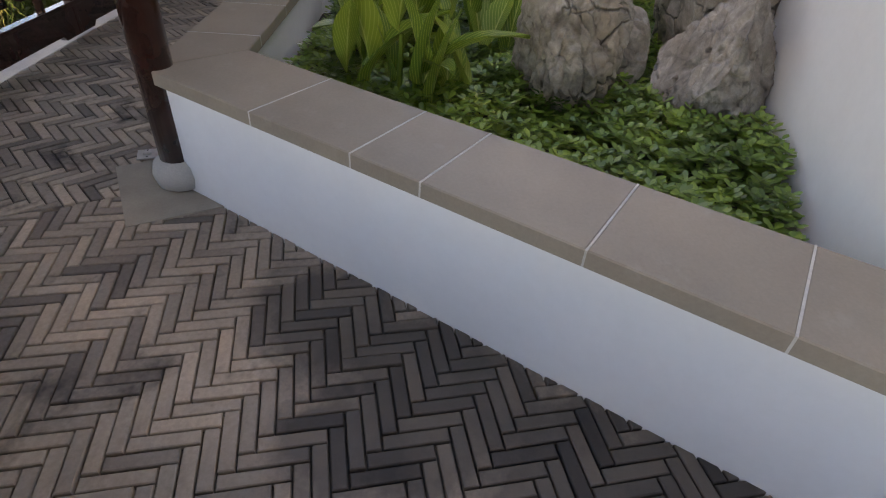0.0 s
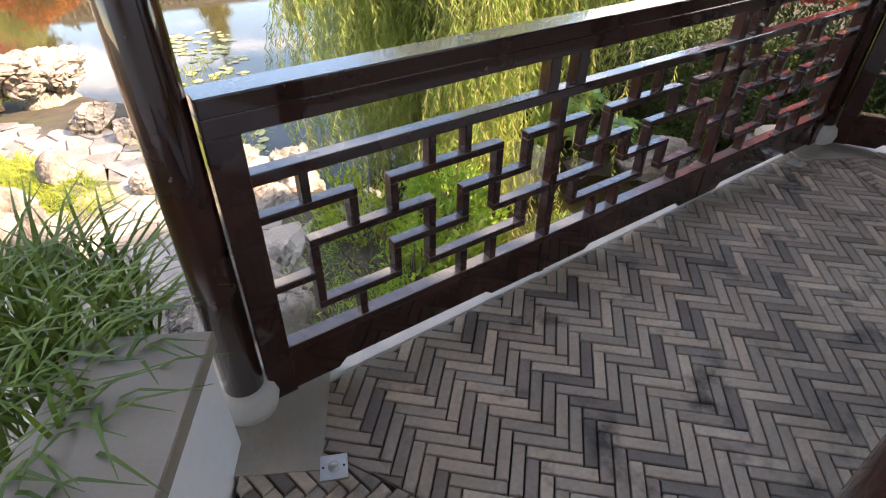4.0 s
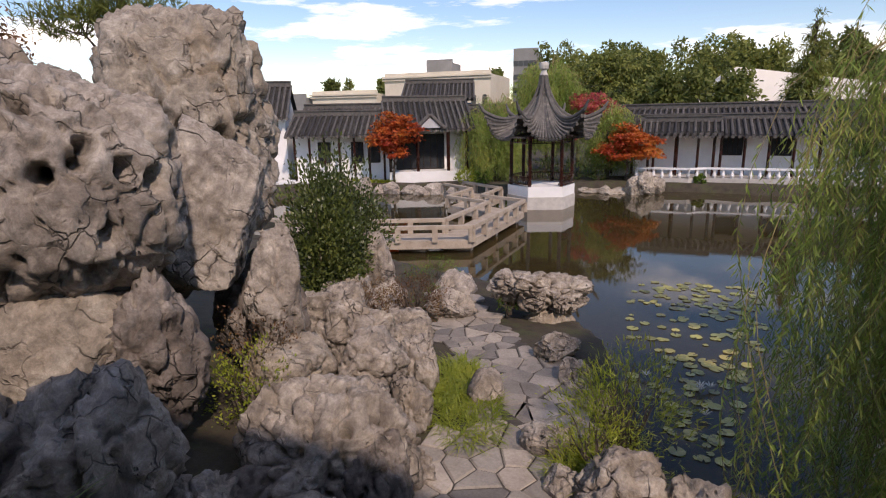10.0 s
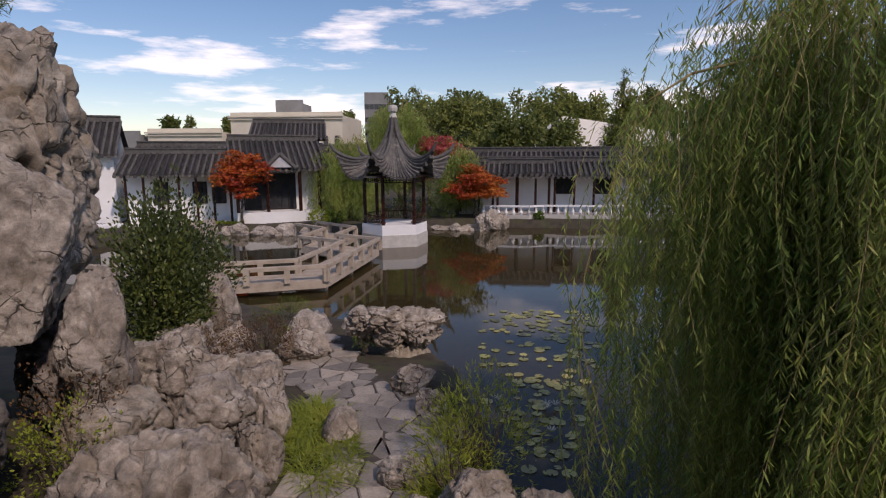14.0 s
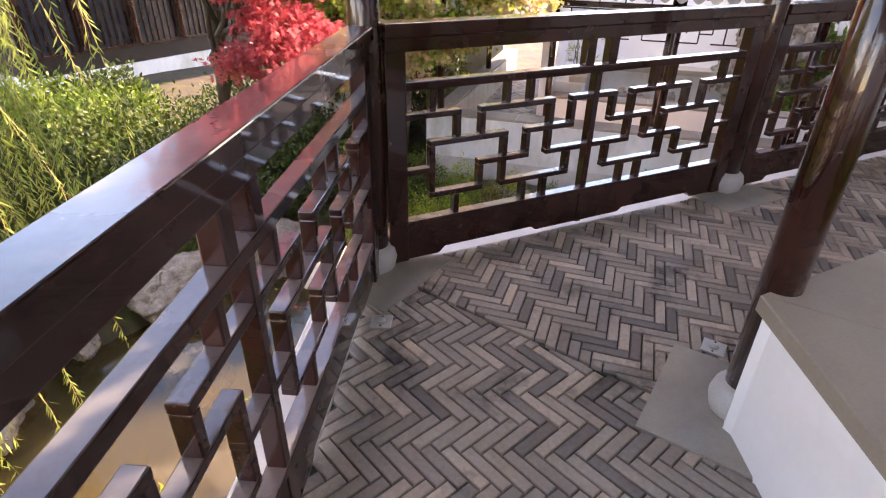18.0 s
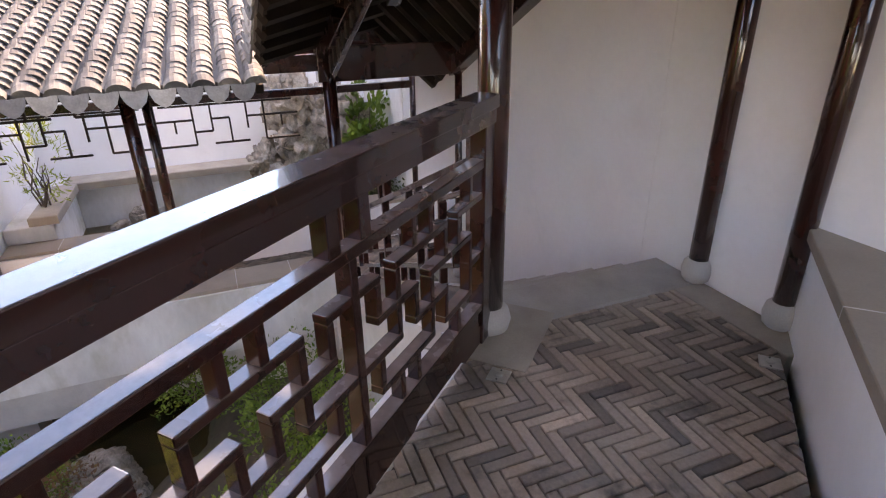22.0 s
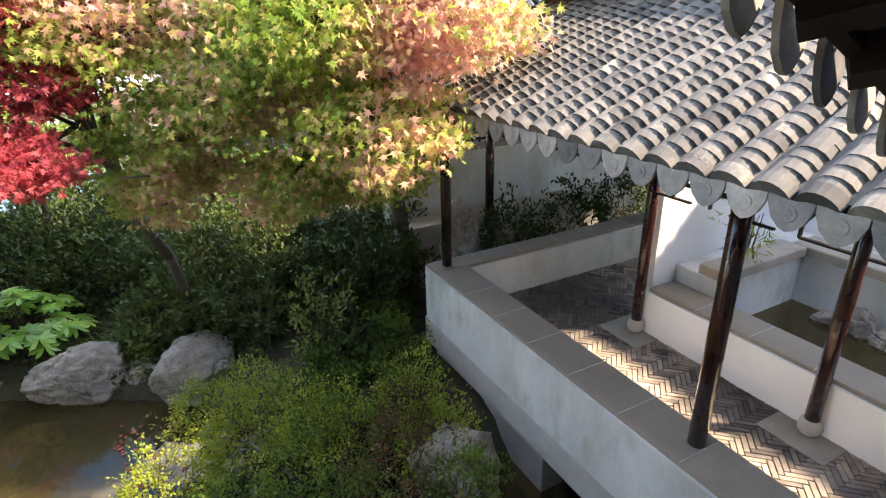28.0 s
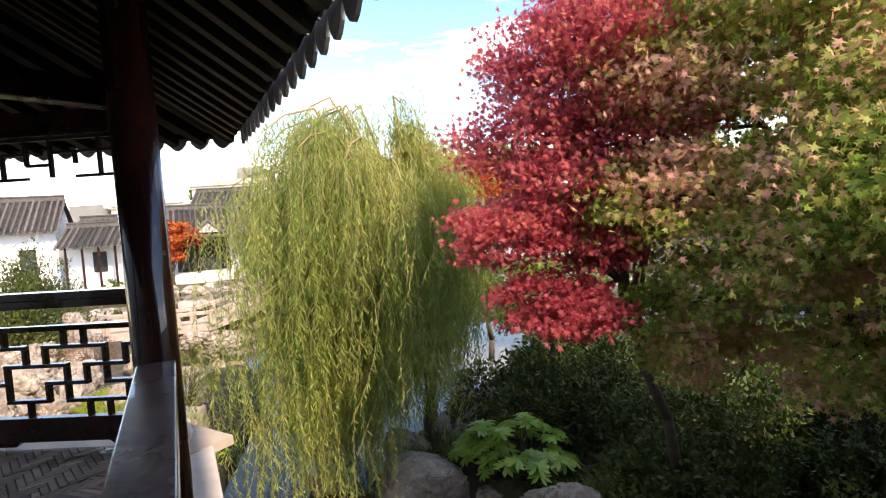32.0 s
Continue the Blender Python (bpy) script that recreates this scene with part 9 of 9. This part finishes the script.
# far shore planting
grass_clump("grass", (-15.0, 29.9), 2.2, 0.5, 900, LEAF_LIME, "lawn edge on the far shore", (0.15, 0.25), z=-2.0, width=0.03)
for k, (x, y, r, m) in enumerate(((-8.8, 30.8, 0.6, LEAF_LIME), (-7.9, 31.0, 0.5, LEAF_MID), (-16.4, 29.6, 0.5, LEAF_MID), (-1.6, 33.6, 0.7, LEAF_DARK), (-3.2, 34.0, 0.9, LEAF_DARK), (3.6, 33.6, 0.3, LEAF_MID), (-5.0, 34.5, 1.0, LEAF_DARK))):
    shrub("shrub", (x, y), (r, r, r * 0.7), 500, m, "green shrub on the far shore", OVAL, (0.1, 0.17), z=-2.1, seed=100 + k)
# fallen leaves on the water edge and floor
pts = np.stack([RNG.uniform(6.2, 7.6, 160), RNG.uniform(1.0, 2.6, 160), np.full(160, WATER_Z + 0.012)], 1)
c = leaf_cards(pts, unit(RNG.normal(size=(160, 3)) * 0.1 + np.array([0, 0, 1.0])), rand_dirs(160, 0.05), RNG.uniform(0.04, 0.07, 160), MAPLE)
tagged(quads("fallen_leaves", c, LITTER, None, 12), "fallen red leaves floating at the stream edge", "leaves", "", "stuff")


# ---- brick floors: the nearest bricks are pieces, the rest is joined ----
def herringbone(poly, axis, bl=0.178):
    """Bricks on edge in a herringbone at 45 degrees to the axis (degrees), clipped to a convex polygon: a list of polygons."""
    n = 4
    unit = bl / n
    ca, sa = math.cos(radians(axis + 45)), math.sin(radians(axis + 45))
    cx, cy = sum(p[0] for p in poly) / len(poly), sum(p[1] for p in poly) / len(poly)
    out = []
    gap = 0.0030
    reach = int(max(math.hypot(p[0] - cx, p[1] - cy) for p in poly) / unit) + 8
    for i in range(-reach, reach):
        for j in range(-reach, reach):
            k = (i - j) % (2 * n)
            if k == 0:
                r = (i, j, i + n, j + 1)
            elif k == 2 * n - 1:
                r = (i, j - n + 1, i + 1, j + 1)
                r = (i, j, i + 1, j + n)
            else:
                continue
            q = [(r[0] * unit + gap, r[1] * unit + gap), (r[2] * unit - gap, r[1] * unit + gap), (r[2] * unit - gap, r[3] * unit - gap), (r[0] * unit + gap, r[3] * unit - gap)]
            q = [(cx + x * ca - y * sa, cy + x * sa + y * ca) for x, y in q]
            q = clip_poly(q, poly)
            if len(q) >= 3 and abs(area(q)) > 0.0006:
                out.append(q)
    return out


def brick_mesh(polys, z):
    verts, faces = [], []
    rng = random.Random(5)
    for q in polys:
        dz = rng.gauss(0, 0.0018)
        tx, ty = rng.gauss(0, 0.006), rng.gauss(0, 0.006)
        cx, cy = sum(p[0] for p in q) / len(q), sum(p[1] for p in q) / len(q)
        ins = inset_poly(q, 0.003)
        b = len(verts)
        n = len(q)
        zz = [z + dz + (x - cx) * tx + (y - cy) * ty for x, y in q]
        verts += [(x, y, z - 0.02) for x, y in q] + [(x, y, h - 0.003) for (x, y), h in zip(q, zz)] + [(x, y, h) for (x, y), h in zip(ins, zz)]
        for k in range(n):
            k2 = (k + 1) % n
            faces += [(b + k, b + k2, b + n + k2, b + n + k), (b + n + k, b + n + k2, b + 2 * n + k2, b + 2 * n + k)]
        faces.append(tuple(b + 2 * n + k for k in range(n)))
    return verts, faces


def lay(parent, polys, z, near, limit=300):
    pick = sorted(range(len(polys)), key=lambda i: (polys[i][0][0] - near[0]) ** 2 + (polys[i][0][1] - near[1]) ** 2)[:limit]
    chosen = set(pick)
    for i in pick:
        v, f = brick_mesh([polys[i]], z)
        raw("brick", v, f, BRICK, parent)
    rest = [q for i, q in enumerate(polys) if i not in chosen]
    v, f = brick_mesh(rest, z)
    o = raw("brick_field", v, f, BRICK_ISL, parent)
    o["kind"] = "stuff"


ba = herringbone(inset_poly(POLY_A, 0.003), 0) + herringbone(inset_poly(POLY_1, 0.003), math.degrees(math.atan2(D1.y, D1.x))) + herringbone(inset_poly(POLY_B, 0.003), -60)
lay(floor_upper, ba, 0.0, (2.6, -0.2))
bl = herringbone([low(2.762, WALL_B + 0.01), low(4.50, WALL_B + 0.01), low(4.50, 0.055), low(2.762, 0.055)], 76.5) + herringbone([low(3.19, 0.057), low(4.50, 0.057), low(4.50, 4.60), low(3.19, 4.60)], 76.5) + herringbone([low(4.503, 3.30), low(8.5, 3.30), low(8.5, 4.60), low(4.503, 4.60)], -13.5)
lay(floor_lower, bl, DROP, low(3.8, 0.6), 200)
# border stones on the upper floor along the wall
bm = bmesh.new()
prism(bm, [low(-0.80, WALL_B + 0.003), low(-0.117, WALL_B + 0.003), low(-0.117, -1.062), low(-0.765, -1.062)], -0.30, 0.003, 0.004)
part("border_stone", bm, SLAB, floor_upper)


# ---- floor lights ----
def floor_light(at, z, rot):
    th = thing("floor_light", "small square steel floor light with a round glass eye", "floor light", (at[0], at[1], z), "floor lights", rz=rot)
    bm = bmesh.new()
    box(bm, (-0.042, -0.042, 0.0), (0.042, 0.042, 0.008), None, 0.002)
    part("plate", bm, METAL, th)
    bm = bmesh.new()
    lathe(bm, [(0.018, 0.007), (0.018, 0.012), (0.012, 0.015), (0.004, 0.016)], 16)
    part("lens", bm, METAL, th, "round pale lens", True)
    for sx in (-0.031, 0.031):
        bm = bmesh.new()
        rod(bm, (sx, 0, 0.007), (sx, 0, 0.0095), 0.004, seg=8)
        part("screw", bm, DARKGLASS, th)
    return th


for at, z, r in (((0.476, -0.433), 0.001, 20), ((-0.325, 0.323), 0.001, -25), ((2.757, -0.74), 0.001, -30), ((2.808, 0.547), 0.001, 0), ((5.017, -2.957), 0.001, -60), ((4.41, -3.902), 0.001, -60), (low(4.22, -1.05), DROP + 0.001, -13.5)):
    floor_light(at, z, r)
